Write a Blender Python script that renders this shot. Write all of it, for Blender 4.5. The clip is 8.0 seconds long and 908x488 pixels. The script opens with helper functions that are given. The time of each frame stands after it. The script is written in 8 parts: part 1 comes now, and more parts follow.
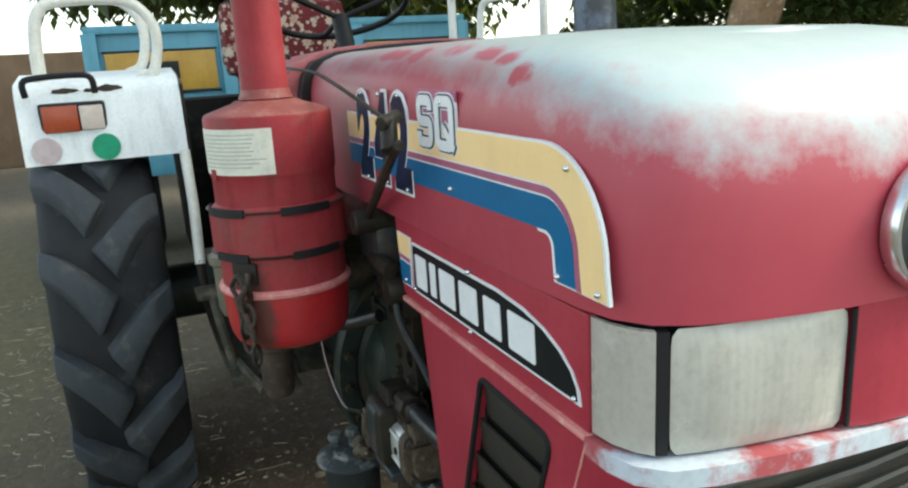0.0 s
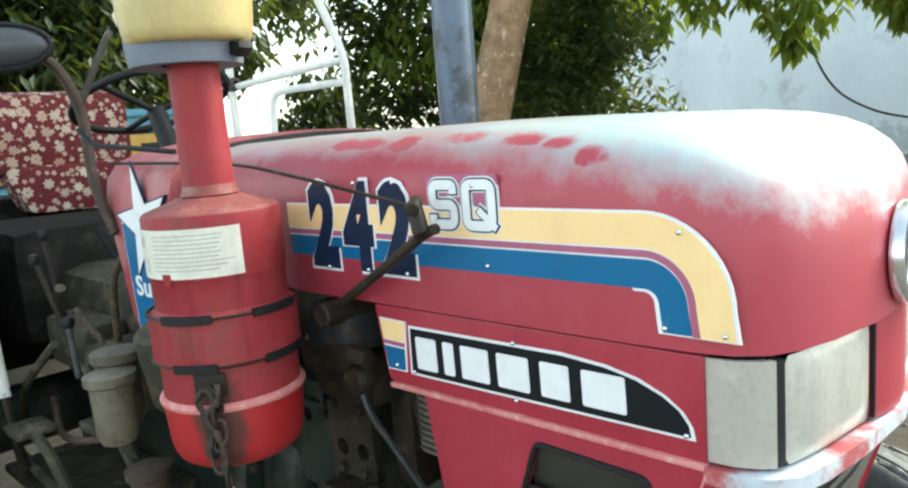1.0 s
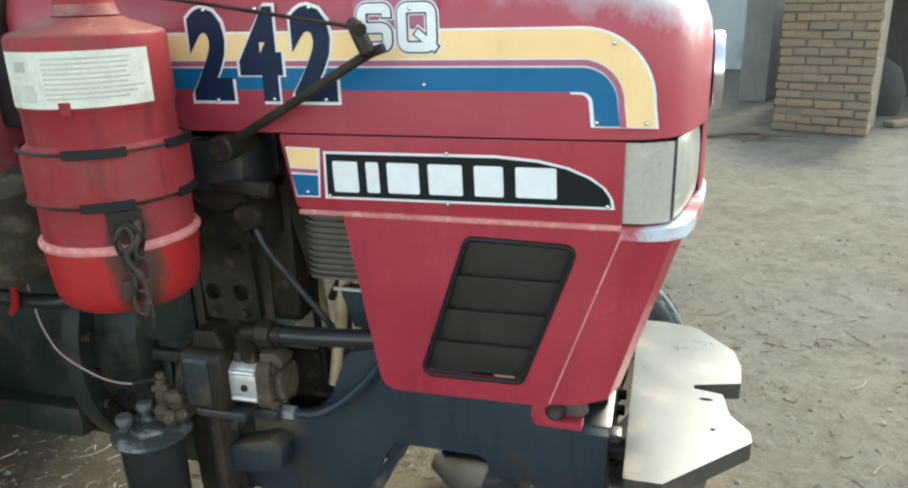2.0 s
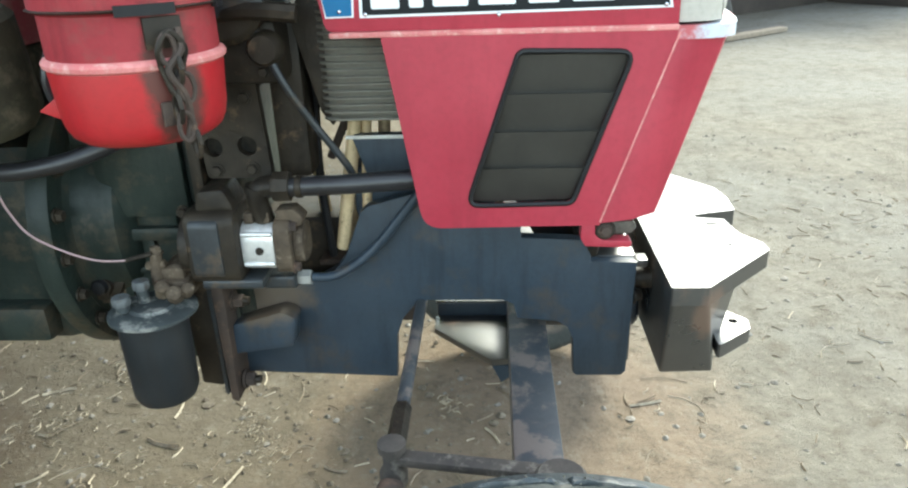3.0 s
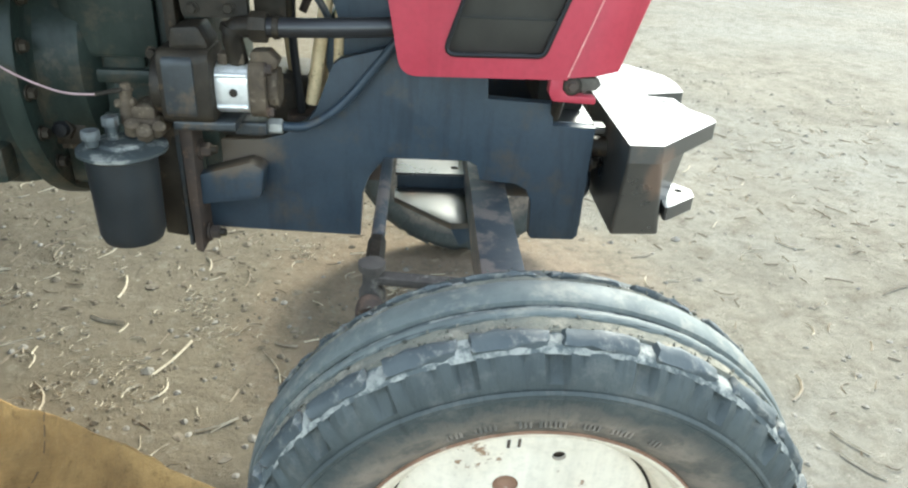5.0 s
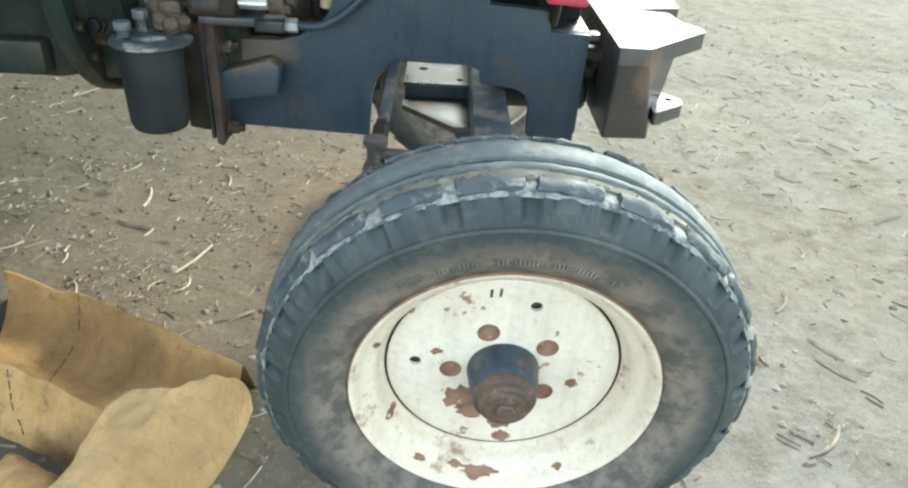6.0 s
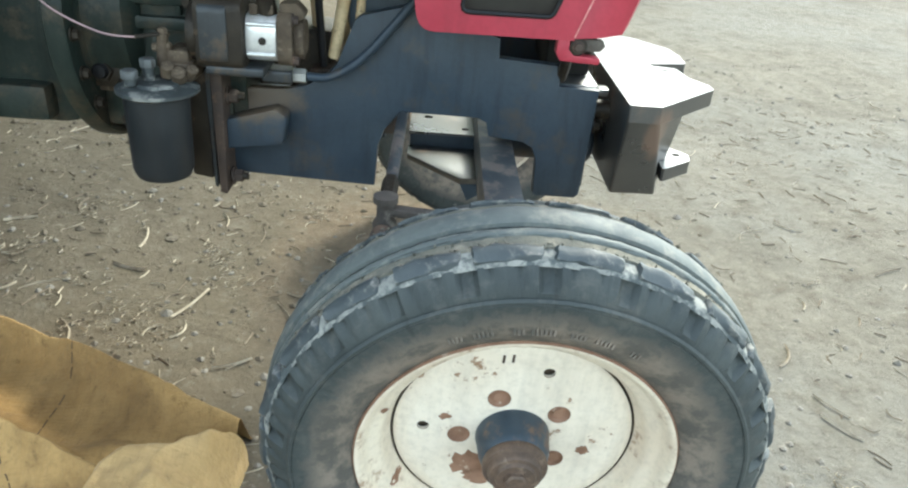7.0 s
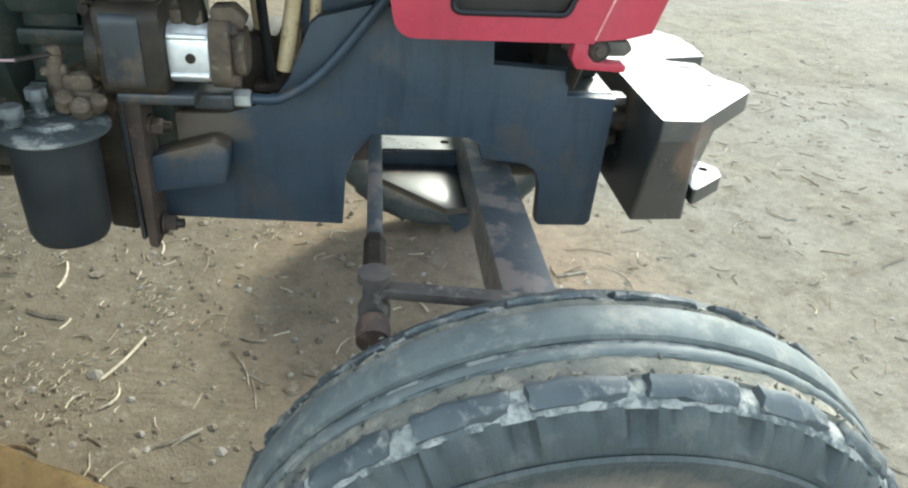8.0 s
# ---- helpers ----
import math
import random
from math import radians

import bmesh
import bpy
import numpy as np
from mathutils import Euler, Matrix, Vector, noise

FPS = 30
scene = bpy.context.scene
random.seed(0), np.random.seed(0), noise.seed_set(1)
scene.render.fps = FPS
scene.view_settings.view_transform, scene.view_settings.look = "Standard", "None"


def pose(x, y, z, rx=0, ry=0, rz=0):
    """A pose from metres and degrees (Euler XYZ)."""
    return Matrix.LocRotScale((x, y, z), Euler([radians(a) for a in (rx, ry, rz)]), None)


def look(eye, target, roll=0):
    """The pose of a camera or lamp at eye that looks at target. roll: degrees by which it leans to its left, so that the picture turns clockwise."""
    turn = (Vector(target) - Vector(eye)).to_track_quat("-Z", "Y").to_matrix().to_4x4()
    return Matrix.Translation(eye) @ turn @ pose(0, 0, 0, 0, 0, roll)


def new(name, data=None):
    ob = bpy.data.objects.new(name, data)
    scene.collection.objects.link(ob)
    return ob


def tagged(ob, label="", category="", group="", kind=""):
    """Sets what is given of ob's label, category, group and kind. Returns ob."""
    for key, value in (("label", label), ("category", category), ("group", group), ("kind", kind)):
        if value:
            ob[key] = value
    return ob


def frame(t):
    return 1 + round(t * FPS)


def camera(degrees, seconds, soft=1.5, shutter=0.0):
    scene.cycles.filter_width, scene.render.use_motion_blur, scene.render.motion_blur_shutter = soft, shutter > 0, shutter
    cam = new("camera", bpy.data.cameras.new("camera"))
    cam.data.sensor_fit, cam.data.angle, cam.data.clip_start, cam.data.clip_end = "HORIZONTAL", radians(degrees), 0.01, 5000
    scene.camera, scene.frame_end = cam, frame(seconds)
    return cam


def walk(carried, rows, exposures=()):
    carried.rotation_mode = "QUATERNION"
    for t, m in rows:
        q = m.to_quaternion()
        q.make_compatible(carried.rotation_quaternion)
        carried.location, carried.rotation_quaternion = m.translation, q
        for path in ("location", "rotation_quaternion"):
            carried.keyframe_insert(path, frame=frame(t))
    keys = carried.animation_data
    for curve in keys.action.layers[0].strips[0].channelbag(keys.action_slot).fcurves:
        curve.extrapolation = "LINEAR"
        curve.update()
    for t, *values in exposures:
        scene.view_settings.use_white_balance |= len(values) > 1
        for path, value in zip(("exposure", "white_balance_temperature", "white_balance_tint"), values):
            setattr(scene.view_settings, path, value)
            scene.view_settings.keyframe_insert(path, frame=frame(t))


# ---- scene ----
cam = camera(63.0, 8.0, soft=2.2)
PATH = [
    (0, (0.652, -0.557, 1.329), (-1.132, 0.202, 0.84), -3.3),
    (0.5, (0.611, -0.756, 1.342), (-0.972, 0.409, 0.97), -1.8),
    (1, (0.474, -0.865, 1.352), (-0.898, 0.555, 1.035), -4.7),
    (1.5, (0.342, -1.008, 1.346), (-0.587, 0.722, 0.969), -2.3),
    (2, (0.222, -1.147, 1.301), (-0.304, 0.673, 0.656), -1.7),
    (2.2, (0.173, -1.156, 1.256), (-0.241, 0.656, 0.518), -1.5),
    (3.5, (-0.117, -1.235, 1.115), (-0.148, 0.595, 0.308), -1.9),
    (4, (-0.104, -1.227, 1.106), (-0.113, 0.576, 0.24), -0.3),
    (4.5, (-0.097, -1.253, 1.078), (-0.069, 0.527, 0.167), 1.2),
    (5, (-0.12, -1.313, 1.032), (-0.023, 0.459, 0.11), 2.9),
    (6.3, (-0.086, -1.477, 0.983), (-0.041, 0.234, -0.051), 3.6),
    (6.5, (-0.086, -1.482, 0.992), (-0.04, 0.253, -0.001), 3.3),
    (7, (-0.119, -1.418, 1.006), (-0.042, 0.343, 0.062), 4.9),
    (7.5, (-0.187, -1.253, 1.004), (-0.005, 0.498, 0.054), 4.7),
    (8, (-0.181, -1.139, 0.991), (0.045, 0.572, -0.021), 4.3),
]
walk(cam, [(t, look(eye, target, roll)) for t, eye, target, roll in PATH],
     exposures=[(0.0, 1.60, 6800, -2), (0.5, 2.02, 6800, -2), (1.0, 2.10, 6800, -2), (1.5, 1.93, 6800, -2), (2.2, 2.15, 6800, -2), (3.5, 2.85, 6500, -2), (6.3, 2.62, 6500, -2), (7.0, 2.53, 6500, -2), (7.5, 2.56, 6500, -2), (8.0, 2.63, 6500, -2)])

# ---- daylight ----
SUN_AZ, SUN_EL = radians(69), radians(42)      # azimuth counted from +x towards +y
world = bpy.data.worlds.new("sky")
scene.world = world
world.use_nodes = True
wn = world.node_tree.nodes
sky = wn.new("ShaderNodeTexSky")
sky.sky_type, sky.sun_disc = "NISHITA", False
sky.sun_elevation, sky.sun_rotation = SUN_EL, radians(90) - SUN_AZ
sky.air_density, sky.dust_density = 1.0, 1.0
wn["Background"].inputs["Strength"].default_value = 0.15
haze = wn.new("ShaderNodeHueSaturation")           # hazy air over the yard
haze.inputs["Saturation"].default_value = 0.55
world.node_tree.links.new(sky.outputs[0], haze.inputs["Color"])
world.node_tree.links.new(haze.outputs[0], wn["Background"].inputs["Color"])
sun = new("sun", bpy.data.lights.new("sun", "SUN"))
sun.data.energy, sun.data.angle, sun.data.color = 1.25, radians(15.0), (1.0, 0.94, 0.85)
sun.matrix_world = look((8 * math.cos(SUN_AZ) * math.cos(SUN_EL), 8 * math.sin(SUN_AZ) * math.cos(SUN_EL), 8 * math.sin(SUN_EL)), (0, 0, 0))

# ---- materials ----
def nodes_of(name):
    m = bpy.data.materials.new(name)
    m.use_nodes = True
    nt = m.node_tree
    return m, nt, nt.nodes["Principled BSDF"]


def tex_coord(nt, scale=1.0):
    co = nt.nodes.new("ShaderNodeTexCoord")
    mp = nt.nodes.new("ShaderNodeMapping")
    mp.inputs["Scale"].default_value = (scale, scale, scale) if not hasattr(scale, "__len__") else scale
    nt.links.new(co.outputs["Object"], mp.inputs["Vector"])
    return mp.outputs["Vector"]


def noise_of(nt, vec, scale, detail=6, rough=0.6):
    n = nt.nodes.new("ShaderNodeTexNoise")
    n.inputs["Scale"].default_value, n.inputs["Detail"].default_value, n.inputs["Roughness"].default_value = scale, detail, rough
    nt.links.new(vec, n.inputs["Vector"])
    return n.outputs["Fac"]


def ramp(nt, fac, lo, hi):
    r = nt.nodes.new("ShaderNodeMapRange")
    r.inputs["From Min"].default_value, r.inputs["From Max"].default_value = lo, hi
    nt.links.new(fac, r.inputs["Value"])
    return r.outputs["Result"]


def mixed(nt, fac, a, b):
    x = nt.nodes.new("ShaderNodeMix")
    x.data_type = "RGBA"
    if isinstance(fac, float):
        x.inputs["Factor"].default_value = fac
    else:
        nt.links.new(fac, x.inputs["Factor"])
    for sock, v in ((x.inputs["A"], a), (x.inputs["B"], b)):
        if isinstance(v, tuple):
            sock.default_value = (*v, 1)
        else:
            nt.links.new(v, sock)
    return x.outputs["Result"]


def maths(nt, op, a, b=0.0):
    n = nt.nodes.new("ShaderNodeMath")
    n.operation = op
    for k, v in enumerate((a, b)):
        if isinstance(v, (int, float)):
            n.inputs[k].default_value = v
        else:
            nt.links.new(v, n.inputs[k])
    return n.outputs[0]


def bumped(nt, bsdf, height, strength=0.2, dist=0.002):
    b = nt.nodes.new("ShaderNodeBump")
    b.inputs["Strength"].default_value, b.inputs["Distance"].default_value = strength, dist
    nt.links.new(height, b.inputs["Height"])
    nt.links.new(b.outputs["Normal"], bsdf.inputs["Normal"])


def surface(name, base, other, rough=0.5, metal=0.0, scale=9.0, stain=None, stain_at=(0.58, 0.68), stain_scale=14.0, grain=120.0, bump=0.15, dist=0.002, spec=0.5, streak=0.22, speck=0.25):
    """Two mottled tones, a patchy stain with an edge of its own, fine grain in gloss and relief."""
    m, nt, p = nodes_of(name)
    v = tex_coord(nt)
    big, fine = noise_of(nt, v, scale), noise_of(nt, v, grain, 3)
    col = mixed(nt, ramp(nt, big, 0.35, 0.65), base, other)
    col = mixed(nt, maths(nt, "MULTIPLY", ramp(nt, fine, 0.45, 0.75), speck), col, tuple(0.5 * c for c in other))
    runs = noise_of(nt, tex_coord(nt, (30, 30, 3.5)), 1.0, 5, 0.65)
    col = mixed(nt, maths(nt, "MULTIPLY", ramp(nt, runs, 0.50, 0.70), streak), col, tuple(0.35 * c for c in base))
    if stain:
        patch = noise_of(nt, v, stain_scale, 8, 0.7)
        col = mixed(nt, ramp(nt, patch, *stain_at), col, stain)
    nt.links.new(col, p.inputs["Base Color"])
    r = maths(nt, "ADD", maths(nt, "MULTIPLY", big, 0.3), rough - 0.15)
    nt.links.new(r, p.inputs["Roughness"])
    p.inputs["Metallic"].default_value = metal
    p.inputs["Specular IOR Level"].default_value = spec
    bumped(nt, p, maths(nt, "ADD", maths(nt, "MULTIPLY", fine, 0.4), big), bump, dist)
    return m


def hood_paint():
    """Faded red enamel; on the crown and the nose it is rubbed and bleached down to whitish primer."""
    m, nt, p = nodes_of("faded red hood paint")
    v = tex_coord(nt)
    sep = nt.nodes.new("ShaderNodeSeparateXYZ")
    nt.links.new(v, sep.inputs[0])
    big, mid, fine = noise_of(nt, v, 5), noise_of(nt, v, 26, 5, 0.65), noise_of(nt, v, 150, 3)
    red = mixed(nt, ramp(nt, big, 0.3, 0.7), (0.275, 0.024, 0.042), (0.335, 0.040, 0.060))
    red = mixed(nt, maths(nt, "MULTIPLY", ramp(nt, mid, 0.52, 0.76), 0.28), red, (0.50, 0.15, 0.16))
    # height above which the paint is gone: lower towards the nose, where the red has faded most
    front = ramp(nt, sep.outputs["X"], -0.30, 0.27)
    red = mixed(nt, maths(nt, "MULTIPLY", maths(nt, "ADD", front, 0.1), 0.75), red, (0.40, 0.046, 0.070))
    edge = maths(nt, "SUBTRACT", 1.333, maths(nt, "MULTIPLY", maths(nt, "POWER", front, 2.0), 0.082))
    worn = maths(nt, "SUBTRACT", sep.outputs["Z"], edge)
    worn = maths(nt, "ADD", worn, maths(nt, "MULTIPLY", maths(nt, "SUBTRACT", mid, 0.5), 0.05))
    worn = maths(nt, "ADD", worn, maths(nt, "MULTIPLY", maths(nt, "SUBTRACT", big, 0.5), 0.05))
    blotch = noise_of(nt, v, 13, 7, 0.7)
    worn = maths(nt, "ADD", worn, maths(nt, "MULTIPLY", maths(nt, "MULTIPLY", maths(nt, "SUBTRACT", blotch, 0.52), 0.07), maths(nt, "POWER", front, 3.0)))
    bare = mixed(nt, ramp(nt, mid, 0.35, 0.7), (0.345, 0.40, 0.39), (0.265, 0.325, 0.33))
    bare = mixed(nt, maths(nt, "POWER", front, 2.0), bare, mixed(nt, mid, (0.52, 0.57, 0.56), (0.38, 0.44, 0.45)))
    # drips of paint left on the shoulder
    for sx, sz, wx, wz in ((-0.030, 1.331, 0.026, 0.006), (0.019, 1.325, 0.020, 0.006), (0.062, 1.311, 0.017, 0.009), (-0.124, 1.336, 0.030, 0.006), (-0.226, 1.333, 0.022, 0.007), (-0.33, 1.336, 0.05, 0.006)):
        ex = maths(nt, "POWER", maths(nt, "MULTIPLY", maths(nt, "SUBTRACT", sep.outputs["X"], sx), 1 / wx), 2.0)
        ez = maths(nt, "POWER", maths(nt, "MULTIPLY", maths(nt, "SUBTRACT", sep.outputs["Z"], sz), 1 / wz), 2.0)
        spot = ramp(nt, maths(nt, "ADD", maths(nt, "ADD", ex, ez), maths(nt, "MULTIPLY", mid, 3.6)), 3.4, 1.9)
        worn = maths(nt, "SUBTRACT", worn, maths(nt, "MULTIPLY", spot, 0.045))
    col = mixed(nt, ramp(nt, worn, -0.020, 0.030), red, bare)
    nt.links.new(col, p.inputs["Base Color"])
    nt.links.new(maths(nt, "ADD", maths(nt, "MULTIPLY", big, 0.25), 0.28), p.inputs["Roughness"])
    bumped(nt, p, maths(nt, "ADD", big, maths(nt, "MULTIPLY", fine, 0.15)), 0.12, 0.004)
    return m


def plain(name, base, rough=0.5, metal=0.0, var=0.2, scale=40.0, spec=0.5):
    return surface(name, base, tuple(c * (1 - var) for c in base), rough, metal, scale, None, grain=260, bump=0.06, dist=0.001, spec=spec, streak=0.06, speck=0.06)


def stain_zone(m, centre, radii, colour, amount, ragged=1.6, scale=9.0):
    """A dirty patch with a ragged edge of its own on a finished material, about a centre."""
    nt = m.node_tree
    p = nt.nodes["Principled BSDF"]
    v = tex_coord(nt)
    sep = nt.nodes.new("ShaderNodeSeparateXYZ")
    nt.links.new(v, sep.inputs[0])
    d = maths(nt, "MULTIPLY", maths(nt, "SUBTRACT", noise_of(nt, v, scale, 8, 0.72), 0.5), ragged)
    for axis, c, r in zip("XYZ", centre, radii):
        d = maths(nt, "ADD", d, maths(nt, "POWER", maths(nt, "MULTIPLY", maths(nt, "SUBTRACT", sep.outputs[axis], c), 1 / r), 2.0))
    old = p.inputs["Base Color"].links[0].from_socket
    nt.links.new(mixed(nt, maths(nt, "MULTIPLY", ramp(nt, d, 1.1, 0.5), amount), old, colour), p.inputs["Base Color"])


RED_HOOD = hood_paint()
RED = surface("faded red panel paint", (0.31, 0.021, 0.040), (0.37, 0.036, 0.056), 0.42, 0, 6, (0.44, 0.10, 0.10), (0.68, 0.82), 22, bump=0.08, spec=0.4)
RED_CAN = surface("dusty red can paint", (0.235, 0.016, 0.024), (0.30, 0.036, 0.042), 0.55, 0, 7, (0.150, 0.070, 0.056), (0.52, 0.78), 11, bump=0.3, dist=0.004, spec=0.25, streak=0.45)
LID = surface("dusty maroon lid paint", (0.19, 0.040, 0.040), (0.24, 0.070, 0.062), 0.6, 0, 9, (0.33, 0.18, 0.145), (0.54, 0.76), 16, bump=0.2, spec=0.3)
RED_PAN = surface("bright red oil pan paint", (0.40, 0.012, 0.018), (0.36, 0.020, 0.024), 0.38, 0, 8, (0.40, 0.14, 0.10), (0.68, 0.82), 16, bump=0.08)
for m in (RED_CAN, RED_PAN):                                # oily dirt that has run down behind the clamp
    stain_zone(m, (-0.392, -0.434, 0.995), (0.030, 0.050, 0.085), (0.050, 0.032, 0.024), 0.85, 2.2, 24)
RED_RIM = surface("worn pink paint edge", (0.62, 0.24, 0.22), (0.50, 0.12, 0.12), 0.6, 0, 30, (0.70, 0.45, 0.38), (0.5, 0.7), 60)
PRIMER = surface("bare bleached bumper", (0.58, 0.63, 0.67), (0.50, 0.54, 0.60), 0.35, 0.0, 14, (0.42, 0.09, 0.10), (0.43, 0.55), 11)
IRON = surface("dark blue grey cast iron paint", (0.023, 0.036, 0.051), (0.036, 0.051, 0.066), 0.45, 0.0, 7, (0.060, 0.050, 0.040), (0.55, 0.74), 12, bump=0.35, dist=0.003, spec=0.35, streak=0.5)
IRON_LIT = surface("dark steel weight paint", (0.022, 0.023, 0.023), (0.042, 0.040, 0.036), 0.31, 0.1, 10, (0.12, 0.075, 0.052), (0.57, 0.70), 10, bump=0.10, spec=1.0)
stain_zone(IRON, (-0.43, -0.15, 0.595), (0.085, 0.10, 0.042), (0.105, 0.075, 0.048), 0.8, 2.0, 22)     # brown dirt fallen below the pump
IRON_LIT.node_tree.nodes["Principled BSDF"].inputs["IOR"].default_value = 1.62
stain_zone(IRON_LIT, (0.262, -0.25, 0.60), (0.030, 0.06, 0.055), (0.13, 0.075, 0.05), 0.8, 1.6, 30)
ENGINE = surface("oily blue green engine paint", (0.013, 0.020, 0.017), (0.029, 0.038, 0.031), 0.42, 0, 7, (0.062, 0.050, 0.034), (0.52, 0.66), 12, bump=0.5, spec=0.22, streak=0.5, dist=0.004)
GREASE = surface("brown oily dirt on iron", (0.016, 0.013, 0.010), (0.037, 0.029, 0.020), 0.50, 0.1, 20, (0.105, 0.070, 0.043), (0.57, 0.69), 26, bump=0.5, dist=0.004, spec=0.25)
DUSTY_CASTING = surface("dusty grey casting", (0.125, 0.135, 0.135), (0.075, 0.080, 0.080), 0.6, 0.1, 18, (0.05, 0.04, 0.03), (0.52, 0.64), 30, bump=0.4)
RUST = surface("rusty brown steel", (0.064, 0.042, 0.030), (0.040, 0.029, 0.023), 0.75, 0.1, 18, (0.13, 0.078, 0.05), (0.55, 0.7), 40, bump=0.4)
ALU = surface("bright aluminium casting", (0.80, 0.80, 0.78), (0.66, 0.66, 0.64), 0.38, 0.6, 20, (0.35, 0.28, 0.22), (0.66, 0.76), 30)
ARM = surface("dusty rusty steering arm", (0.085, 0.072, 0.060), (0.048, 0.042, 0.038), 0.75, 0, 22, (0.19, 0.17, 0.14), (0.53, 0.66), 34, bump=0.5, dist=0.003, spec=0.25)
PUMP_IRON = surface("dark blue grey pump iron", (0.038, 0.045, 0.050), (0.022, 0.025, 0.027), 0.42, 0.1, 16, (0.075, 0.055, 0.038), (0.54, 0.66), 22, bump=0.25, dist=0.002, streak=0.3)
CLUTTER = surface("olive brown oily dust on iron", (0.062, 0.056, 0.036), (0.034, 0.032, 0.022), 0.7, 0, 14, (0.125, 0.105, 0.072), (0.50, 0.66), 20, bump=0.5, dist=0.005, spec=0.25)
CAKED = surface("brown caked oily dust", (0.105, 0.078, 0.052), (0.060, 0.045, 0.032), 0.75, 0, 34, (0.19, 0.155, 0.11), (0.54, 0.68), 46, bump=0.8, dist=0.006, spec=0.25)
ALU_DULL = surface("dull aluminium nut", (0.42, 0.42, 0.40), (0.32, 0.32, 0.30), 0.45, 0.5, 30, (0.16, 0.13, 0.10), (0.6, 0.72), 60)
FILTER_HEAD = surface("dusty filter head paint", (0.050, 0.060, 0.060), (0.030, 0.036, 0.037), 0.6, 0, 16, (0.21, 0.21, 0.19), (0.51, 0.62), 34, bump=0.4, dist=0.003)
FIN = surface("grey cast cooling fins", (0.165, 0.158, 0.125), (0.13, 0.122, 0.098), 0.65, 0.1, 12, (0.15, 0.12, 0.09), (0.56, 0.7), 14, bump=0.3)
BLOCK = surface("bluish block rubber", (0.036, 0.045, 0.050), (0.056, 0.066, 0.068), 0.55, 0, 22, (0.18, 0.175, 0.155), (0.54, 0.68), 40, bump=0.4, dist=0.003)
AXLE = surface("chipped blue axle paint", (0.034, 0.042, 0.050), (0.060, 0.064, 0.066), 0.5, 0.0, 11, (0.135, 0.112, 0.098), (0.49, 0.57), 15, bump=0.35, streak=0.15)
TREAD = surface("dusty worn tread rubber", (0.118, 0.130, 0.122), (0.082, 0.094, 0.092), 0.60, 0, 14, (0.19, 0.185, 0.158), (0.50, 0.66), 26, bump=0.4, dist=0.002, spec=0.35)
RUBBER_DUST = surface("dust in tyre grooves", (0.31, 0.305, 0.275), (0.22, 0.22, 0.20), 0.85, 0, 25, (0.075, 0.085, 0.085), (0.46, 0.56), 30, bump=0.4, spec=0.2)
MUD = surface("dried olive mud in the tread", (0.160, 0.152, 0.122), (0.115, 0.114, 0.100), 0.9, 0, 26, (0.22, 0.20, 0.16), (0.50, 0.62), 40, bump=0.9, dist=0.006, spec=0.1)
STUD_RUST = surface("dark rusty steel", (0.085, 0.060, 0.046), (0.050, 0.040, 0.034), 0.8, 0, 40, (0.15, 0.105, 0.075), (0.55, 0.7), 70, bump=0.4)
CAP_RUST = surface("rubbed rusty cap", (0.150, 0.098, 0.068), (0.090, 0.062, 0.046), 0.6, 0.15, 30, (0.26, 0.19, 0.14), (0.54, 0.68), 50, bump=0.4)
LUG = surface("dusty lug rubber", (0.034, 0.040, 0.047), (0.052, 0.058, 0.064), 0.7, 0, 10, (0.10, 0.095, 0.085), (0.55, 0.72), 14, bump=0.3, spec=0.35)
# blacker than the lugs: shade of deep gaps put into the rubber colour
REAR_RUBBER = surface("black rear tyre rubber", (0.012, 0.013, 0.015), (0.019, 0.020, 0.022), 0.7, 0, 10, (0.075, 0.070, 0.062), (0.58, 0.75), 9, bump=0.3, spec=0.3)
RIM = surface("chipped cream rim paint", (0.80, 0.72, 0.60), (0.68, 0.59, 0.47), 0.45, 0, 7, (0.30, 0.19, 0.12), (0.615, 0.635), 26, bump=0.15)
RIM_CREAM = surface("dusty cream rim paint", (0.76, 0.67, 0.53), (0.66, 0.55, 0.42), 0.5, 0, 8, (0.34, 0.23, 0.15), (0.57, 0.66), 20, bump=0.2)
# pale tan carries the sunlight that should fall on the push rods
PUSH_SUNLIT = surface("sunlit tan tube colour", (0.70, 0.55, 0.33), (0.56, 0.42, 0.24), 0.55, 0, 30, (0.16, 0.10, 0.06), (0.60, 0.70), 50)
RIM_RUST = surface("rust stain", (0.20, 0.105, 0.062), (0.30, 0.17, 0.11), 0.8, 0, 60, (0.42, 0.32, 0.24), (0.60, 0.68), 70, bump=0.3)
HUB_BLUE = surface("blue hub cap paint", (0.026, 0.044, 0.062), (0.040, 0.056, 0.072), 0.42, 0, 14, (0.13, 0.085, 0.06), (0.53, 0.63), 26, streak=0.3)
BLACK = plain("matt black plastic", (0.011, 0.011, 0.012), 0.55, spec=0.3)
BLACK_GLOSS = plain("black hose rubber", (0.022, 0.022, 0.024), 0.35)
GRILLE = surface("dull olive black grille", (0.026, 0.024, 0.020), (0.036, 0.033, 0.027), 0.45, 0, 14, (0.07, 0.062, 0.05), (0.6, 0.75), 20)
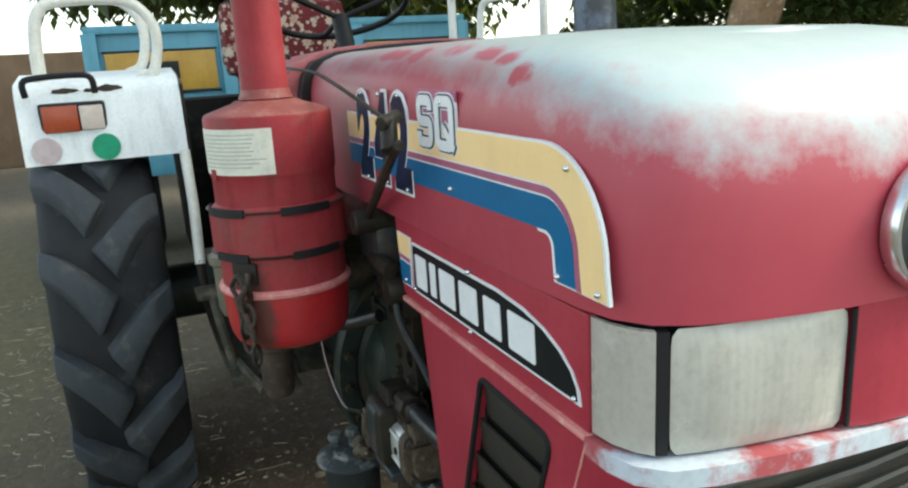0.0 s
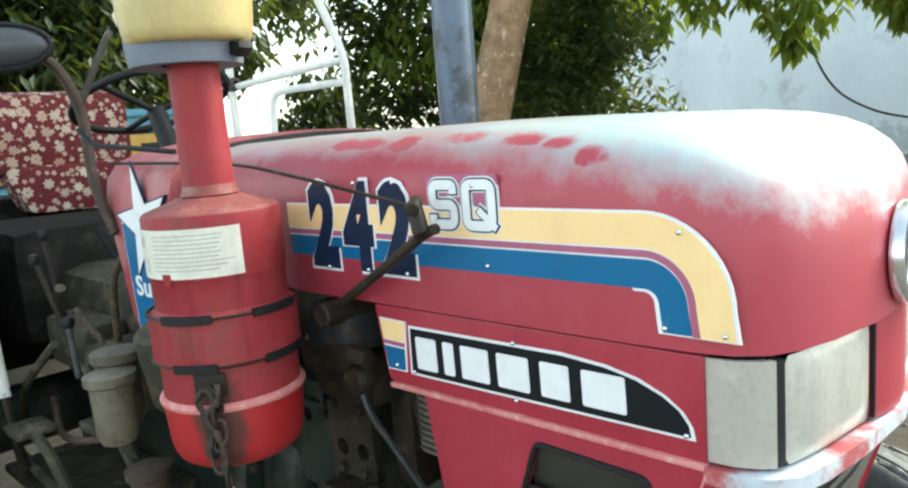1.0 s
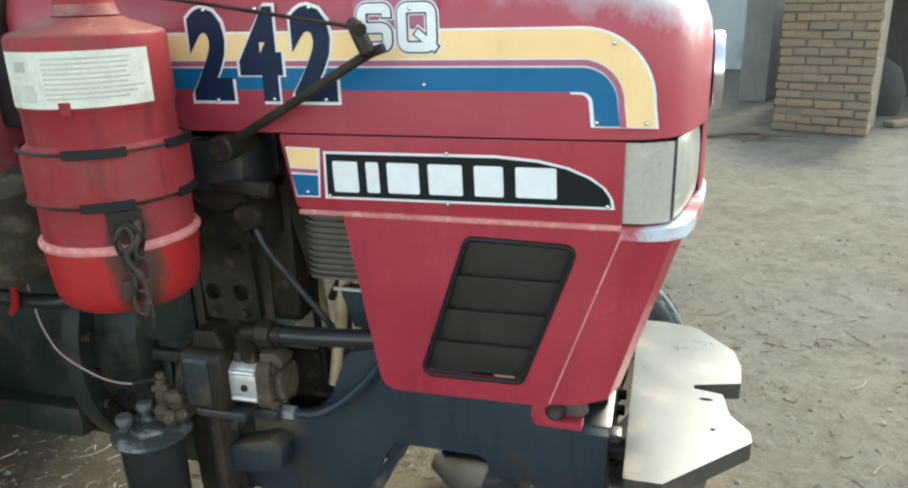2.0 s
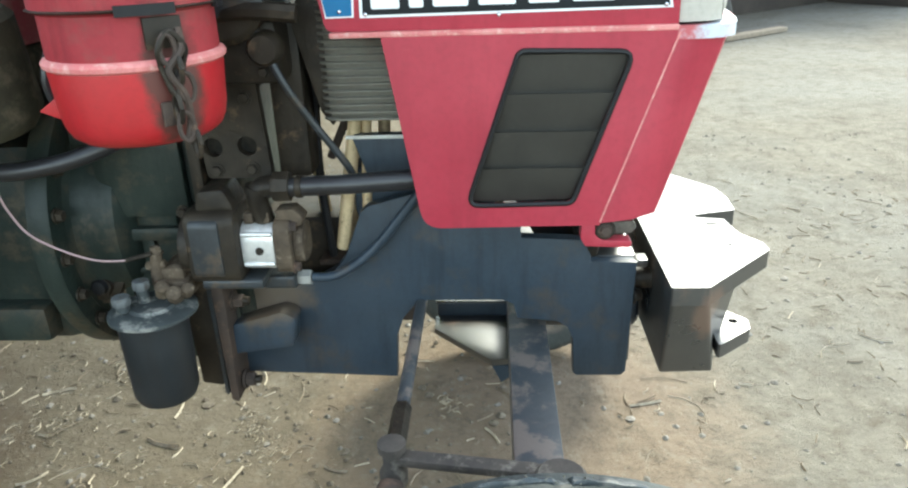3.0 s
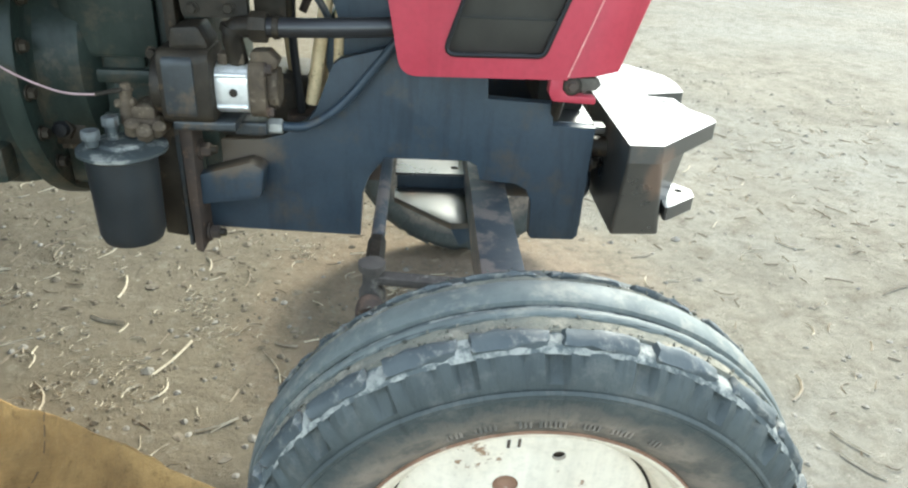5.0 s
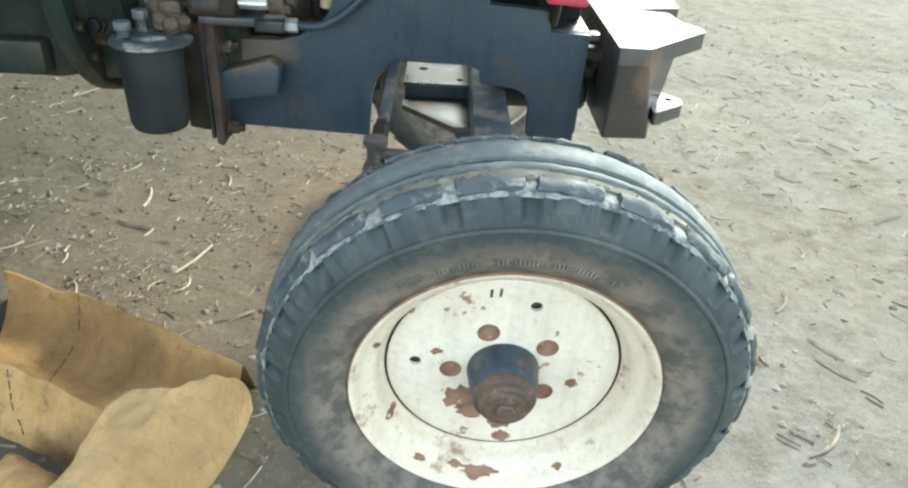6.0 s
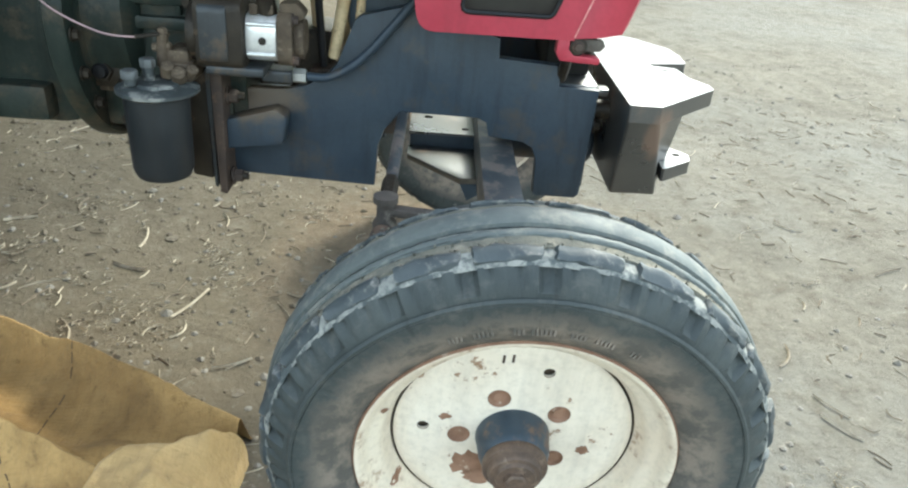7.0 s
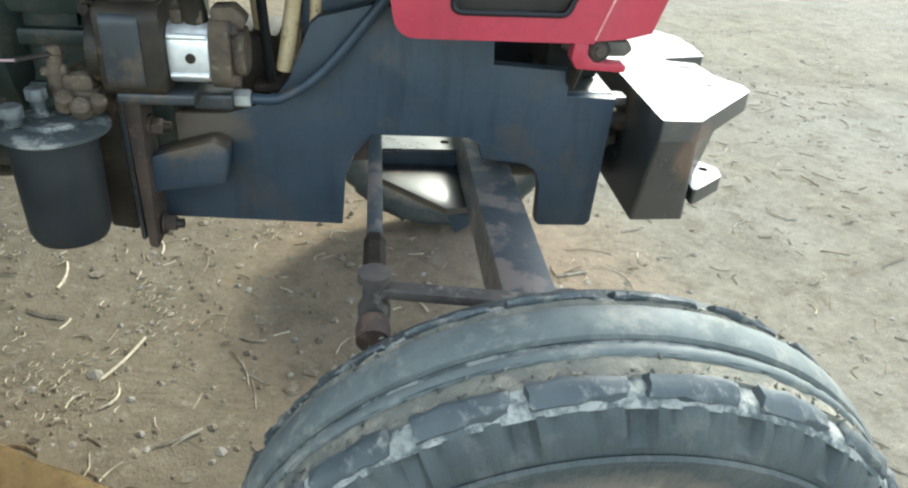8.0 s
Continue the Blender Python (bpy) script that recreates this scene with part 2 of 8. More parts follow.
LENS = surface("milky white plastic lens", (0.46, 0.42, 0.365), (0.40, 0.37, 0.32), 0.28, 0, 8, (0.55, 0.53, 0.48), (0.60, 0.78), 10, bump=0.05)
LENS_FLUTED = surface("fluted milky lens", (0.50, 0.47, 0.41), (0.43, 0.41, 0.36), 0.22, 0, 8, (0.55, 0.53, 0.48), (0.60, 0.78), 10, bump=0.05)
nt = LENS_FLUTED.node_tree
wave = nt.nodes.new("ShaderNodeTexWave")
wave.bands_direction = "Y"
wave.inputs["Scale"].default_value, wave.inputs["Distortion"].default_value = 42.0, 0.6
nt.links.new(tex_coord(nt), wave.inputs["Vector"])
bumped(nt, nt.nodes["Principled BSDF"], wave.outputs["Fac"], 0.06, 0.002)
WHITE = surface("white enamel fender paint", (0.78, 0.80, 0.80), (0.70, 0.73, 0.74), 0.35, 0, 6, (0.42, 0.36, 0.30), (0.70, 0.76), 20)
TUBE_WHITE = surface("chipped white tube paint", (0.72, 0.71, 0.66), (0.62, 0.60, 0.54), 0.45, 0, 14, (0.30, 0.20, 0.13), (0.64, 0.70), 40)
CREAM = surface("cream decal", (0.93, 0.67, 0.34), (0.88, 0.60, 0.29), 0.4, 0, 9, (0.80, 0.60, 0.36), (0.62, 0.75), 16, grain=260, bump=0.05, dist=0.001, spec=0.3, streak=0.08, speck=0.06)
BLUE = surface("blue decal", (0.004, 0.128, 0.285), (0.004, 0.105, 0.24), 0.4, 0, 9, (0.03, 0.15, 0.27), (0.60, 0.75), 18, grain=260, bump=0.05, dist=0.001, spec=0.3, streak=0.1, speck=0.06)
NAVY = plain("navy decal", (0.010, 0.022, 0.055), 0.45, 0, 0.2, spec=0.2)
MAUVE = plain("mauve decal line", (0.40, 0.11, 0.19), 0.4, 0, 0.15)
DECAL_WHITE = plain("white decal", (0.78, 0.79, 0.80), 0.4, 0, 0.08)
DECAL_BLACK = plain("black decal plate", (0.008, 0.010, 0.012), 0.45, 0, 0.2, spec=0.2)
# near-black base holds the shade under the seat and behind the bracket holes
BLACK_DULL = surface("dull black iron", (0.008, 0.008, 0.007), (0.016, 0.015, 0.013), 0.85, 0, 9, (0.038, 0.033, 0.026), (0.52, 0.70), 12, bump=0.5, dist=0.006, spec=0.2)
CHROME = plain("dull chrome", (0.72, 0.74, 0.76), 0.22, 1.0, 0.1)
PAPER = surface("yellowed paper label", (0.72, 0.70, 0.60), (0.60, 0.58, 0.49), 0.6, 0, 26, (0.42, 0.36, 0.28), (0.60, 0.72), 34)
INK = plain("faded grey print", (0.47, 0.455, 0.40), 0.6)
GREEN = plain("green sticker", (0.0, 0.30, 0.15), 0.4)
PINK = plain("faded pink sticker", (0.55, 0.45, 0.46), 0.5)
AMBER = plain("orange indicator plastic", (0.36, 0.055, 0.016), 0.3)
YELLOW_BOWL = surface("cloudy yellow plastic bowl", (0.56, 0.45, 0.20), (0.48, 0.37, 0.16), 0.4, 0, 8, (0.42, 0.32, 0.14), (0.55, 0.8), 8)
GREY_PLASTIC_DARK = plain("dark badge ground", (0.030, 0.036, 0.036), 0.35)
GREY_PLASTIC = surface("dusty blue grey plastic collar", (0.150, 0.170, 0.215), (0.185, 0.200, 0.235), 0.65, 0, 14, (0.22, 0.20, 0.16), (0.56, 0.74), 20, bump=0.08, spec=0.3)
EXHAUST = surface("blue grey painted exhaust steel", (0.10, 0.130, 0.180), (0.060, 0.078, 0.110), 0.36, 0.35, 5, (0.040, 0.045, 0.052), (0.50, 0.58), 9, bump=0.25)
TRAILER_BLUE = surface("sky blue trailer paint", (0.080, 0.27, 0.37), (0.115, 0.33, 0.43), 0.45, 0, 5, (0.25, 0.30, 0.30), (0.62, 0.75), 12)
TRAILER_YELLOW = surface("yellow trailer panel paint", (0.52, 0.30, 0.045), (0.45, 0.25, 0.035), 0.45, 0, 6, (0.30, 0.18, 0.06), (0.65, 0.78), 14)
DOOR_BLUE = surface("sky blue door paint", (0.055, 0.36, 0.56), (0.070, 0.40, 0.60), 0.5, 0, 2, (0.10, 0.42, 0.50), (0.55, 0.8), 2, streak=0.08)
PLASTER = surface("stained whitewashed plaster", (0.68, 0.74, 0.76), (0.58, 0.64, 0.67), 0.85, 0, 0.7, (0.38, 0.41, 0.42), (0.56, 0.74), 1.1, grain=60, bump=0.2, dist=0.01, streak=0.10, speck=0.15)
for centre, radii, amount in (((-1.45, 0.0, 1.45), (0.55, 9.0, 0.55), 0.8), ((1.2, 0.0, 2.70), (2.6, 9.0, 0.25), 0.35), ((-3.4, 0.0, 0.4), (1.8, 9.0, 0.4), 0.4)):
    stain_zone(PLASTER, centre, radii, (0.20, 0.215, 0.205), amount, 7.0, 5.0)     # black mould and damp by the door
PLASTER_OLD = surface("grimy grey plaster", (0.36, 0.365, 0.35), (0.27, 0.275, 0.26), 0.9, 0, 1.5, (0.26, 0.27, 0.25), (0.56, 0.68), 3, bump=0.4, dist=0.01)
FILTER_BLACK = surface("sooty black filter paint", (0.009, 0.012, 0.014), (0.016, 0.019, 0.021), 0.5, 0, 14, (0.05, 0.046, 0.040), (0.56, 0.70), 20, bump=0.2, streak=0.3)
WALL_DARK = surface("damp grey wall foot", (0.22, 0.23, 0.20), (0.17, 0.18, 0.15), 0.9, 0, 1.2, None, bump=0.3)
BRANCH = surface("dead grey branch", (0.15, 0.12, 0.09), (0.10, 0.08, 0.06), 0.9, 0, 20)
BARK = surface("peeling brown bark", (0.40, 0.25, 0.14), (0.20, 0.12, 0.072), 0.85, 0, 11, (0.52, 0.42, 0.31), (0.57, 0.62), 19, bump=0.8, dist=0.02)
SHED_DARK = surface("dark brown shed wall", (0.045, 0.034, 0.027), (0.03, 0.024, 0.02), 0.9, 0, 2)
WOOD = surface("grey weathered wood", (0.26, 0.21, 0.15), (0.20, 0.16, 0.12), 0.8, 0, 20)
TWIG = surface("dull dry stalk", (0.24, 0.19, 0.13), (0.15, 0.115, 0.08), 0.8, 0, 30)
STRAW_MAT = surface("dry straw", (0.47, 0.405, 0.30), (0.31, 0.255, 0.175), 0.7, 0, 30)
TWIG_PALE = surface("pale dry twig", (0.36, 0.30, 0.22), (0.24, 0.19, 0.13), 0.8, 0, 30)
CLOD = surface("crumbled soil clod", (0.150, 0.122, 0.088), (0.105, 0.086, 0.063), 0.95, 0, 30, (0.20, 0.17, 0.13), (0.5, 0.65), 40)
STONE = surface("small grey stone", (0.215, 0.195, 0.165), (0.15, 0.135, 0.112), 0.85, 0, 30)
MORTAR = surface("grey mud mortar", (0.27, 0.225, 0.175), (0.21, 0.175, 0.135), 0.95, 0, 6)


def leaf_material(name, a, b, c, thin=0.42):
    m, nt, p = nodes_of(name)
    g = nt.nodes.new("ShaderNodeNewGeometry")
    col = mixed(nt, ramp(nt, g.outputs["Random Per Island"], 0.0, 0.7), a, b)
    col = mixed(nt, ramp(nt, g.outputs["Random Per Island"], 0.75, 1.0), col, c)
    nt.links.new(col, p.inputs["Base Color"])
    p.inputs["Roughness"].default_value = 0.45
    tr = nt.nodes.new("ShaderNodeBsdfTranslucent")
    nt.links.new(mixed(nt, 0.6, col, (0.44, 0.52, 0.06)), tr.inputs["Color"])
    mx = nt.nodes.new("ShaderNodeMixShader")
    mx.inputs[0].default_value = thin
    nt.links.new(p.outputs[0], mx.inputs[1])
    nt.links.new(tr.outputs[0], mx.inputs[2])
    nt.links.new(mx.outputs[0], nt.nodes["Material Output"].inputs["Surface"])
    return m


LEAF = leaf_material("glossy green leaves", (0.050, 0.100, 0.018), (0.085, 0.145, 0.024), (0.19, 0.21, 0.040), 0.55)
LEAF_DARK = leaf_material("dark green leaves", (0.014, 0.030, 0.011), (0.025, 0.044, 0.014), (0.048, 0.068, 0.020), 0.22)


def soil():
    """Trodden yard soil: pale grey crust towards the open yard, browner and littered round the tractor."""
    m, nt, p = nodes_of("trodden brown farmyard soil")
    v = tex_coord(nt)
    huge, big, mid, fine = noise_of(nt, v, 0.55, 5), noise_of(nt, v, 2.6, 8, 0.7), noise_of(nt, v, 19, 9, 0.75), noise_of(nt, v, 150, 5, 0.7)
    sep = nt.nodes.new("ShaderNodeSeparateXYZ")
    nt.links.new(v, sep.inputs[0])

    # zones with ragged edges, set about a centre
    def zone(cx, cy, rx, ry, ragged):
        zx = maths(nt, "POWER", maths(nt, "MULTIPLY", maths(nt, "SUBTRACT", sep.outputs["X"], cx), 1 / rx), 2.0)
        zy = maths(nt, "POWER", maths(nt, "MULTIPLY", maths(nt, "SUBTRACT", sep.outputs["Y"], cy), 1 / ry), 2.0)
        return ramp(nt, maths(nt, "ADD", maths(nt, "ADD", zx, zy), maths(nt, "MULTIPLY", maths(nt, "SUBTRACT", clod, 0.5), ragged)), 1.3, 0.4)
    clod, fleck = noise_of(nt, v, 7.5, 9, 0.78), noise_of(nt, v, 62, 6, 0.7)
    col = mixed(nt, ramp(nt, big, 0.36, 0.64), (0.192, 0.174, 0.142), (0.138, 0.124, 0.100))
    col = mixed(nt, maths(nt, "MULTIPLY", ramp(nt, huge, 0.42, 0.58), 0.5), col, (0.196, 0.193, 0.175))
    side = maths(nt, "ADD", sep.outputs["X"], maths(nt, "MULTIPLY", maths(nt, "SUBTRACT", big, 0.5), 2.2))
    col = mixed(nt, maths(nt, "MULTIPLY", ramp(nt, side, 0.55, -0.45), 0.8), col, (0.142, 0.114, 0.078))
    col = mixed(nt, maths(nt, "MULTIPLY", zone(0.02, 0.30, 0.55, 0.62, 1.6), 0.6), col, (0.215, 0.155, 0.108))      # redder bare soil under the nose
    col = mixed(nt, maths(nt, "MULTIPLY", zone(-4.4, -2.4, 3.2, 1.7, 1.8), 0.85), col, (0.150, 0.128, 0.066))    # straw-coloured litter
    col = mixed(nt, maths(nt, "MULTIPLY", zone(-1.95, -0.05, 0.80, 0.70, 1.6), 0.85), col, (0.058, 0.038, 0.025))  # shade beneath the gearbox, darkened into the soil colour
    col = mixed(nt, maths(nt, "MULTIPLY", ramp(nt, clod, 0.50, 0.62), 0.55), col, (0.098, 0.083, 0.060))
    col = mixed(nt, maths(nt, "MULTIPLY", ramp(nt, mid, 0.52, 0.66), 0.60), col, (0.105, 0.089, 0.066))
    col = mixed(nt, maths(nt, "MULTIPLY", ramp(nt, mid, 0.46, 0.36), 0.35), col, (0.255, 0.232, 0.190))
    col = mixed(nt, maths(nt, "MULTIPLY", ramp(nt, fleck, 0.60, 0.68), 0.55), col, (0.30, 0.275, 0.225))
    col = mixed(nt, maths(nt, "MULTIPLY", ramp(nt, fine, 0.56, 0.72), 0.25), col, (0.075, 0.064, 0.050))
    nt.links.new(col, p.inputs["Base Color"])
    p.inputs["Roughness"].default_value = 0.95
    p.inputs["Specular IOR Level"].default_value = 0.15
    h = maths(nt, "ADD", maths(nt, "MULTIPLY", mid, 0.40), maths(nt, "MULTIPLY", fine, 0.08))
    h = maths(nt, "ADD", h, maths(nt, "MULTIPLY", clod, 0.75))
    bumped(nt, p, maths(nt, "ADD", h, maths(nt, "MULTIPLY", fleck, 0.12)), 0.75, 0.030)
    return m


SOIL = soil()


def scuffed_rubber():
    """Black tyre rubber with fine radial nicks and dust, on a wheel that turns about its own y axis."""
    m, nt, p = nodes_of("scuffed black tyre rubber")
    v = tex_coord(nt)
    sep = nt.nodes.new("ShaderNodeSeparateXYZ")
    nt.links.new(v, sep.inputs[0])
    ang = maths(nt, "ARCTAN2", sep.outputs["Z"], sep.outputs["X"])
    rad = maths(nt, "SQRT", maths(nt, "ADD", maths(nt, "MULTIPLY", sep.outputs["X"], sep.outputs["X"]), maths(nt, "MULTIPLY", sep.outputs["Z"], sep.outputs["Z"])))
    polar = nt.nodes.new("ShaderNodeCombineXYZ")
    nt.links.new(maths(nt, "MULTIPLY", ang, 30.0), polar.inputs["X"])
    nt.links.new(maths(nt, "MULTIPLY", rad, 18.0), polar.inputs["Y"])
    nt.links.new(maths(nt, "MULTIPLY", sep.outputs["Y"], 18.0), polar.inputs["Z"])
    nick = noise_of(nt, polar.outputs[0], 1.0, 5, 0.7)
    big, mid, fine = noise_of(nt, v, 9), noise_of(nt, v, 30, 6, 0.7), noise_of(nt, v, 140, 3)
    col = mixed(nt, ramp(nt, big, 0.35, 0.65), (0.034, 0.041, 0.041), (0.060, 0.068, 0.065))
    col = mixed(nt, maths(nt, "MULTIPLY", ramp(nt, nick, 0.56, 0.74), 0.45), col, (0.012, 0.013, 0.014))
    col = mixed(nt, maths(nt, "MULTIPLY", ramp(nt, mid, 0.52, 0.72), 0.6), col, (0.125, 0.120, 0.105))
    # brown dust caked on the lower sidewall, with a ragged edge
    edge = maths(nt, "ADD", rad, maths(nt, "MULTIPLY", maths(nt, "SUBTRACT", mid, 0.5), 0.10))
    edge = maths(nt, "ADD", edge, maths(nt, "MULTIPLY", maths(nt, "SUBTRACT", big, 0.5), 0.05))
    caked = mixed(nt, ramp(nt, mid, 0.42, 0.60), (0.098, 0.090, 0.078), (0.225, 0.185, 0.148))
    col = mixed(nt, maths(nt, "MULTIPLY", ramp(nt, edge, 0.266, 0.246), 0.9), col, caked)
    nt.links.new(col, p.inputs["Base Color"])
    nt.links.new(maths(nt, "ADD", maths(nt, "MULTIPLY", mid, 0.3), 0.46), p.inputs["Roughness"])
    p.inputs["Specular IOR Level"].default_value = 0.3
    bumped(nt, p, maths(nt, "ADD", maths(nt, "MULTIPLY", nick, -0.7), maths(nt, "MULTIPLY", fine, 0.3)), 0.6, 0.004)
    return m


SCUFFED = scuffed_rubber()


def burlap(name, light, dark, soiled, grimy):
    """Coarse jute weave, blotched with dirt at two scales."""
    m, nt, p = nodes_of(name)
    v = tex_coord(nt)
    col = mixed(nt, ramp(nt, noise_of(nt, v, 7), 0.35, 0.65), light, dark)
    grime, spots = noise_of(nt, v, 5.5, 8, 0.68), noise_of(nt, v, 42, 6, 0.7)
    col = mixed(nt, maths(nt, "MULTIPLY", ramp(nt, grime, 0.45, 0.64), grimy), col, soiled)
    col = mixed(nt, maths(nt, "MULTIPLY", ramp(nt, spots, 0.58, 0.70), grimy * 0.8), col, tuple(0.6 * c for c in soiled))
    weave = []
    for axis in ((240, 16, 60), (16, 240, 60)):
        weave.append(noise_of(nt, tex_coord(nt, axis), 1.0, 2))
    w = maths(nt, "ADD", *weave)
    col = mixed(nt, maths(nt, "MULTIPLY", ramp(nt, w, 0.9, 1.2), 0.16), col, tuple(0.5 * c for c in dark))
    nt.links.new(col, p.inputs["Base Color"])
    p.inputs["Roughness"].default_value = 0.9
    p.inputs["Specular IOR Level"].default_value = 0.15
    p.inputs["Sheen Weight"].default_value = 0.06
    bumped(nt, p, maths(nt, "ADD", maths(nt, "MULTIPLY", w, 0.25), noise_of(nt, v, 26, 6, 0.6)), 0.65, 0.014)
    return m


BURLAP = burlap("coarse tan burlap", (0.51, 0.320, 0.128), (0.37, 0.222, 0.084), (0.19, 0.114, 0.048), 0.70)
BURLAP_PALE = burlap("pale worn burlap", (0.57, 0.385, 0.182), (0.44, 0.287, 0.125), (0.29, 0.190, 0.085), 0.58)


def flower_cloth():
    """Red cloth printed with white flowers of two sizes: round petals about each cell's centre."""
    m, nt, p = nodes_of("red cloth with white flowers")
    v = tex_coord(nt)
    col = mixed(nt, noise_of(nt, v, 9), (0.080, 0.004, 0.007), (0.125, 0.007, 0.011))
    for scale, petals, size in ((46.0, 5.0, 0.36), (24.0, 7.0, 0.40)):
        vo = nt.nodes.new("ShaderNodeTexVoronoi")
        vo.inputs["Scale"].default_value = scale
        vo.inputs["Randomness"].default_value = 0.85
        nt.links.new(v, vo.inputs["Vector"])
        off = nt.nodes.new("ShaderNodeVectorMath")
        off.operation = "SUBTRACT"
        nt.links.new(v, off.inputs[0])
        nt.links.new(vo.outputs["Position"], off.inputs[1])
        sp = nt.nodes.new("ShaderNodeSeparateXYZ")
        nt.links.new(off.outputs[0], sp.inputs[0])
        ang = maths(nt, "ARCTAN2", sp.outputs["Y"], sp.outputs["Z"])
        pet = maths(nt, "MULTIPLY", maths(nt, "COSINE", maths(nt, "MULTIPLY", ang, petals)), 0.06)
        flower = ramp(nt, maths(nt, "ADD", vo.outputs["Distance"], pet), size, size - 0.05)
        tone = nt.nodes.new("ShaderNodeSeparateXYZ")
        nt.links.new(vo.outputs["Color"], tone.inputs[0])
        col = mixed(nt, flower, col, mixed(nt, tone.outputs["X"], (0.33, 0.20, 0.15), (0.50, 0.43, 0.34)))
        col = mixed(nt, ramp(nt, vo.outputs["Distance"], 0.12, 0.08), col, (0.36, 0.10, 0.05))
    nt.links.new(col, p.inputs["Base Color"])
    p.inputs["Roughness"].default_value = 0.85
    bumped(nt, p, noise_of(nt, v, 14), 0.6, 0.015)
    return m


CLOTH = flower_cloth()


def brick_material():
    m, nt, p = nodes_of("yellowish mud brick")
    v = tex_coord(nt)
    oi = nt.nodes.new("ShaderNodeObjectInfo")
    col = mixed(nt, oi.outputs["Random"], (0.36, 0.245, 0.175), (0.25, 0.20, 0.155))
    col = mixed(nt, ramp(nt, noise_of(nt, v, 30), 0.4, 0.7), col, (0.24, 0.19, 0.14))
    nt.links.new(col, p.inputs["Base Color"])
    p.inputs["Roughness"].default_value = 0.95
    bumped(nt, p, noise_of(nt, v, 60, 8), 0.5, 0.006)
    return m


BRICK = brick_material()


# ---- mesh helpers ----
def link(name, bm, material, parent=None, label="", smooth=True, angle=40):
    bmesh.ops.remove_doubles(bm, verts=bm.verts, dist=1e-6)
    bmesh.ops.recalc_face_normals(bm, faces=bm.faces)
    me = bpy.data.meshes.new(name)
    bm.to_mesh(me)
    bm.free()
    if smooth:
        me.polygons.foreach_set("use_smooth", [True] * len(me.polygons))
        me.set_sharp_from_angle(angle=radians(angle))
    me.materials.append(material)
    ob = new(name, me)
    if parent:
        ob.parent = parent
    return tagged(ob, label)


def part(name, bm, material, parent, label=""):
    return link(name, bm, material, parent, label)


def thing(name, label, category, at=(0, 0, 0), group="", kind=""):
    e = new(name)
    e.location = at
    e.empty_display_size = 0.1
    return tagged(e, label, category, group, kind)


def soften(bm, width, segments=2, limit=30):
    edges = [e for e in bm.edges if len(e.link_faces) == 2 and e.calc_face_angle(0) > radians(limit)]
    bmesh.ops.bevel(bm, geom=edges, offset=width, segments=segments, affect="EDGES", profile=0.6, clamp_overlap=True)
    return bm


def box(x0, x1, y0, y1, z0, z1, bevel=0.004, bm=None):
    b = bmesh.new()
    bmesh.ops.create_cube(b, size=1.0)
    bmesh.ops.transform(b, verts=b.verts, matrix=Matrix.Translation(((x0 + x1) / 2, (y0 + y1) / 2, (z0 + z1) / 2)) @ Matrix.Diagonal((abs(x1 - x0), abs(y1 - y0), abs(z1 - z0), 1)))
    if bevel:
        soften(b, bevel)
    return join(bm, b)


def join(bm, other):
    if bm is None:
        return other
    me = bpy.data.meshes.new("joined")
    other.to_mesh(me)
    other.free()
    bm.from_mesh(me)
    bpy.data.meshes.remove(me)
    return bm


def round_poly(pts, r, seg=4):
    """A polygon with rounded corners; r is one radius or one for each corner."""
    out, n = [], len(pts)
    for i, p in enumerate(pts):
        a, b, c = Vector(pts[i - 1]), Vector(p), Vector(pts[(i + 1) % n])
        rr = r[i] if hasattr(r, "__len__") else r
        if rr <= 0:
            out.append(tuple(b))
            continue
        u, v = (a - b).normalized(), (c - b).normalized()
        half = u.angle(v) / 2
        d = min(rr / max(math.tan(half), 1e-3), (a - b).length * 0.49, (c - b).length * 0.49)
        p0, p1 = b + u * d, b + v * d
        for k in range(seg + 1):
            t = k / seg
            out.append(tuple((1 - t) ** 2 * p0 + 2 * t * (1 - t) * b + t * t * p1))
    return out


def slab(pts, plane, a, b, bevel=0.0, bm=None):
    """A flat outline given in two axes ('xz', 'xy' or 'yz'), thick from a to b along the third."""
    put = {"xz": lambda p, d: (p[0], d, p[1]), "xy": lambda p, d: (p[0], p[1], d), "yz": lambda p, d: (d, p[0], p[1])}[plane]
    m = bmesh.new()
    lo, hi = [m.verts.new(put(p, a)) for p in pts], [m.verts.new(put(p, b)) for p in pts]
    m.faces.new(lo)
    m.faces.new(hi)
    n = len(pts)
    for i in range(n):
        m.faces.new((lo[i], lo[(i + 1) % n], hi[(i + 1) % n], hi[i]))
    bmesh.ops.recalc_face_normals(m, faces=m.faces)
    if bevel:
        edges = [e for e in m.edges if len(e.link_faces) == 2 and any(len(f.verts) == n for f in e.link_faces)]
        bmesh.ops.bevel(m, geom=edges, offset=bevel, segments=2, affect="EDGES", profile=0.6, clamp_overlap=True)
    return join(bm, m)


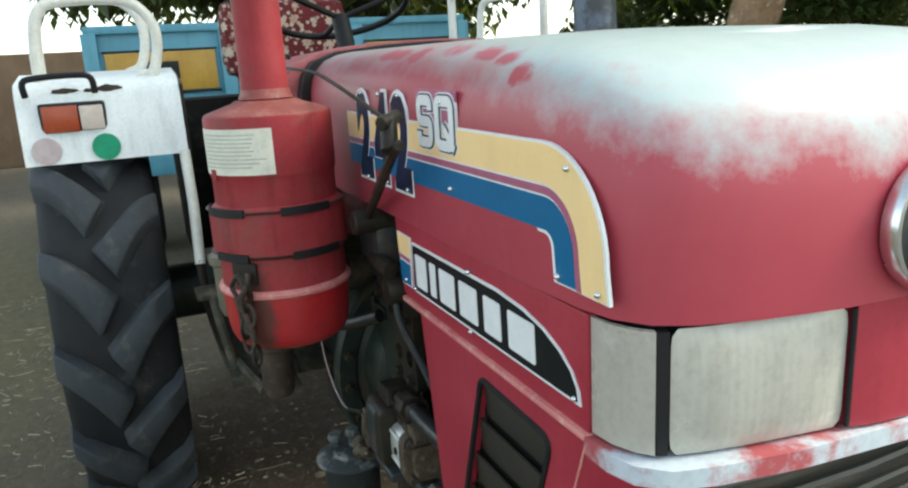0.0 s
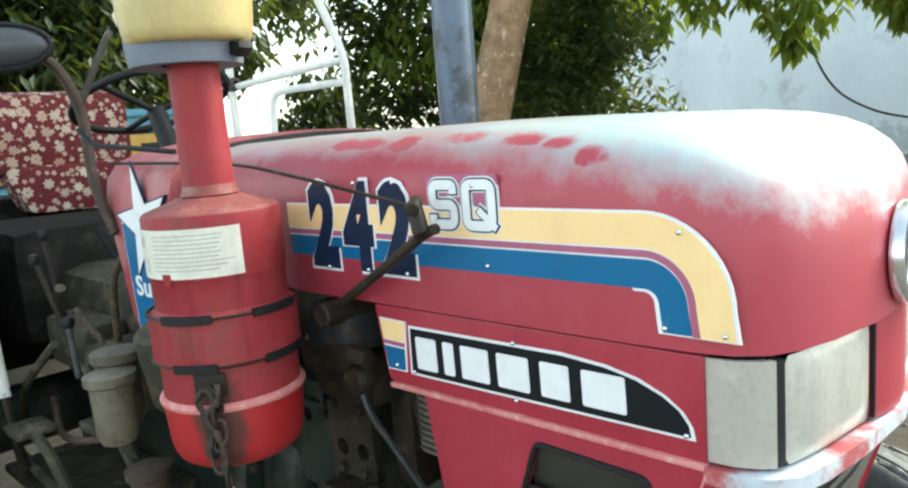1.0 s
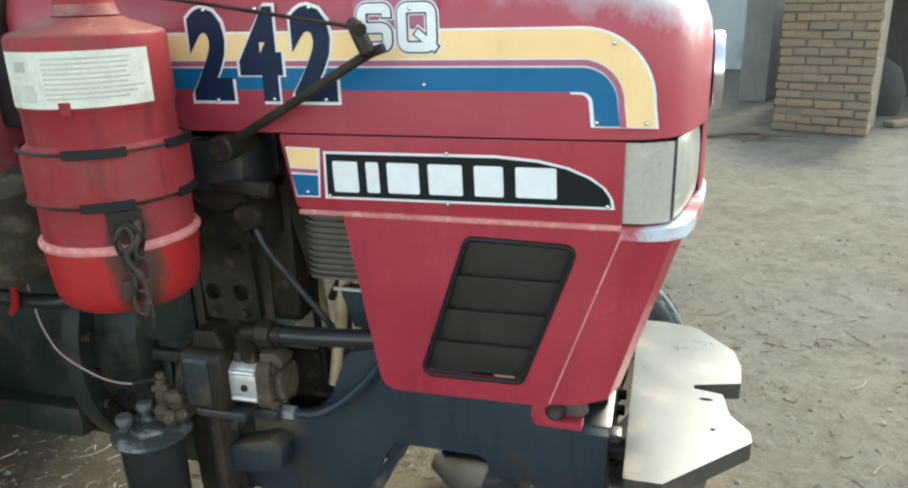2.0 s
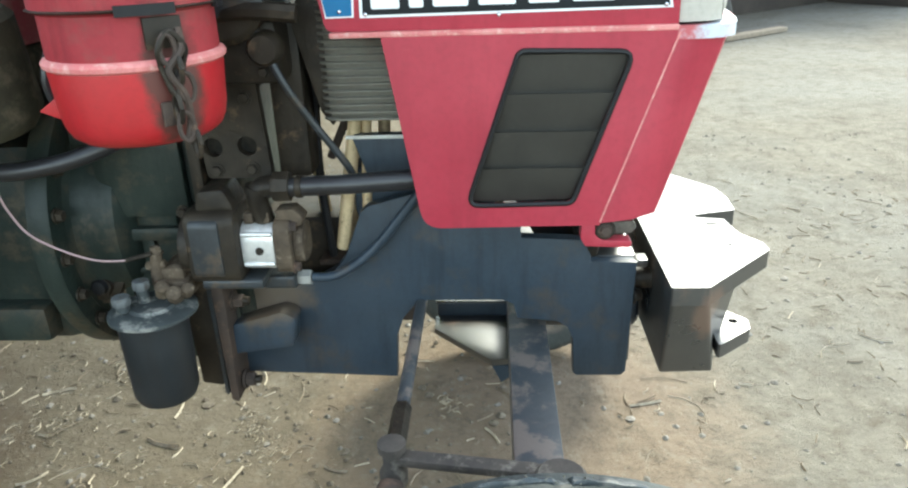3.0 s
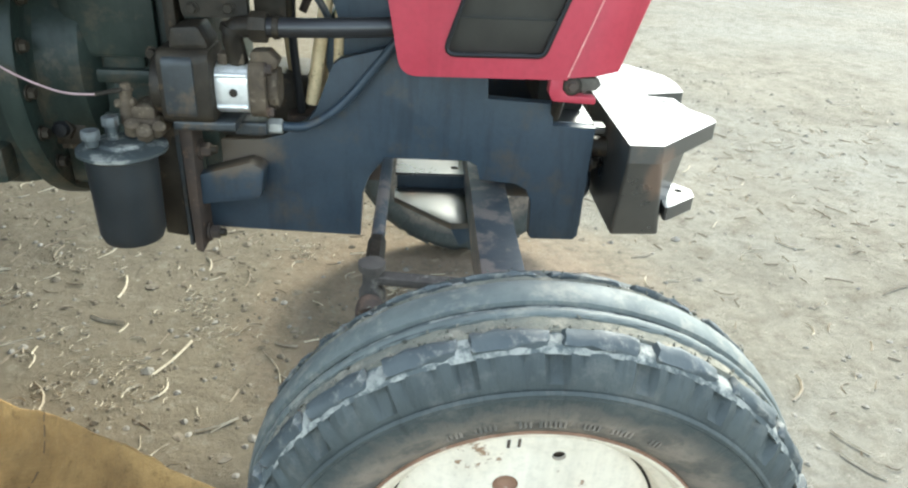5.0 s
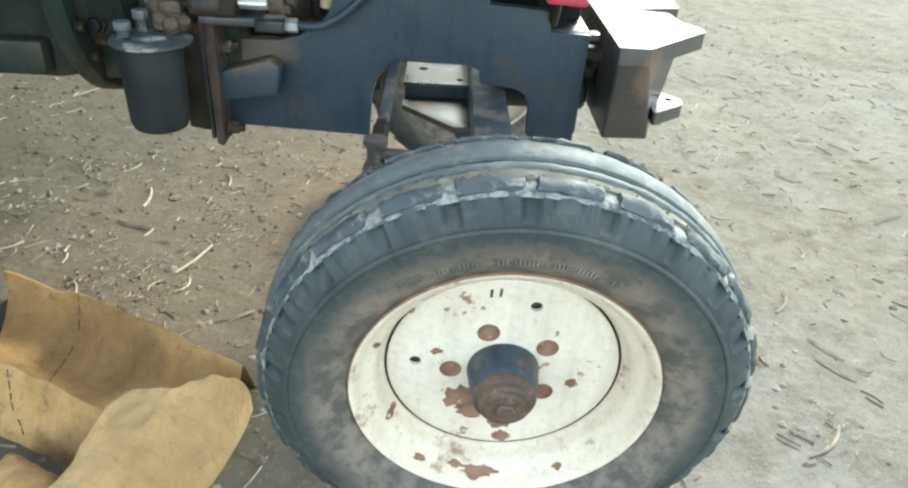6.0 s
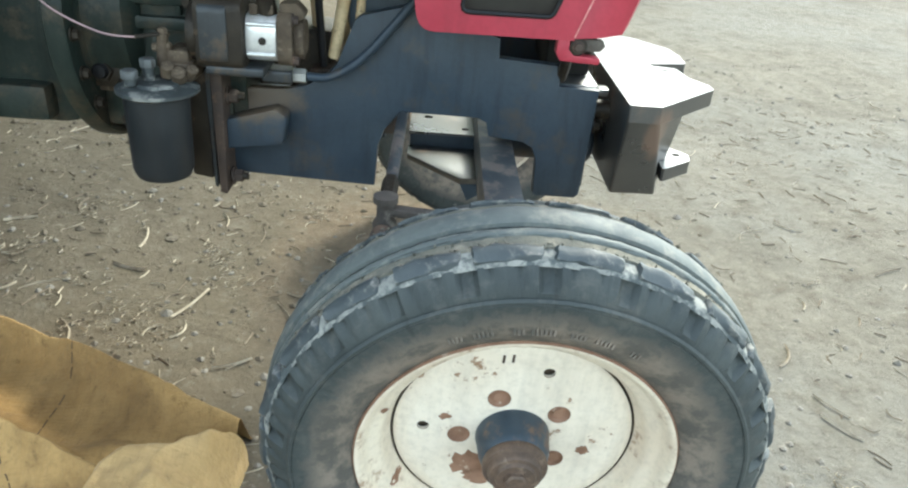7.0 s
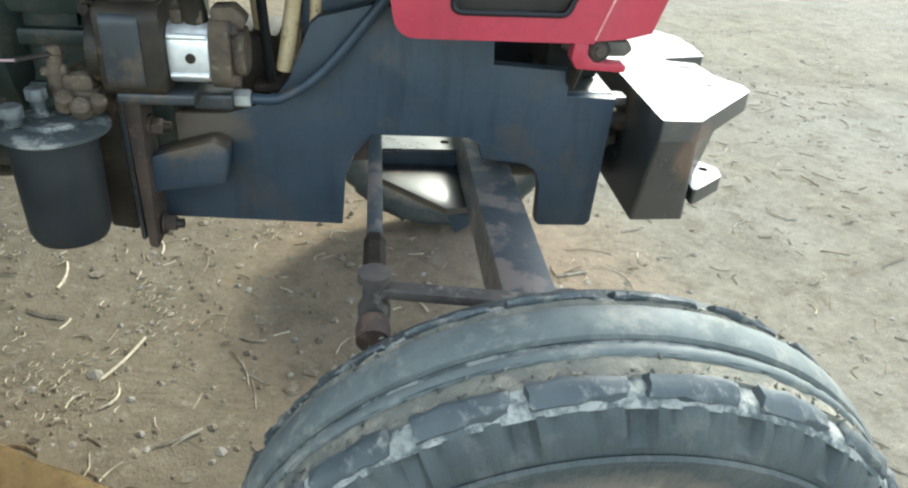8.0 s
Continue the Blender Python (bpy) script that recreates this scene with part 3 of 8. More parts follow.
def lathe(profile, origin, axis="z", seg=40, bm=None, closed=False):
    """Turns (radius, height) rows about an axis through origin."""
    m = bmesh.new()
    rot = {"z": Matrix(), "x": Matrix.Rotation(radians(90), 4, "Y"), "y": Matrix.Rotation(radians(-90), 4, "X")}[axis] if isinstance(axis, str) else Vector((0, 0, 1)).rotation_difference(Vector(axis)).to_matrix().to_4x4()
    mat = Matrix.Translation(origin) @ rot
    rings = []
    for r, h in profile:
        if r < 1e-5:
            rings.append([m.verts.new(mat @ Vector((0, 0, h)))])
        else:
            rings.append([m.verts.new(mat @ Vector((r * math.cos(2 * math.pi * k / seg), r * math.sin(2 * math.pi * k / seg), h))) for k in range(seg)])
    pairs = list(zip(rings, rings[1:])) + ([(rings[-1], rings[0])] if closed else [])
    for p, q in pairs:
        for k in range(seg):
            a, b = p[k % len(p)], p[(k + 1) % len(p)]
            c, d = q[(k + 1) % len(q)], q[k % len(q)]
            vs = list(dict.fromkeys((a, b, c, d)))
            if len(vs) > 2:
                m.faces.new(vs)
    return join(bm, m)


def rod(p, q, r, seg=16, bm=None, r2=None, bevel=0.15):
    """A round bar from p to q with slightly chamfered ends."""
    d = Vector(q) - Vector(p)
    r2 = r if r2 is None else r2
    e = min(r, r2) * bevel
    return lathe([(0, 0), (r - e, 0), (r, e), (r2, d.length - e), (r2 - e, d.length), (0, d.length)], p, d.normalized(), seg, bm)


def smooth_path(pts, steps=6):
    """Points along a soft curve through the given ones."""
    P = [Vector(p) for p in pts]
    if len(P) < 3:
        return P
    P = [2 * P[0] - P[1]] + P + [2 * P[-1] - P[-2]]
    out = []
    for i in range(1, len(P) - 2):
        a, b, c, d = P[i - 1 : i + 3]
        for k in range(steps):
            t = k / steps
            out.append(0.5 * (2 * b + (c - a) * t + (2 * a - 5 * b + 4 * c - d) * t * t + (3 * b - a - 3 * c + d) * t ** 3))
    return out + [P[-2]]


def tube(pts, r, seg=10, steps=6, bm=None, taper=None):
    path = smooth_path(pts, steps)
    m = bmesh.new()
    rings, up = [], Vector((0.13, 0.21, 0.97))
    for i, p in enumerate(path):
        d = (path[min(i + 1, len(path) - 1)] - path[max(i - 1, 0)]).normalized()
        side = d.cross(up)
        if side.length < 0.1:
            side = d.cross(Vector((1, 0, 0)))
        side.normalize()
        top = side.cross(d)
        up = top
        rr = r if taper is None else r + (taper - r) * i / (len(path) - 1)
        rings.append([m.verts.new(p + rr * (math.cos(2 * math.pi * k / seg) * side + math.sin(2 * math.pi * k / seg) * top)) for k in range(seg)])
    for a, b in zip(rings, rings[1:]):
        for k in range(seg):
            m.faces.new((a[k], a[(k + 1) % seg], b[(k + 1) % seg], b[k]))
    m.faces.new(rings[0])
    m.faces.new(rings[-1])
    return join(bm, m)


def bolt(p, axis, r=0.008, h=0.006, bm=None):
    """A hexagon head with a washer."""
    bm = lathe([(0, 0), (r * 1.35, 0), (r * 1.35, h * 0.25), (0, h * 0.25)], p, axis, 16, bm)
    return lathe([(0, h * 0.25), (r, h * 0.25), (r, h), (r * 0.85, h * 1.15), (0, h * 1.15)], p, axis, 6, bm)


def lettering(text, x0, x1, z0, z1, y, depth, bold=0.0, extra=0.0):
    """Letters of the built-in font, fitted into a box that faces -y; extra widens the outline all round."""
    cu = bpy.data.curves.new("text", "FONT")
    cu.body, cu.size, cu.offset, cu.extrude, cu.resolution_u = text, 1.0, bold, 0.0, 3
    ob = bpy.data.objects.new("text", cu)
    scene.collection.objects.link(ob)
    me = bpy.data.meshes.new_from_object(ob.evaluated_get(bpy.context.evaluated_depsgraph_get()))
    bpy.data.objects.remove(ob)
    m = bmesh.new()
    m.from_mesh(me)
    bpy.data.meshes.remove(me)
    xs, ys = [v.co.x for v in m.verts], [v.co.y for v in m.verts]
    sx, sz = (x1 - x0 + 2 * extra) / (max(xs) - min(xs)), (z1 - z0 + 2 * extra) / (max(ys) - min(ys))
    for v in m.verts:
        v.co = Vector((x0 - extra + (v.co.x - min(xs)) * sx, y, z0 - extra + (v.co.y - min(ys)) * sz))
    bmesh.ops.remove_doubles(m, verts=m.verts, dist=1e-5)
    for f in bmesh.ops.extrude_face_region(m, geom=list(m.faces))["geom"]:
        if isinstance(f, bmesh.types.BMVert):
            f.co.y += depth
    return m


def block_stroke(path, width, y, depth, closed=False, over=0.0):
    """A flat band along a path of square turns in the xz plane, facing -y: the stroke of a block letter."""
    pts, n = [], len(path)
    for i, p in enumerate(path):
        p = Vector(p)
        if not closed and i in (0, n - 1):
            q = Vector(path[1 if i == 0 else n - 2])
            pts.append(p + (p - q).normalized() * over)
            continue
        a, b = (Vector(path[i - 1]) - p), (Vector(path[(i + 1) % n]) - p)
        r = min(0.0085, a.length * 0.48, b.length * 0.48)
        a, b = p + a.normalized() * r, p + b.normalized() * r
        pts += [a.lerp(p, t).lerp(p.lerp(b, t), t) for t in (0.0, 0.2, 0.4, 0.6, 0.8, 1.0)]
    m = bmesh.new()
    rows = []
    for i, p in enumerate(pts):
        q0 = pts[i - 1] if closed or i else p
        q1 = pts[(i + 1) % len(pts)] if closed or i < len(pts) - 1 else p
        d = (q1 - q0).normalized()
        side = Vector((-d.y, d.x)) * width / 2
        rows.append([m.verts.new((v.x, yy, v.y)) for yy in (y, y + depth) for v in (p + side, p - side)])
    pairs = list(zip(rows, rows[1:])) + ([(rows[-1], rows[0])] if closed else [])
    for a, b in pairs:
        for i, j in ((0, 1), (1, 3), (3, 2), (2, 0)):
            m.faces.new((a[i], a[j], b[j], b[i]))
    if not closed:
        for r in (rows[0], rows[-1]):
            m.faces.new((r[0], r[1], r[3], r[2]))
    bmesh.ops.recalc_face_normals(m, faces=m.faces)
    return m


# ---- tractor ----
tractor = thing("tractor", "small red farm tractor with faded worn paint, parked on bare soil", "tractor")
SIDE = -0.248

# plan of the bonnet, from the rear along the near side, round the nose and back
NOSE = [(0.10, -0.2485), (0.17, -0.246), (0.205, -0.239), (0.232, -0.222), (0.249, -0.195), (0.264, -0.150), (0.279, -0.080), (0.285, 0.0)]


def plan(rear, inset, nose_in):
    """The bonnet's outline, drawn in by inset at the sides and nose_in at the front."""
    half = [(rear, -0.248)] + [(rear + (0.10 - rear) * k / 10, -0.2485) for k in range(1, 10)] + NOSE
    out = []
    for x, y in half:
        f = min(1.0, max(0.0, (x - 0.05) / 0.20))
        f = f * f * (3 - 2 * f)
        yy = y * (0.2485 - inset) / 0.2485
        out.append((x - nose_in * f, yy))
    return out + [(x, -y) for x, y in reversed(out[:-1])]


def make_hood(parent):
    bm = bmesh.new()
    rear = -0.70
    rows = [(0.006, 0.006, 1.150), (0.006, 0.006, 1.128), (0.0, 0.0, 1.127), (-0.001, 0.0, 1.18), (0.0, 0.001, 1.22), (0.001, 0.006, 1.255), (0.003, 0.014, 1.280), (0.008, 0.026, 1.300),
            (0.018, 0.044, 1.317), (0.033, 0.068, 1.330), (0.056, 0.10, 1.3385), (0.085, 0.14, 1.3425)]
    rings = []
    for inset, nose_in, z in rows:
        ring = []
        for x, y in plan(rear, inset, nose_in):
            f = min(1.0, max(0.0, (x + 0.2) / 0.45))
            drop = 0.016 * f * f * max(0.0, (z - 1.25) / 0.1)
            ring.append(bm.verts.new((x, y, z - drop + (0.006 * (1 - f) * max(0, (z - 1.25) / 0.1)))))
        rings.append(ring)
    for k in (0.7, 0.4, 0.0):
        ring = []
        for v in rings[len(rows) - 1]:
            ring.append(bm.verts.new((v.co.x, v.co.y * k, v.co.z + 0.004 * (1 - k))))
        rings.append(ring)
    n = len(rings[0])
    for a, b in zip(rings, rings[1:]):
        for i in range(n - 1):
            vs = list(dict.fromkeys((a[i], a[i + 1], b[i + 1], b[i])))
            bm.faces.new(vs)
    return part("hood", bm, RED_HOOD, parent, "faded red hood, its crown rubbed to whitish primer")


hood = make_hood(tractor)


def wrap_wall(pts_lo, pts_hi, thick, bm=None):
    """A wall between a lower and an upper line, thick towards the tractor's middle."""
    m = bmesh.new()
    rows = []
    for src, t in ((pts_lo, 0), (pts_hi, 0), (pts_hi, thick), (pts_lo, thick)):
        row = []
        for x, y, z in src:
            v = Vector((x + 0.25, y, 0))
            v.normalize()
            row.append(m.verts.new((x - v.x * t, y - v.y * t, z)))
        rows.append(row)
    for a, b in zip(rows, rows[1:] + rows[:1]):
        for i in range(len(a) - 1):
            m.faces.new((a[i], a[i + 1], b[i + 1], b[i]))
    for i in (0, -1):
        m.faces.new([r[i] for r in rows])
    return join(bm, m)


# middle band with the name plate, one on each side
for s in (1, -1):
    y0, y1 = (SIDE + 0.004) * s, (SIDE + 0.016) * s
    band = part("side_band", slab(round_poly([(-0.284, 1.124), (-0.266, 1.020), (0.179, 1.018), (0.179, 1.124)], [0.004, 0.012, 0.002, 0.002]), "xz", min(y0, y1), max(y0, y1), 0.002), RED, tractor)
    if s > 0:
        near_band = band
    lip = part("worn_lip", box(-0.262, 0.180, min(s * (SIDE - 0.001), s * (SIDE + 0.012)), max(s * (SIDE - 0.001), s * (SIDE + 0.012)), 1.012, 1.0195, 0.003), RED_RIM, band)

# lower side panels with louvred grille
PANEL = round_poly([(-0.196, 1.014), (-0.152, 0.750), (0.092, 0.752), (0.181, 1.014)], [0.004, 0.030, 0.0, 0.0], 6)
GR = round_poly([(-0.020, 0.992), (0.126, 0.988), (0.054, 0.785), (-0.091, 0.783)], 0.014, 4)


def holed_plate(outline, holes, y0, y1):
    """A plate in the xz plane with openings."""
    bm = bmesh.new()
    for loop in (outline, *holes):
        vs = [bm.verts.new((p[0], y0, p[1])) for p in loop]
        for a, b in zip(vs, vs[1:] + vs[:1]):
            bm.edges.new((a, b))
    bmesh.ops.triangle_fill(bm, edges=bm.edges, use_beauty=True)
    got = bmesh.ops.extrude_face_region(bm, geom=list(bm.faces))
    for g in got["geom"]:
        if isinstance(g, bmesh.types.BMVert):
            g.co.y = y1
    return bm


for s in (1, -1):
    a, b = SIDE * s, (SIDE + 0.010) * s
    panel = part("side_panel", holed_plate(PANEL, [GR], a, b), RED, tractor, "faded red side panel with a slanted louvred opening")
    inner = [(x, z) for x, z in GR]
    rim = part("grille_rim", tube([(x, (SIDE - 0.0005) * s, z) for x, z in inner + inner[:1]], 0.0035, 6, 1), BLACK, panel)
    part("grille_screen", slab(inner, "xz", (SIDE + 0.016) * s, (SIDE + 0.018) * s), GRILLE, panel, "dull olive black louvred screen")
    for k in range(4):
        z1 = 0.986 - k * 0.0505
        z0 = z1 - 0.0475
        xl = lambda z: -0.0905 + (z - 0.784) * 0.337 + 0.003
        xr = lambda z: 0.0545 + (z - 0.785) * 0.3525 - 0.003
        m = bmesh.new()
        cor = [(xl(z0), (SIDE + 0.012) * s, z0), (xr(z0), (SIDE + 0.012) * s, z0), (xr(z1), (SIDE + 0.003) * s, z1), (xl(z1), (SIDE + 0.003) * s, z1)]
        mid = [(xl(z1 - 0.004), (SIDE + 0.0015) * s, z1 - 0.006), (xr(z1 - 0.004), (SIDE + 0.0015) * s, z1 - 0.006)]
        q = [m.verts.new(c) for c in cor]
        w = [m.verts.new((c[0], c[1] + 0.003 * s, c[2])) for c in cor]
        m.faces.new(q)
        m.faces.new(w)
        for i in range(4):
            m.faces.new((q[i], q[(i + 1) % 4], w[(i + 1) % 4], w[i]))
        part("louvre", m, GRILLE, panel)

# lower nose: from the crease of the side panel round to the front, with a dark grille
HI = [(0.181, 0.248), (0.218, 0.2440), (0.246, 0.227), (0.2605, 0.190), (0.272, 0.110), (0.276, 0.0)]
LO = [(0.092, 0.248), (0.136, 0.2455), (0.170, 0.230), (0.185, 0.192), (0.188, 0.110), (0.193, 0.0)]
for s in (1, -1):
    hi = [(x, -y * s, 1.012) for x, y in HI[:4]]
    lo = [(x, -y * s, 0.755 + 0.004 * k) for k, (x, y) in enumerate(LO[:4])]
    part("nose_corner", wrap_wall(lo, hi, 0.010), RED, tractor)
    part("crease", tube([(0.0925, -0.2486 * s, 0.757), (0.1805, -0.2482 * s, 1.010)], 0.0014, 6, 1), RED_RIM, tractor)
    [(x, -y * s, 1.012) for x, y in HI]
front_hi = [(x - 0.012, -y, 1.010) for x, y in HI[3:]] + [(x - 0.012, y, 1.010) for x, y in reversed(HI[3:-1])]
front_lo = [(x - 0.012, -y, 0.772) for x, y in LO[3:]] + [(x - 0.012, y, 0.772) for x, y in reversed(LO[3:-1])]
front_grille = part("front_grille", wrap_wall(front_lo, front_hi, 0.008), GRILLE, tractor, "dull black front grille under the lamps")
for k in range(7):
    f = (k + 0.6) / 7.4
    pts = [Vector(a).lerp(Vector(b), f) + Vector((0.003, 0, 0)) for a, b in zip(front_lo, front_hi)]
    part("grille_bar", tube(pts, 0.0045, 6, 1), GRILLE, front_grille)
for s in (1, -1):
    part("grille_edge", tube([(0.253, -0.178 * s, 1.005), (0.175, -0.178 * s, 0.77)], 0.006, 8, 1), RED, front_grille)
part("nose_sill", tube([(0.168, -0.19, 0.765), (0.184, -0.11, 0.770), (0.190, 0, 0.772), (0.184, 0.11, 0.770), (0.168, 0.19, 0.765)], 0.009, 8, 3), RED, tractor)

# bare metal lip under the lamps
BUMP = [(0.178, 0.2485), (0.210, 0.2480), (0.236, 0.2405), (0.2565, 0.2200), (0.2675, 0.182), (0.2800, 0.110), (0.2890, 0.0)]
line = [(x, -y, 1.012) for x, y in BUMP] + [(x, y, 1.012) for x, y in reversed(BUMP[:-1])]
m = wrap_wall([(x, y, 1.001) for x, y, z in line], [(x, y, 1.0175) for x, y, z in line], 0.030)
soften(m, 0.005, 3, 50)
lamp_lip = part("lamp_lip", m, PRIMER, tractor, "lip under the lamps, bleached to pale primer")

# centre face between the lamps
CEN = [(0.2745, 0.0575), (0.280, 0.040), (0.284, 0.0)]
lo = [(x, -y, 1.020) for x, y in CEN] + [(x, y, 1.020) for x, y in reversed(CEN[:-1])]
hi = [(x, y, 1.130) for x, y, z in lo]
part("nose_face", wrap_wall(lo, hi, 0.012), RED, tractor)

# headlamps: a side lens, a black pillar, and the main lens
for s in (1, -1):
    lamp = part("headlamp", slab([(0.172, -0.222), (0.172, -0.10), (0.250, -0.062), (0.250, -0.10), (0.234, -0.18), (0.224, -0.215)] if s > 0 else [(0.172, 0.222), (0.172, 0.10), (0.250, 0.062), (0.250, 0.10), (0.234, 0.18), (0.224, 0.215)], "xy", 1.020, 1.123), BLACK, tractor, "wrap-round headlamp with milky white lenses")
    lo = [(0.1815, -0.2420 * s, 1.021), (0.205, -0.2395 * s, 1.021), (0.2250, -0.2310 * s, 1.021), (0.2364, -0.2218 * s, 1.021)]
    part("side_lens", wrap_wall(lo, [(x, y, 1.1225) for x, y, z in lo], 0.007), LENS, lamp, "yellowed white side lens")
    lo = [(0.2368, -0.2212 * s, 1.021), (0.2390, -0.2168 * s, 1.021), (0.2405, -0.2125 * s, 1.021)]
    part("pillar", wrap_wall(lo, [(x, y, 1.1225) for x, y, z in lo], 0.010), BLACK, lamp)
    m = bmesh.new()
    base = [(0.2425, 0.2085), (0.2500, 0.1850), (0.2580, 0.1500), (0.2645, 0.1100), (0.2695, 0.0780), (0.2722, 0.0610)]
    # a pillow with rounded corners: rows from the foot to the head, drawn in at both ends
    rows = []
    for z in (1.0195, 1.0210, 1.0250, 1.034, 1.052, 1.072, 1.092, 1.110, 1.1180, 1.1222, 1.1238):
        f = abs(z - 1.07165) / 0.0523
        out = 0.0075 * (1 - f ** 4)
        draw = 0.020 * max(0.0, f - 0.80) ** 2 / 0.04
        lo_y, hi_y = 0.0610 + draw * 0.4, 0.2105 - draw * 0.30
        row = []
        for q in range(11):
            y = hi_y + (lo_y - hi_y) * q / 10
            x = np.interp(y, [b[1] for b in reversed(base)], [b[0] for b in reversed(base)])
            edge = 1 - abs(q / 5 - 1) ** 6
            row.append(m.verts.new((x + out * edge - 0.003, -y * s, z)))
        rows.append(row)
    for a, b in zip(rows, rows[1:]):
        for i in range(10):
            m.faces.new((a[i], a[i + 1], b[i + 1], b[i]))
    part("main_lens", m, LENS_FLUTED, lamp, "fluted milky white main lens")
    part("lens_gasket", tube([(base[-1][0] + 0.001, -base[-1][1] * s + 0.002 * s, z) for z in (1.021, 1.05, 1.09, 1.122)], 0.0022, 6, 2), BLACK, lamp)

# round badge on the nose
badge = part("badge", lathe([(0, 0), (0.054, 0), (0.0550, 0.009), (0.0530, 0.0135), (0.0495, 0.0140), (0.0455, 0.010), (0, 0.010)], (0.284, 0, 1.185), Vector((1, 0, 0.02)).normalized(), 40), CHROME, tractor, "round chrome badge on a black ground")
part("badge_field", lathe([(0, 0.0105), (0.0455, 0.0105), (0.0455, 0.0112), (0, 0.0112)], (0.284, 0, 1.185), Vector((1, 0, 0.02)).normalized(), 36), GREY_PLASTIC_DARK, badge)
m = slab(round_poly([(-0.036, -0.028), (-0.020, -0.032), (-0.013, 0.004), (0.003, 0.010), (0.009, -0.040), (0.025, -0.036), (0.022, 0.024), (-0.006, 0.042), (-0.036, 0.006)], 0.004), "yz", 0.2945, 0.2975)
bmesh.ops.translate(m, verts=m.verts, vec=(0.001, 0, 1.185))
part("badge_shape", m, CHROME, badge)
for k in range(6):
    part("badge_bar", box(0.2952, 0.2975, 0.020, 0.040 - abs(k - 2.5) * 0.003, 1.163 + k * 0.008, 1.1665 + k * 0.008, 0.001), CHROME, badge)


# ---- decals on the near side of the hood ----
def strip_outline(inner_r, lo, hi, x_left, x_turn, z_foot):
    """A stripe that runs forward at a height and turns down at the front; lo and hi are its edges before the turn."""
    out = []
    R_hi, R_lo = inner_r + (hi - lo), inner_r
    cx, cz = x_turn, lo - inner_r
    out.append((x_left, hi))
    for k in range(13):
        a = radians(90 - 90 * k / 12)
        out.append((cx + R_hi * math.cos(a), cz + R_hi * math.sin(a)))
    out.append((cx + R_hi + 0.004, z_foot))
    out.append((cx + R_lo + 0.003, z_foot))
    for k in range(13):
        a = radians(90 * k / 12)
        out.append((cx + R_lo * math.cos(a), cz + R_lo * math.sin(a)))
    out.append((x_left, lo))
    return out


def decal(name, pts, material, lift, parent, label="", y=SIDE):
    return part(name, slab(pts, "xz", y - 0.0008 - lift, y + 0.002), material, parent, label)


LEFT = -0.455
decal("stripe_border", strip_outline(0.0115, 1.181, 1.259, LEFT, 0.1232, 1.1418), DECAL_WHITE, 0.0002, hood)
decal("stripe_cream", strip_outline(0.054, 1.2235, 1.2565, LEFT, 0.1225, 1.1430), CREAM, 0.0008, hood, "cream yellow stripe decal")
decal("stripe_mauve", strip_outline(0.045, 1.2145, 1.2215, LEFT, 0.1240, 1.1425), MAUVE, 0.0008, hood)
decal("stripe_blue", strip_outline(0.0145, 1.184, 1.2125, LEFT, 0.1250, 1.1435), BLUE, 0.0008, hood, "dark blue stripe decal")
decal("number_ground", round_poly([(-0.160, 1.296), (-0.050, 1.296), (-0.050, 1.262), (-0.160, 1.262)], 0.006), MAUVE, 0.0003, hood)
for ch, x0, x1 in (("2", -0.401, -0.340), ("4", -0.327, -0.264), ("2", -0.249, -0.188)):
    part("digit_edge", lettering(ch, x0, x1, 1.169, 1.290, SIDE - 0.0018, 0.003, 0.055, 0.004), DECAL_WHITE, hood)
    part("digit", lettering(ch, x0, x1, 1.169, 1.290, SIDE - 0.0026, 0.003, 0.055), NAVY, hood)
S_PATH = [(-0.1155, 1.2735), (-0.1155, 1.2842), (-0.1485, 1.2842), (-0.1485, 1.2610), (-0.1150, 1.2610), (-0.1150, 1.2378), (-0.1490, 1.2378), (-0.1490, 1.2490)]
Q_PATH = [(-0.0955, 1.2845), (-0.0575, 1.2845), (-0.0575, 1.2375), (-0.0955, 1.2375)]
TAIL = [(-0.0775, 1.2560), (-0.0520, 1.2350)]
for nm, width, grow, lift, mat in (("letter_halo", 0.0186, 0.0034, 0.0018, DECAL_WHITE), ("letter_edge", 0.0152, 0.0019, 0.0026, NAVY), ("letter", 0.0116, 0.0, 0.0034, DECAL_WHITE)):
    part(nm, block_stroke(S_PATH, width, SIDE - lift, 0.003, over=grow), mat, hood)
    q = block_stroke(Q_PATH, width, SIDE - lift, 0.003, closed=True)
    part(nm, block_stroke(TAIL, width - 0.003, SIDE - lift - 0.0002, 0.003, over=grow), mat, hood)
    part(nm, q, mat, hood)

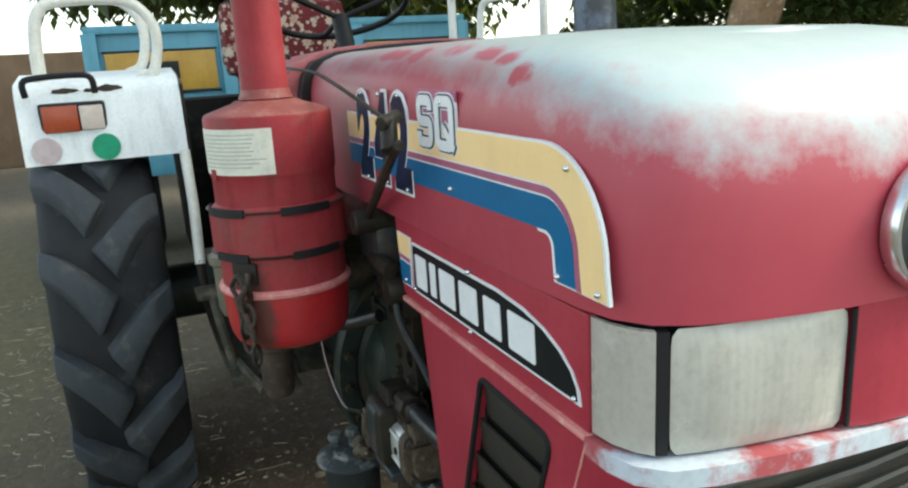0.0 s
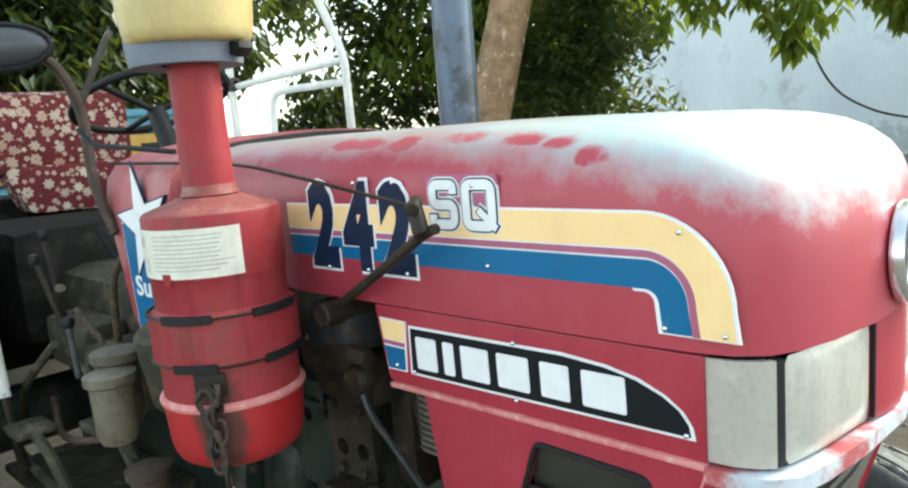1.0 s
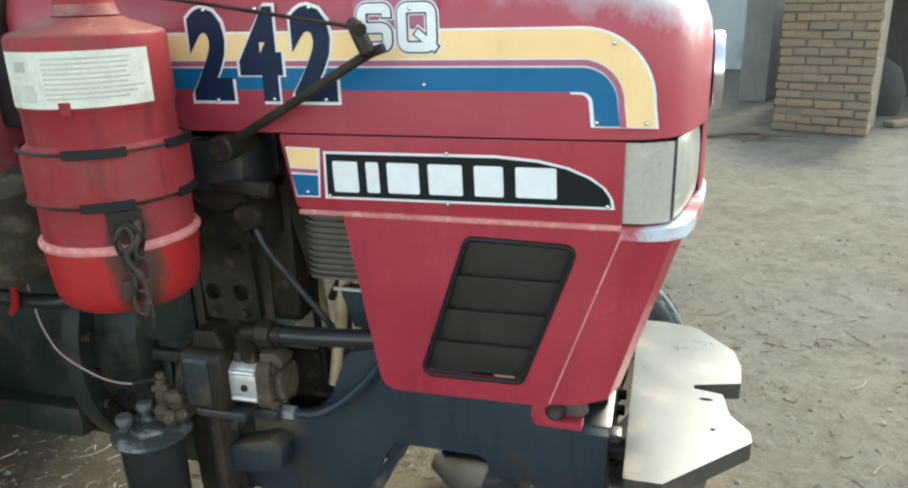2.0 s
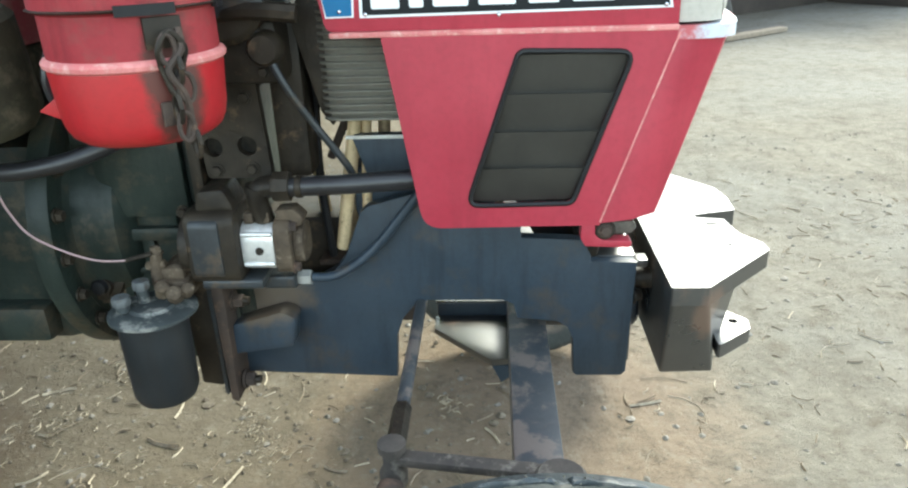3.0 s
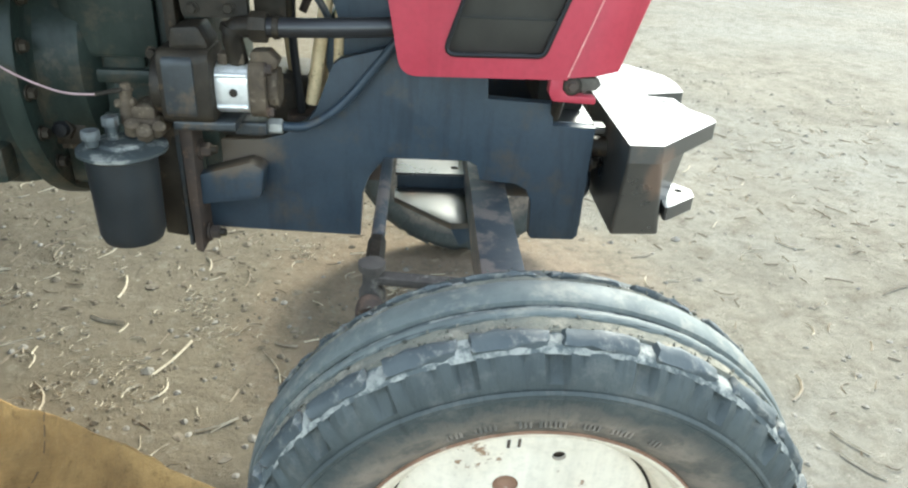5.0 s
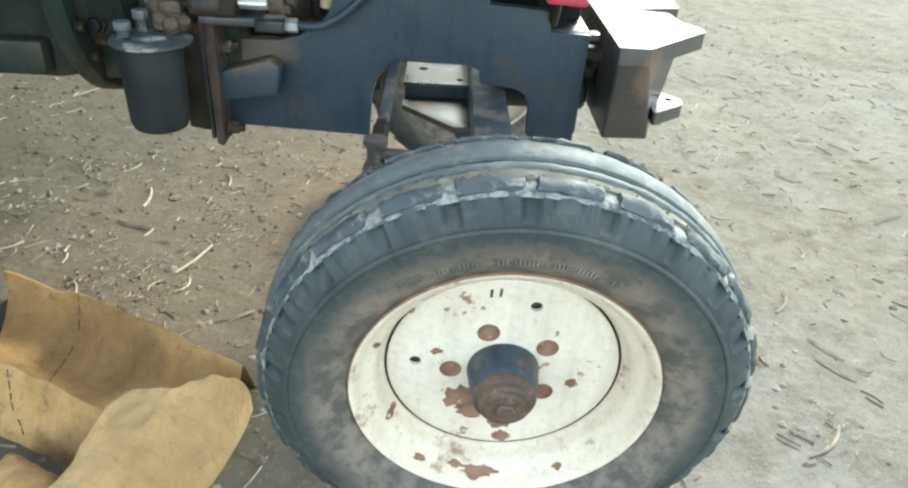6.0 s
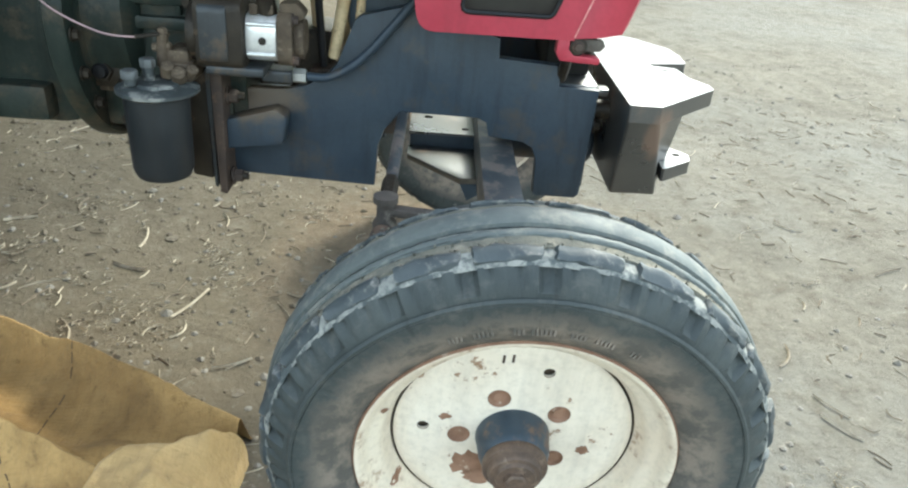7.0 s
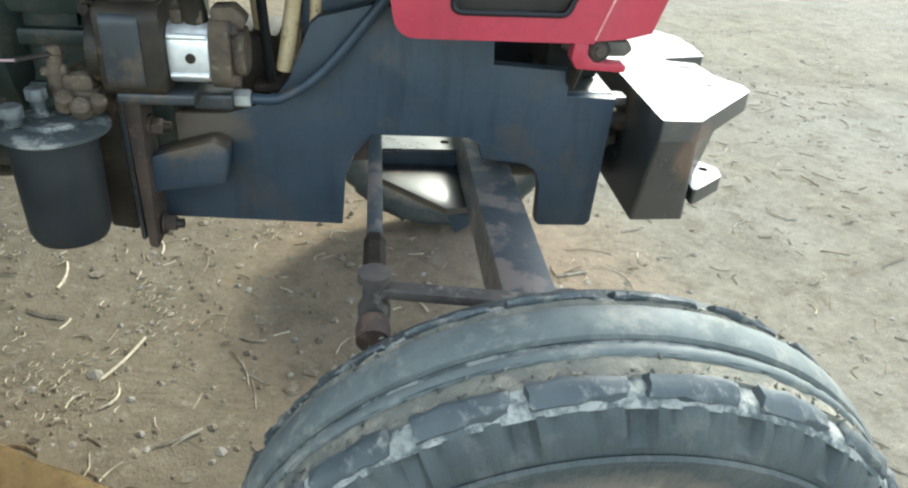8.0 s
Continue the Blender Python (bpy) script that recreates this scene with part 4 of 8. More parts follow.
BY = SIDE + 0.004
PLATE = [(-0.219, 1.102), (-0.2205, 1.0365), (0.170, 1.0395), (0.1675, 1.052), (0.158, 1.066), (0.140, 1.079), (0.112, 1.091), (0.075, 1.099), (0.02, 1.1035)]
decal("plate_border", PLATE, DECAL_WHITE, 0.0008, near_band, y=BY)
cx, cz = -0.03, 1.070
decal("plate_ground", [(cx + (x - cx) * 0.979, cz + (z - cz) * 0.90) for x, z in PLATE], DECAL_BLACK, 0.0016, near_band, "black name plate with white block shapes", y=BY)
for k, (x0, x1) in enumerate(((-0.205, -0.169), (-0.157, -0.139), (-0.127, -0.083), (-0.070, -0.024), (-0.008, 0.030), (0.046, 0.098))):
    z0, z1 = 1.0470 + 0.0006 * k, 1.0895
    decal("plate_block", round_poly([(x0, z0), (x1, z0), (x1 - 0.001, z1), (x0 - 0.001, z1)], 0.003), DECAL_WHITE, 0.0024, near_band, y=BY)
decal("chip_border", [(-0.2745, 1.107), (-0.224, 1.106), (-0.2285, 1.0375), (-0.2645, 1.037)], DECAL_WHITE, 0.0008, near_band, y=BY)
decal("chip_cream", [(-0.2725, 1.105), (-0.2265, 1.1045), (-0.2285, 1.078), (-0.2695, 1.079)], CREAM, 0.0016, near_band, y=BY)
decal("chip_mauve", [(-0.2695, 1.0775), (-0.2285, 1.0765), (-0.2290, 1.071), (-0.2685, 1.072)], MAUVE, 0.0016, near_band, y=BY)
decal("chip_blue", [(-0.2685, 1.0690), (-0.2290, 1.0685), (-0.2305, 1.0395), (-0.2630, 1.039)], BLUE, 0.0016, near_band, y=BY)
for x, z, y in ((-0.045, 1.1045, BY), (-0.045, 1.0365, BY), (0.161, 1.0435, BY), (-0.246, 1.045, BY), (-0.213, 1.041, BY), (0.162, 1.240, SIDE), (0.203, 1.148, SIDE), (0.145, 1.148, SIDE), (-0.070, 1.192, SIDE),
                (-0.372, 1.287, SIDE), (-0.296, 1.287, SIDE), (-0.219, 1.287, SIDE), (-0.365, 1.170, SIDE), (-0.280, 1.172, SIDE), (-0.205, 1.172, SIDE), (-0.085, 1.283, SIDE)):
    part("rivet", lathe([(0.0, 0.0032), (0.0016, 0.0028), (0.0026, 0.0016), (0.003, 0.0)], (x, y - 0.002, z), (0, -1, 0), 10), CHROME, near_band if y == BY else hood)

# ---- rear cowl over the tank ----
m = bmesh.new()
sec = [(-0.290, 1.000), (-0.297, 1.05), (-0.298, 1.20), (-0.294, 1.27), (-0.284, 1.305), (-0.26, 1.332), (-0.21, 1.350), (-0.12, 1.362), (0, 1.366)]
sec = sec + [(-y, z) for y, z in reversed(sec[:-1])]
rings = []
for x, k in ((-0.735, 1.0), (-0.80, 1.0), (-0.90, 1.0), (-0.985, 0.99), (-0.996, 0.97), (-1.0, 0.90)):
    rings.append([m.verts.new((x - (0.22 * (z - 1.20) if x < -0.85 else 0.0), y * k, 1.15 + (z - 1.15) * (k if z > 1.15 else 1))) for y, z in sec])
for a, b in zip(rings, rings[1:]):
    for i in range(len(sec) - 1):
        m.faces.new((a[i], a[i + 1], b[i + 1], b[i]))
m.faces.new(rings[-1])
m.faces.new(rings[0])
cowl = part("rear_cowl", m, surface("dusty faded cowl paint", (0.33, 0.045, 0.055), (0.38, 0.10, 0.105), 0.5, 0, 5, (0.42, 0.24, 0.23), (0.50, 0.72), 7, bump=0.08), tractor, "faded red cowl over the tank behind the hood")
m = bmesh.new()
sec2 = [(-0.256, 1.128), (-0.262, 1.20), (-0.262, 1.28), (-0.254, 1.31), (-0.235, 1.334), (-0.19, 1.350), (-0.1, 1.358), (0, 1.361)]
sec2 = sec2 + [(-y, z) for y, z in reversed(sec2[:-1])]
rings = [[m.verts.new((x, y, z)) for y, z in sec2] for x in (-0.736, -0.700)]
rings.append([m.verts.new((-0.700, y * 0.95, z - 0.008)) for y, z in sec2])
for a, b in zip(rings, rings[1:]):
    for i in range(len(sec2) - 1):
        m.faces.new((a[i], a[i + 1], b[i + 1], b[i]))
part("hood_seal", m, BLACK, tractor, "black rubber strip between hood and cowl")
CY = -0.2980
decal("cowl_decal_border", [(-0.930, 1.222), (-0.905, 1.234), (-0.742, 1.205), (-0.742, 1.02), (-0.915, 1.010)], DECAL_WHITE, 0.0004, cowl, y=CY)
decal("cowl_decal", [(-0.927, 1.219), (-0.905, 1.230), (-0.745, 1.202), (-0.745, 1.024), (-0.912, 1.014)], BLUE, 0.0012, cowl, "blue decal with a white star", y=CY)
star = []
for k in range(10):
    r, a = (0.105, 0.040)[k % 2], radians(100 + 36 * k)
    star.append((-0.835 + r * math.cos(a), 1.222 + r * math.sin(a)))
decal("star_edge", [(-0.835 + (x + 0.835) * 1.09, 1.222 + (z - 1.222) * 1.09) for x, z in star], NAVY, 0.0020, cowl, y=CY)
decal("star", star, DECAL_WHITE, 0.0028, cowl, "white star decal", y=CY)
part("cowl_word", lettering("Super", -0.902, -0.744, 1.075, 1.125, CY - 0.0030, 0.002, 0.02), DECAL_WHITE, cowl)
part("cowl_word", lettering("Star", -0.845, -0.744, 1.028, 1.068, CY - 0.0030, 0.002, 0.02), DECAL_WHITE, cowl)

# ---- oil bath air cleaner ----
AX, AY = -0.4592, -0.3675
can = part("air_cleaner", lathe([(0.0000, 1.266), (0.0895, 1.266), (0.0912, 1.2625), (0.0912, 1.186), (0.0900, 1.182), (0.0885, 1.178), (0.0885, 1.142), (0.0920, 1.138),
                                    (0.0985, 1.134), (0.0992, 1.124), (0.0992, 1.076), (0.0990, 1.071), (0.0925, 1.067), (0.0925, 1.018), (0.0000, 1.018)], (AX, AY, 0), "z", 56), RED_CAN, tractor, "dusty red oil bath air cleaner with a tall stack")
part("lid", lathe([(0.0903, 1.2640), (0.0890, 1.2668), (0.0862, 1.2690), (0.0500, 1.2810), (0.0440, 1.2845), (0.0, 1.286)], (AX, AY, 0), "z", 56), LID, can, "dusty maroon lid")
part("can_lip", lathe([(0.0917, 1.022), (0.0970, 1.0200), (0.0992, 1.0165), (0.0985, 1.0120), (0.0950, 1.0095), (0.0907, 1.012)], (AX, AY, 0), "z", 56, closed=True), RED_RIM, can, "worn pale rolled lip")
part("oil_pan", lathe([(0.0945, 1.013), (0.0948, 1.004), (0.0912, 0.957), (0.0885, 0.944), (0.0835, 0.934), (0.0740, 0.9270), (0.0600, 0.9240), (0.0000, 0.923)], (AX, AY, 0), "z", 56), RED_PAN, can, "bright red oil pan")
part("intake_pipe", lathe([(0.0370, 1.284), (0.0346, 1.288), (0.0338, 1.294), (0.0330, 1.400), (0.0328, 1.462), (0.0000, 1.456)], (AX + 0.003, AY, 0), "z", 36), RED_CAN, can, "red intake stack")
part("pipe_weld", lathe([(0.0336, 1.300), (0.0350, 1.298), (0.0358, 1.293), (0.0390, 1.287), (0.0336, 1.284)], (AX + 0.003, AY, 0), "z", 36), LID, can)
collar = part("stack_collar", lathe([(0.0330, 1.458), (0.0690, 1.4550), (0.0720, 1.4562), (0.0728, 1.4590), (0.0750, 1.480), (0.0750, 1.494), (0.0478, 1.494)], (AX - 0.012, AY, 0), "z", 48), GREY_PLASTIC, can, "grey plastic collar")
part("dust_bowl", lathe([(0.0000, 1.480), (0.0730, 1.482), (0.0790, 1.487), (0.0825, 1.498), (0.0880, 1.560), (0.0915, 1.620), (0.0800, 1.640), (0.0000, 1.650)], (AX + 0.003, AY, 0), "z", 48), YELLOW_BOWL, can, "cloudy yellow plastic dust bowl")
part("intake_flap", slab([(AX + 0.050, 1.466), (AX + 0.068, 1.460), (AX + 0.074, 1.466), (AX + 0.082, 1.470), (AX + 0.080, 1.478), (AX + 0.055, 1.481)], "xz", AY + 0.024, AY + 0.046, 0.003), BLACK, can)


def on_can(a0, a1, z0, z1, r, lift, n=12, bm=None):
    """A curved patch on the can, from angle a0 to a1 (degrees) and z0 to z1."""
    m = bmesh.new()
    rows = []
    for rr in (r + lift, r - 0.002):
        for z in (z0, z1):
            rows.append([m.verts.new((AX + rr * math.cos(radians(a0 + (a1 - a0) * k / n)), AY + rr * math.sin(radians(a0 + (a1 - a0) * k / n)), z)) for k in range(n + 1)])
    A, B, C, D = rows
    for p, q in ((A, B), (B, D), (D, C), (C, A)):
        for k in range(n):
            m.faces.new((p[k], p[k + 1], q[k + 1], q[k]))
    for k in (0, n):
        m.faces.new((A[k], B[k], D[k], C[k]))
    return join(bm, m)


part("label_tab", on_can(-76, -68, 1.180, 1.1945, 0.0918, 0.0012, 4), RED_CAN, can)
paper = part("label", on_can(-128, -8, 1.1875, 1.2505, 0.0913, 0.0006, 16), PAPER, can, "yellowed paper label with fine print")
random.seed(5)
for k in range(9):
    z = 1.2425 - k * 0.0055
    a1 = -14 - random.random() * 14
    part("print_line", on_can(-84, a1, z - 0.0011, z + 0.0008, 0.0918, 0.0003, 8), INK, paper)
part("print_spot", on_can(-110, -98, 1.228, 1.240, 0.0918, 0.0003, 4), INK, paper)
part("print_block", on_can(-120, -92, 1.194, 1.214, 0.0918, 0.0002, 4), plain("pale print", (0.58, 0.56, 0.48), 0.6), paper)
for z, arcs in ((1.1355, ((-78, -38), (-8, 34))), (1.0720, ((-72, -38), (-2, 42)))):
    part("clamp_wire", lathe([(0.0985, z - 0.002), (0.1025, z), (0.0985, z + 0.002)], (AX, AY, 0), "z", 48, closed=True), GREASE, can)
    for a0, a1 in arcs:
        part("rubber_seal", on_can(a0, a1, z - 0.0055, z + 0.0055, 0.0990, 0.004, 10), BLACK, can, "black rubber seal")


def toggle(angle):
    """A bent wire toggle clamp with its hook plate."""
    c, s = math.cos(radians(angle)), math.sin(radians(angle))
    P = lambda r, t, z: (AX + (r - 0.005) * c - t * s, AY + (r - 0.005) * s + t * c, z - 0.014)
    plate = part("toggle_clamp", tube([P(0.108, -0.012, 1.030), P(0.114, -0.014, 1.048), P(0.112, 0.0, 1.064), P(0.114, 0.014, 1.048), P(0.108, 0.012, 1.030), P(0.112, 0.004, 1.010), P(0.112, -0.004, 1.000), P(0.108, -0.012, 1.030)], 0.0032, 7, 4), GREASE, can, "rusty wire toggle clamp")
    part("hook_plate", box(-0.010, 0.010, -0.003, 0.003, -0.013, 0.013, 0.002), RUST, plate)
    hook = plate.children[0]
    hook.matrix_local = Matrix.Translation(P(0.099, -0.006, 0.978)) @ Matrix.Rotation(radians(angle + 90), 4, "Z")
    for k in range(6):
        # short oval chain links, each turned against the last
        zc, tc = 1.046 - 0.0205 * k, -0.004 + 0.007 * (k % 3)
        loop = []
        for q in range(9):
            a = 2 * math.pi * q / 8
            e = 0.0085 * math.cos(a)
            loop.append(P(0.111 + (e if k % 2 else 0.002), tc + (0.002 if k % 2 else e), zc + 0.0155 * math.sin(a)))
        part("chain_link", tube(loop, 0.0029, 6, 2), (RUST, GREASE)[k % 2], plate)
    part("lever", tube([P(0.108, 0.012, 1.066), P(0.114, 0.010, 1.045), P(0.112, -0.006, 1.025), P(0.113, 0.006, 1.000), P(0.110, 0.010, 0.972), P(0.108, 0.003, 0.945)], 0.0042, 7, 4), RUST, plate)
    part("strap", box(-0.020, 0.020, -0.002, 0.002, -0.016, 0.016, 0.001), GREASE, plate)
    plate.children[-1].matrix_local = Matrix.Translation(P(0.099, 0.0, 1.062)) @ Matrix.Rotation(radians(angle + 90), 4, "Z")


toggle(-46)
toggle(134)
part("can_bracket", slab([(-0.585, 0.955), (-0.540, 0.985), (-0.540, 0.950), (-0.560, 0.945)], "xz", AY - 0.01, AY + 0.05, 0.002), RED_PAN, can)

# hand lever beside the can, with its thin cable
lever = part("hand_lever", tube([(-0.352, -0.262, 1.112), (-0.25, -0.276, 1.165), (-0.135, -0.290, 1.228), (-0.105, -0.292, 1.240)], 0.0065, 8, 3), GREASE, tractor, "rusty hand lever with a cable")
part("clevis", rod((-0.122, -0.298, 1.232), (-0.142, -0.290, 1.268), 0.010, 10), GREASE, lever)
part("clevis_pin", rod((-0.128, -0.304, 1.262), (-0.150, -0.276, 1.268), 0.008, 10), GREASE, lever)
part("cable", tube([(-0.140, -0.292, 1.264), (-0.24, -0.287, 1.279), (-0.38, -0.282, 1.300), (-0.52, -0.280, 1.318), (-0.70, -0.2845, 1.326), (-0.98, -0.286, 1.332)], 0.0028, 6, 5), GREASE, lever)
part("lever_pivot", rod((-0.352, -0.285, 1.108), (-0.352, -0.20, 1.108), 0.018, 12), GREASE, lever)

# ---- front frame ----
CH = [(-0.490, 0.604), (-0.490, 0.446), (-0.222, 0.435), (-0.217, 0.515), (-0.205, 0.548), (-0.185, 0.572), (-0.165, 0.581), (-0.040, 0.580), (-0.024, 0.572), (-0.018, 0.547), (0.045, 0.541), (0.064, 0.530), (0.073, 0.508),
      (0.075, 0.443), (0.081, 0.437), (0.155, 0.437), (0.163, 0.445), (0.170, 0.646), (0.098, 0.648), (0.096, 0.684), (-0.012, 0.690), (-0.014, 0.724), (-0.171, 0.766), (-0.250, 0.745), (-0.262, 0.735), (-0.292, 0.660), (-0.310, 0.638), (-0.345, 0.618), (-0.380, 0.608)]
frame_beam = part("front_frame", slab(CH, "xz", -0.142, -0.118, 0.003), IRON, tractor, "dark blue grey front frame with an arched cut for the axle")
# unseen far arch cut 0.12 higher to let sunlight in onto the saddle
CH_FAR = [(x, z + 0.120 if -0.21 < x < -0.015 and 0.54 < z < 0.60 else z) for x, z in CH]
part("frame_side", slab(CH_FAR, "xz", 0.118, 0.142, 0.003), IRON, frame_beam)
part("cross_box", box(0.098, 0.172, -0.1175, 0.1175, 0.450, 0.648, 0.005), IRON_LIT, frame_beam)
part("cross_plate", box(-0.45, -0.30, -0.1175, 0.1175, 0.47, 0.56, 0.006), IRON, frame_beam)
part("frame_boss", slab(round_poly([(-0.500, 0.502), (-0.380, 0.520), (-0.372, 0.572), (-0.395, 0.583), (-0.500, 0.553)], 0.012), "xz", -0.185, -0.1425, 0.006), IRON, frame_beam)
part("pivot_web", box(-0.226, -0.182, -0.1165, 0.10, 0.528, 0.590, 0.008), RUST, frame_beam, "rusty pivot web in the arch")
part("front_pin", rod((0.165, -0.10, 0.60), (0.225, -0.10, 0.60), 0.018), GREASE, frame_beam)
for y in (-0.115, -0.06, 0.06, 0.115):
    part("weight_bolt", bolt((0.172, y, 0.575), (1, 0, 0), 0.011, 0.012), GREASE, frame_beam)
part("pin_lug", box(0.168, 0.188, -0.136, -0.108, 0.634, 0.6475, 0.003), IRON_LIT, frame_beam)
lug = part("panel_lug", slab(round_poly([(0.068, 0.758), (0.067, 0.731), (0.074, 0.719), (0.138, 0.716), (0.139, 0.7265), (0.096, 0.7285), (0.087, 0.737), (0.087, 0.758)], 0.004), "xz", -0.246, -0.222, 0.002), RED, frame_beam, "red hooked lug with a bolt under the side panel")
part("lug_strap", slab(round_poly([(0.089, 0.733), (0.138, 0.735), (0.146, 0.744), (0.140, 0.754), (0.089, 0.753)], 0.004), "xz", -0.238, -0.226, 0.002), surface("dusty brown strap", (0.10, 0.085, 0.068), (0.06, 0.05, 0.04), 0.7, 0, 30, (0.05, 0.04, 0.03), (0.5, 0.65), 40), lug)
part("lug_washer", lathe([(0.0, 0.004), (0.013, 0.004), (0.0145, 0.002), (0.0145, 0.0)], (0.101, -0.2405, 0.7425), (0, -1, 0), 20), GREASE, lug)
part("lug_bolt", bolt((0.101, -0.2445, 0.7425), (0, -1, 0), 0.0075, 0.007), RUST, lug)
part("nose_bracket", box(0.080, 0.162, -0.058, 0.115, 0.649, 0.800, 0.006), BLACK_DULL, frame_beam, "dull black bracket behind the lower nose")
for k, (y, z) in enumerate(((-0.064, 0.70), (-0.064, 0.735), (-0.066, 0.77))):
    part("nose_wire", tube([(0.10, y, z), (0.15, y - 0.012, z - 0.02 + 0.01 * k), (0.168, y + 0.02, z + 0.03)], 0.004, 6, 4), (RUST, RED_PAN, BLACK)[k], frame_beam)
part("stay_bar", tube([(0.09, -0.215, 0.735), (0.10, -0.16, 0.70), (0.10, -0.13, 0.66)], 0.010, 8, 4), GREASE, frame_beam)

# front weight
m = bmesh.new()
TOP = [(0.199, -0.256), (0.249, -0.256), (0.318, -0.180), (0.318, 0.180), (0.249, 0.256), (0.199, 0.256)]
BOT = [(0.206, -0.192), (0.290, -0.188), (0.306, -0.130), (0.306, 0.130), (0.290, 0.188), (0.206, 0.192)]
a, b = [m.verts.new((x, y, 0.648)) for x, y in TOP], [m.verts.new((x, y, 0.474)) for x, y in BOT]
m.faces.new(a)
m.faces.new(b)
for i in range(6):
    m.faces.new((a[i], a[(i + 1) % 6], b[(i + 1) % 6], b[i]))
bmesh.ops.recalc_face_normals(m, faces=m.faces)
soften(m, 0.006, 3)
weight = part("front_weight", m, IRON_LIT, tractor, "dark cast front weight with two pointed lobes")


def holed_xy(outline, hole, z0, z1):
    bm = bmesh.new()
    for loop in (outline, *hole):
        vs = [bm.verts.new((p[0], p[1], z0)) for p in loop]
        for p, q in zip(vs, vs[1:] + vs[:1]):
            bm.edges.new((p, q))
    bmesh.ops.triangle_fill(bm, edges=bm.edges, use_beauty=True)
    for g in bmesh.ops.extrude_face_region(bm, geom=list(bm.faces))["geom"]:
        if isinstance(g, bmesh.types.BMVert):
            g.co.z = z1
    return bm


def ring2(cx, cy, r, n=14):
    return [(cx + r * math.cos(2 * math.pi * k / n), cy + r * math.sin(2 * math.pi * k / n)) for k in range(n)]


lobes = round_poly([(0.197, -0.258), (0.250, -0.258), (0.376, -0.128), (0.376, -0.100), (0.350, -0.058), (0.343, 0.006), (0.298, 0.016), (0.298, 0.028), (0.375, 0.050), (0.380, 0.115), (0.372, 0.172), (0.308, 0.262), (0.250, 0.276), (0.197, 0.276)],
                   [0.004, 0.006, 0.010, 0.012, 0.012, 0.006, 0.003, 0.003, 0.006, 0.030, 0.040, 0.040, 0.02, 0.004], 5)
oval = [(0.316 + 0.011 * math.cos(a), -0.016 + 0.0045 * math.sin(a)) for a in [math.pi * k / 8 for k in range(16)]]
part("top_plate", holed_xy(lobes, [ring2(0.322, -0.105, 0.004, 10), oval], 0.630, 0.659), IRON_LIT, weight)
half = [(0.29, -0.205), (0.355, -0.150), (0.360, -0.120), (0.330, -0.085), (0.30, -0.08)]
for s in (1, -1):
    part("lower_lobe", holed_xy(round_poly([(x, y * s) for x, y in half], 0.006, 3), [ring2(0.335, -0.125 * s, 0.008)], 0.507, 0.531), IRON_LIT, weight)

# ---- engine ----
engine = part("engine_block", box(-0.700, -0.445, -0.150, 0.150, 0.520, 0.930, 0.018), ENGINE, tractor, "oily blue green engine block")
part("block_cover", box(-0.66, -0.52, -0.168, -0.148, 0.74, 0.90, 0.012), ENGINE, engine)
part("block_ledge", box(-0.690, -0.470, -0.166, -0.149, 0.700, 0.722, 0.006), ENGINE, engine)
part("block_seam", box(-0.600, -0.590, -0.160, -0.149, 0.54, 0.70, 0.004), ENGINE, engine)
part("sump", box(-0.66, -0.46, -0.12, 0.12, 0.455, 0.525, 0.02), ENGINE, engine)
for x0, x1, z0, z1, d in ((-0.655, -0.640, 0.60, 0.70, 0.010), (-0.555, -0.545, 0.725, 0.92, 0.014), (-0.69, -0.47, 0.640, 0.650, 0.006), (-0.520, -0.470, 0.55, 0.60, 0.012), (-0.68, -0.60, 0.86, 0.885, 0.024)):
    part("casting_rib", box(x0, x1, -0.150 - d, -0.149, z0, z1, 0.004), ENGINE, engine)
for x, z in ((-0.650, 0.890), (-0.530, 0.890), (-0.650, 0.750), (-0.530, 0.750), (-0.66, 0.535), (-0.56, 0.535)):
    part("cover_bolt", bolt((x, -0.168 if z > 0.7 else -0.150, z), (0, -1, 0), 0.008, 0.008), GREASE, engine)
part("plug_pad", box(-0.735, -0.648, -0.160, -0.10, 0.585, 0.672, 0.012), CAKED, engine)
part("plug_boss", lathe([(0.0, 0.02), (0.018, 0.020), (0.021, 0.014), (0.034, 0.010), (0.037, 0.0)], (-0.684, -0.158, 0.628), (0, -1, 0), 6), GREASE, engine)
part("plug", lathe([(0.0, 0.030), (0.011, 0.028), (0.014, 0.020)], (-0.684, -0.158, 0.628), (0, -1, 0), 12), BLACK, engine)
housing = part("bell_housing", lathe([(0.0, 0.0), (0.240, 0.0), (0.250, 0.006), (0.250, 0.030), (0.245, 0.036), (0.212, 0.038), (0.208, 0.034), (0.196, 0.040), (0.185, 0.10), (0.16, 0.12), (0.0, 0.12)], (-0.735, 0, 0.715), (1, 0, 0), 64), ENGINE, tractor, "round bell housing flange behind the engine")
for k in range(9):
    a = radians(150 + k * 17)
    part("flange_bolt", bolt((-0.697, 0.229 * math.cos(a), 0.715 + 0.229 * math.sin(a)), (1, 0, 0), 0.009, 0.010), GREASE, housing)
part("gearbox", box(-1.80, -0.735, -0.165, 0.165, 0.52, 0.86, 0.03), ENGINE, tractor, "dark gearbox case under the seat")
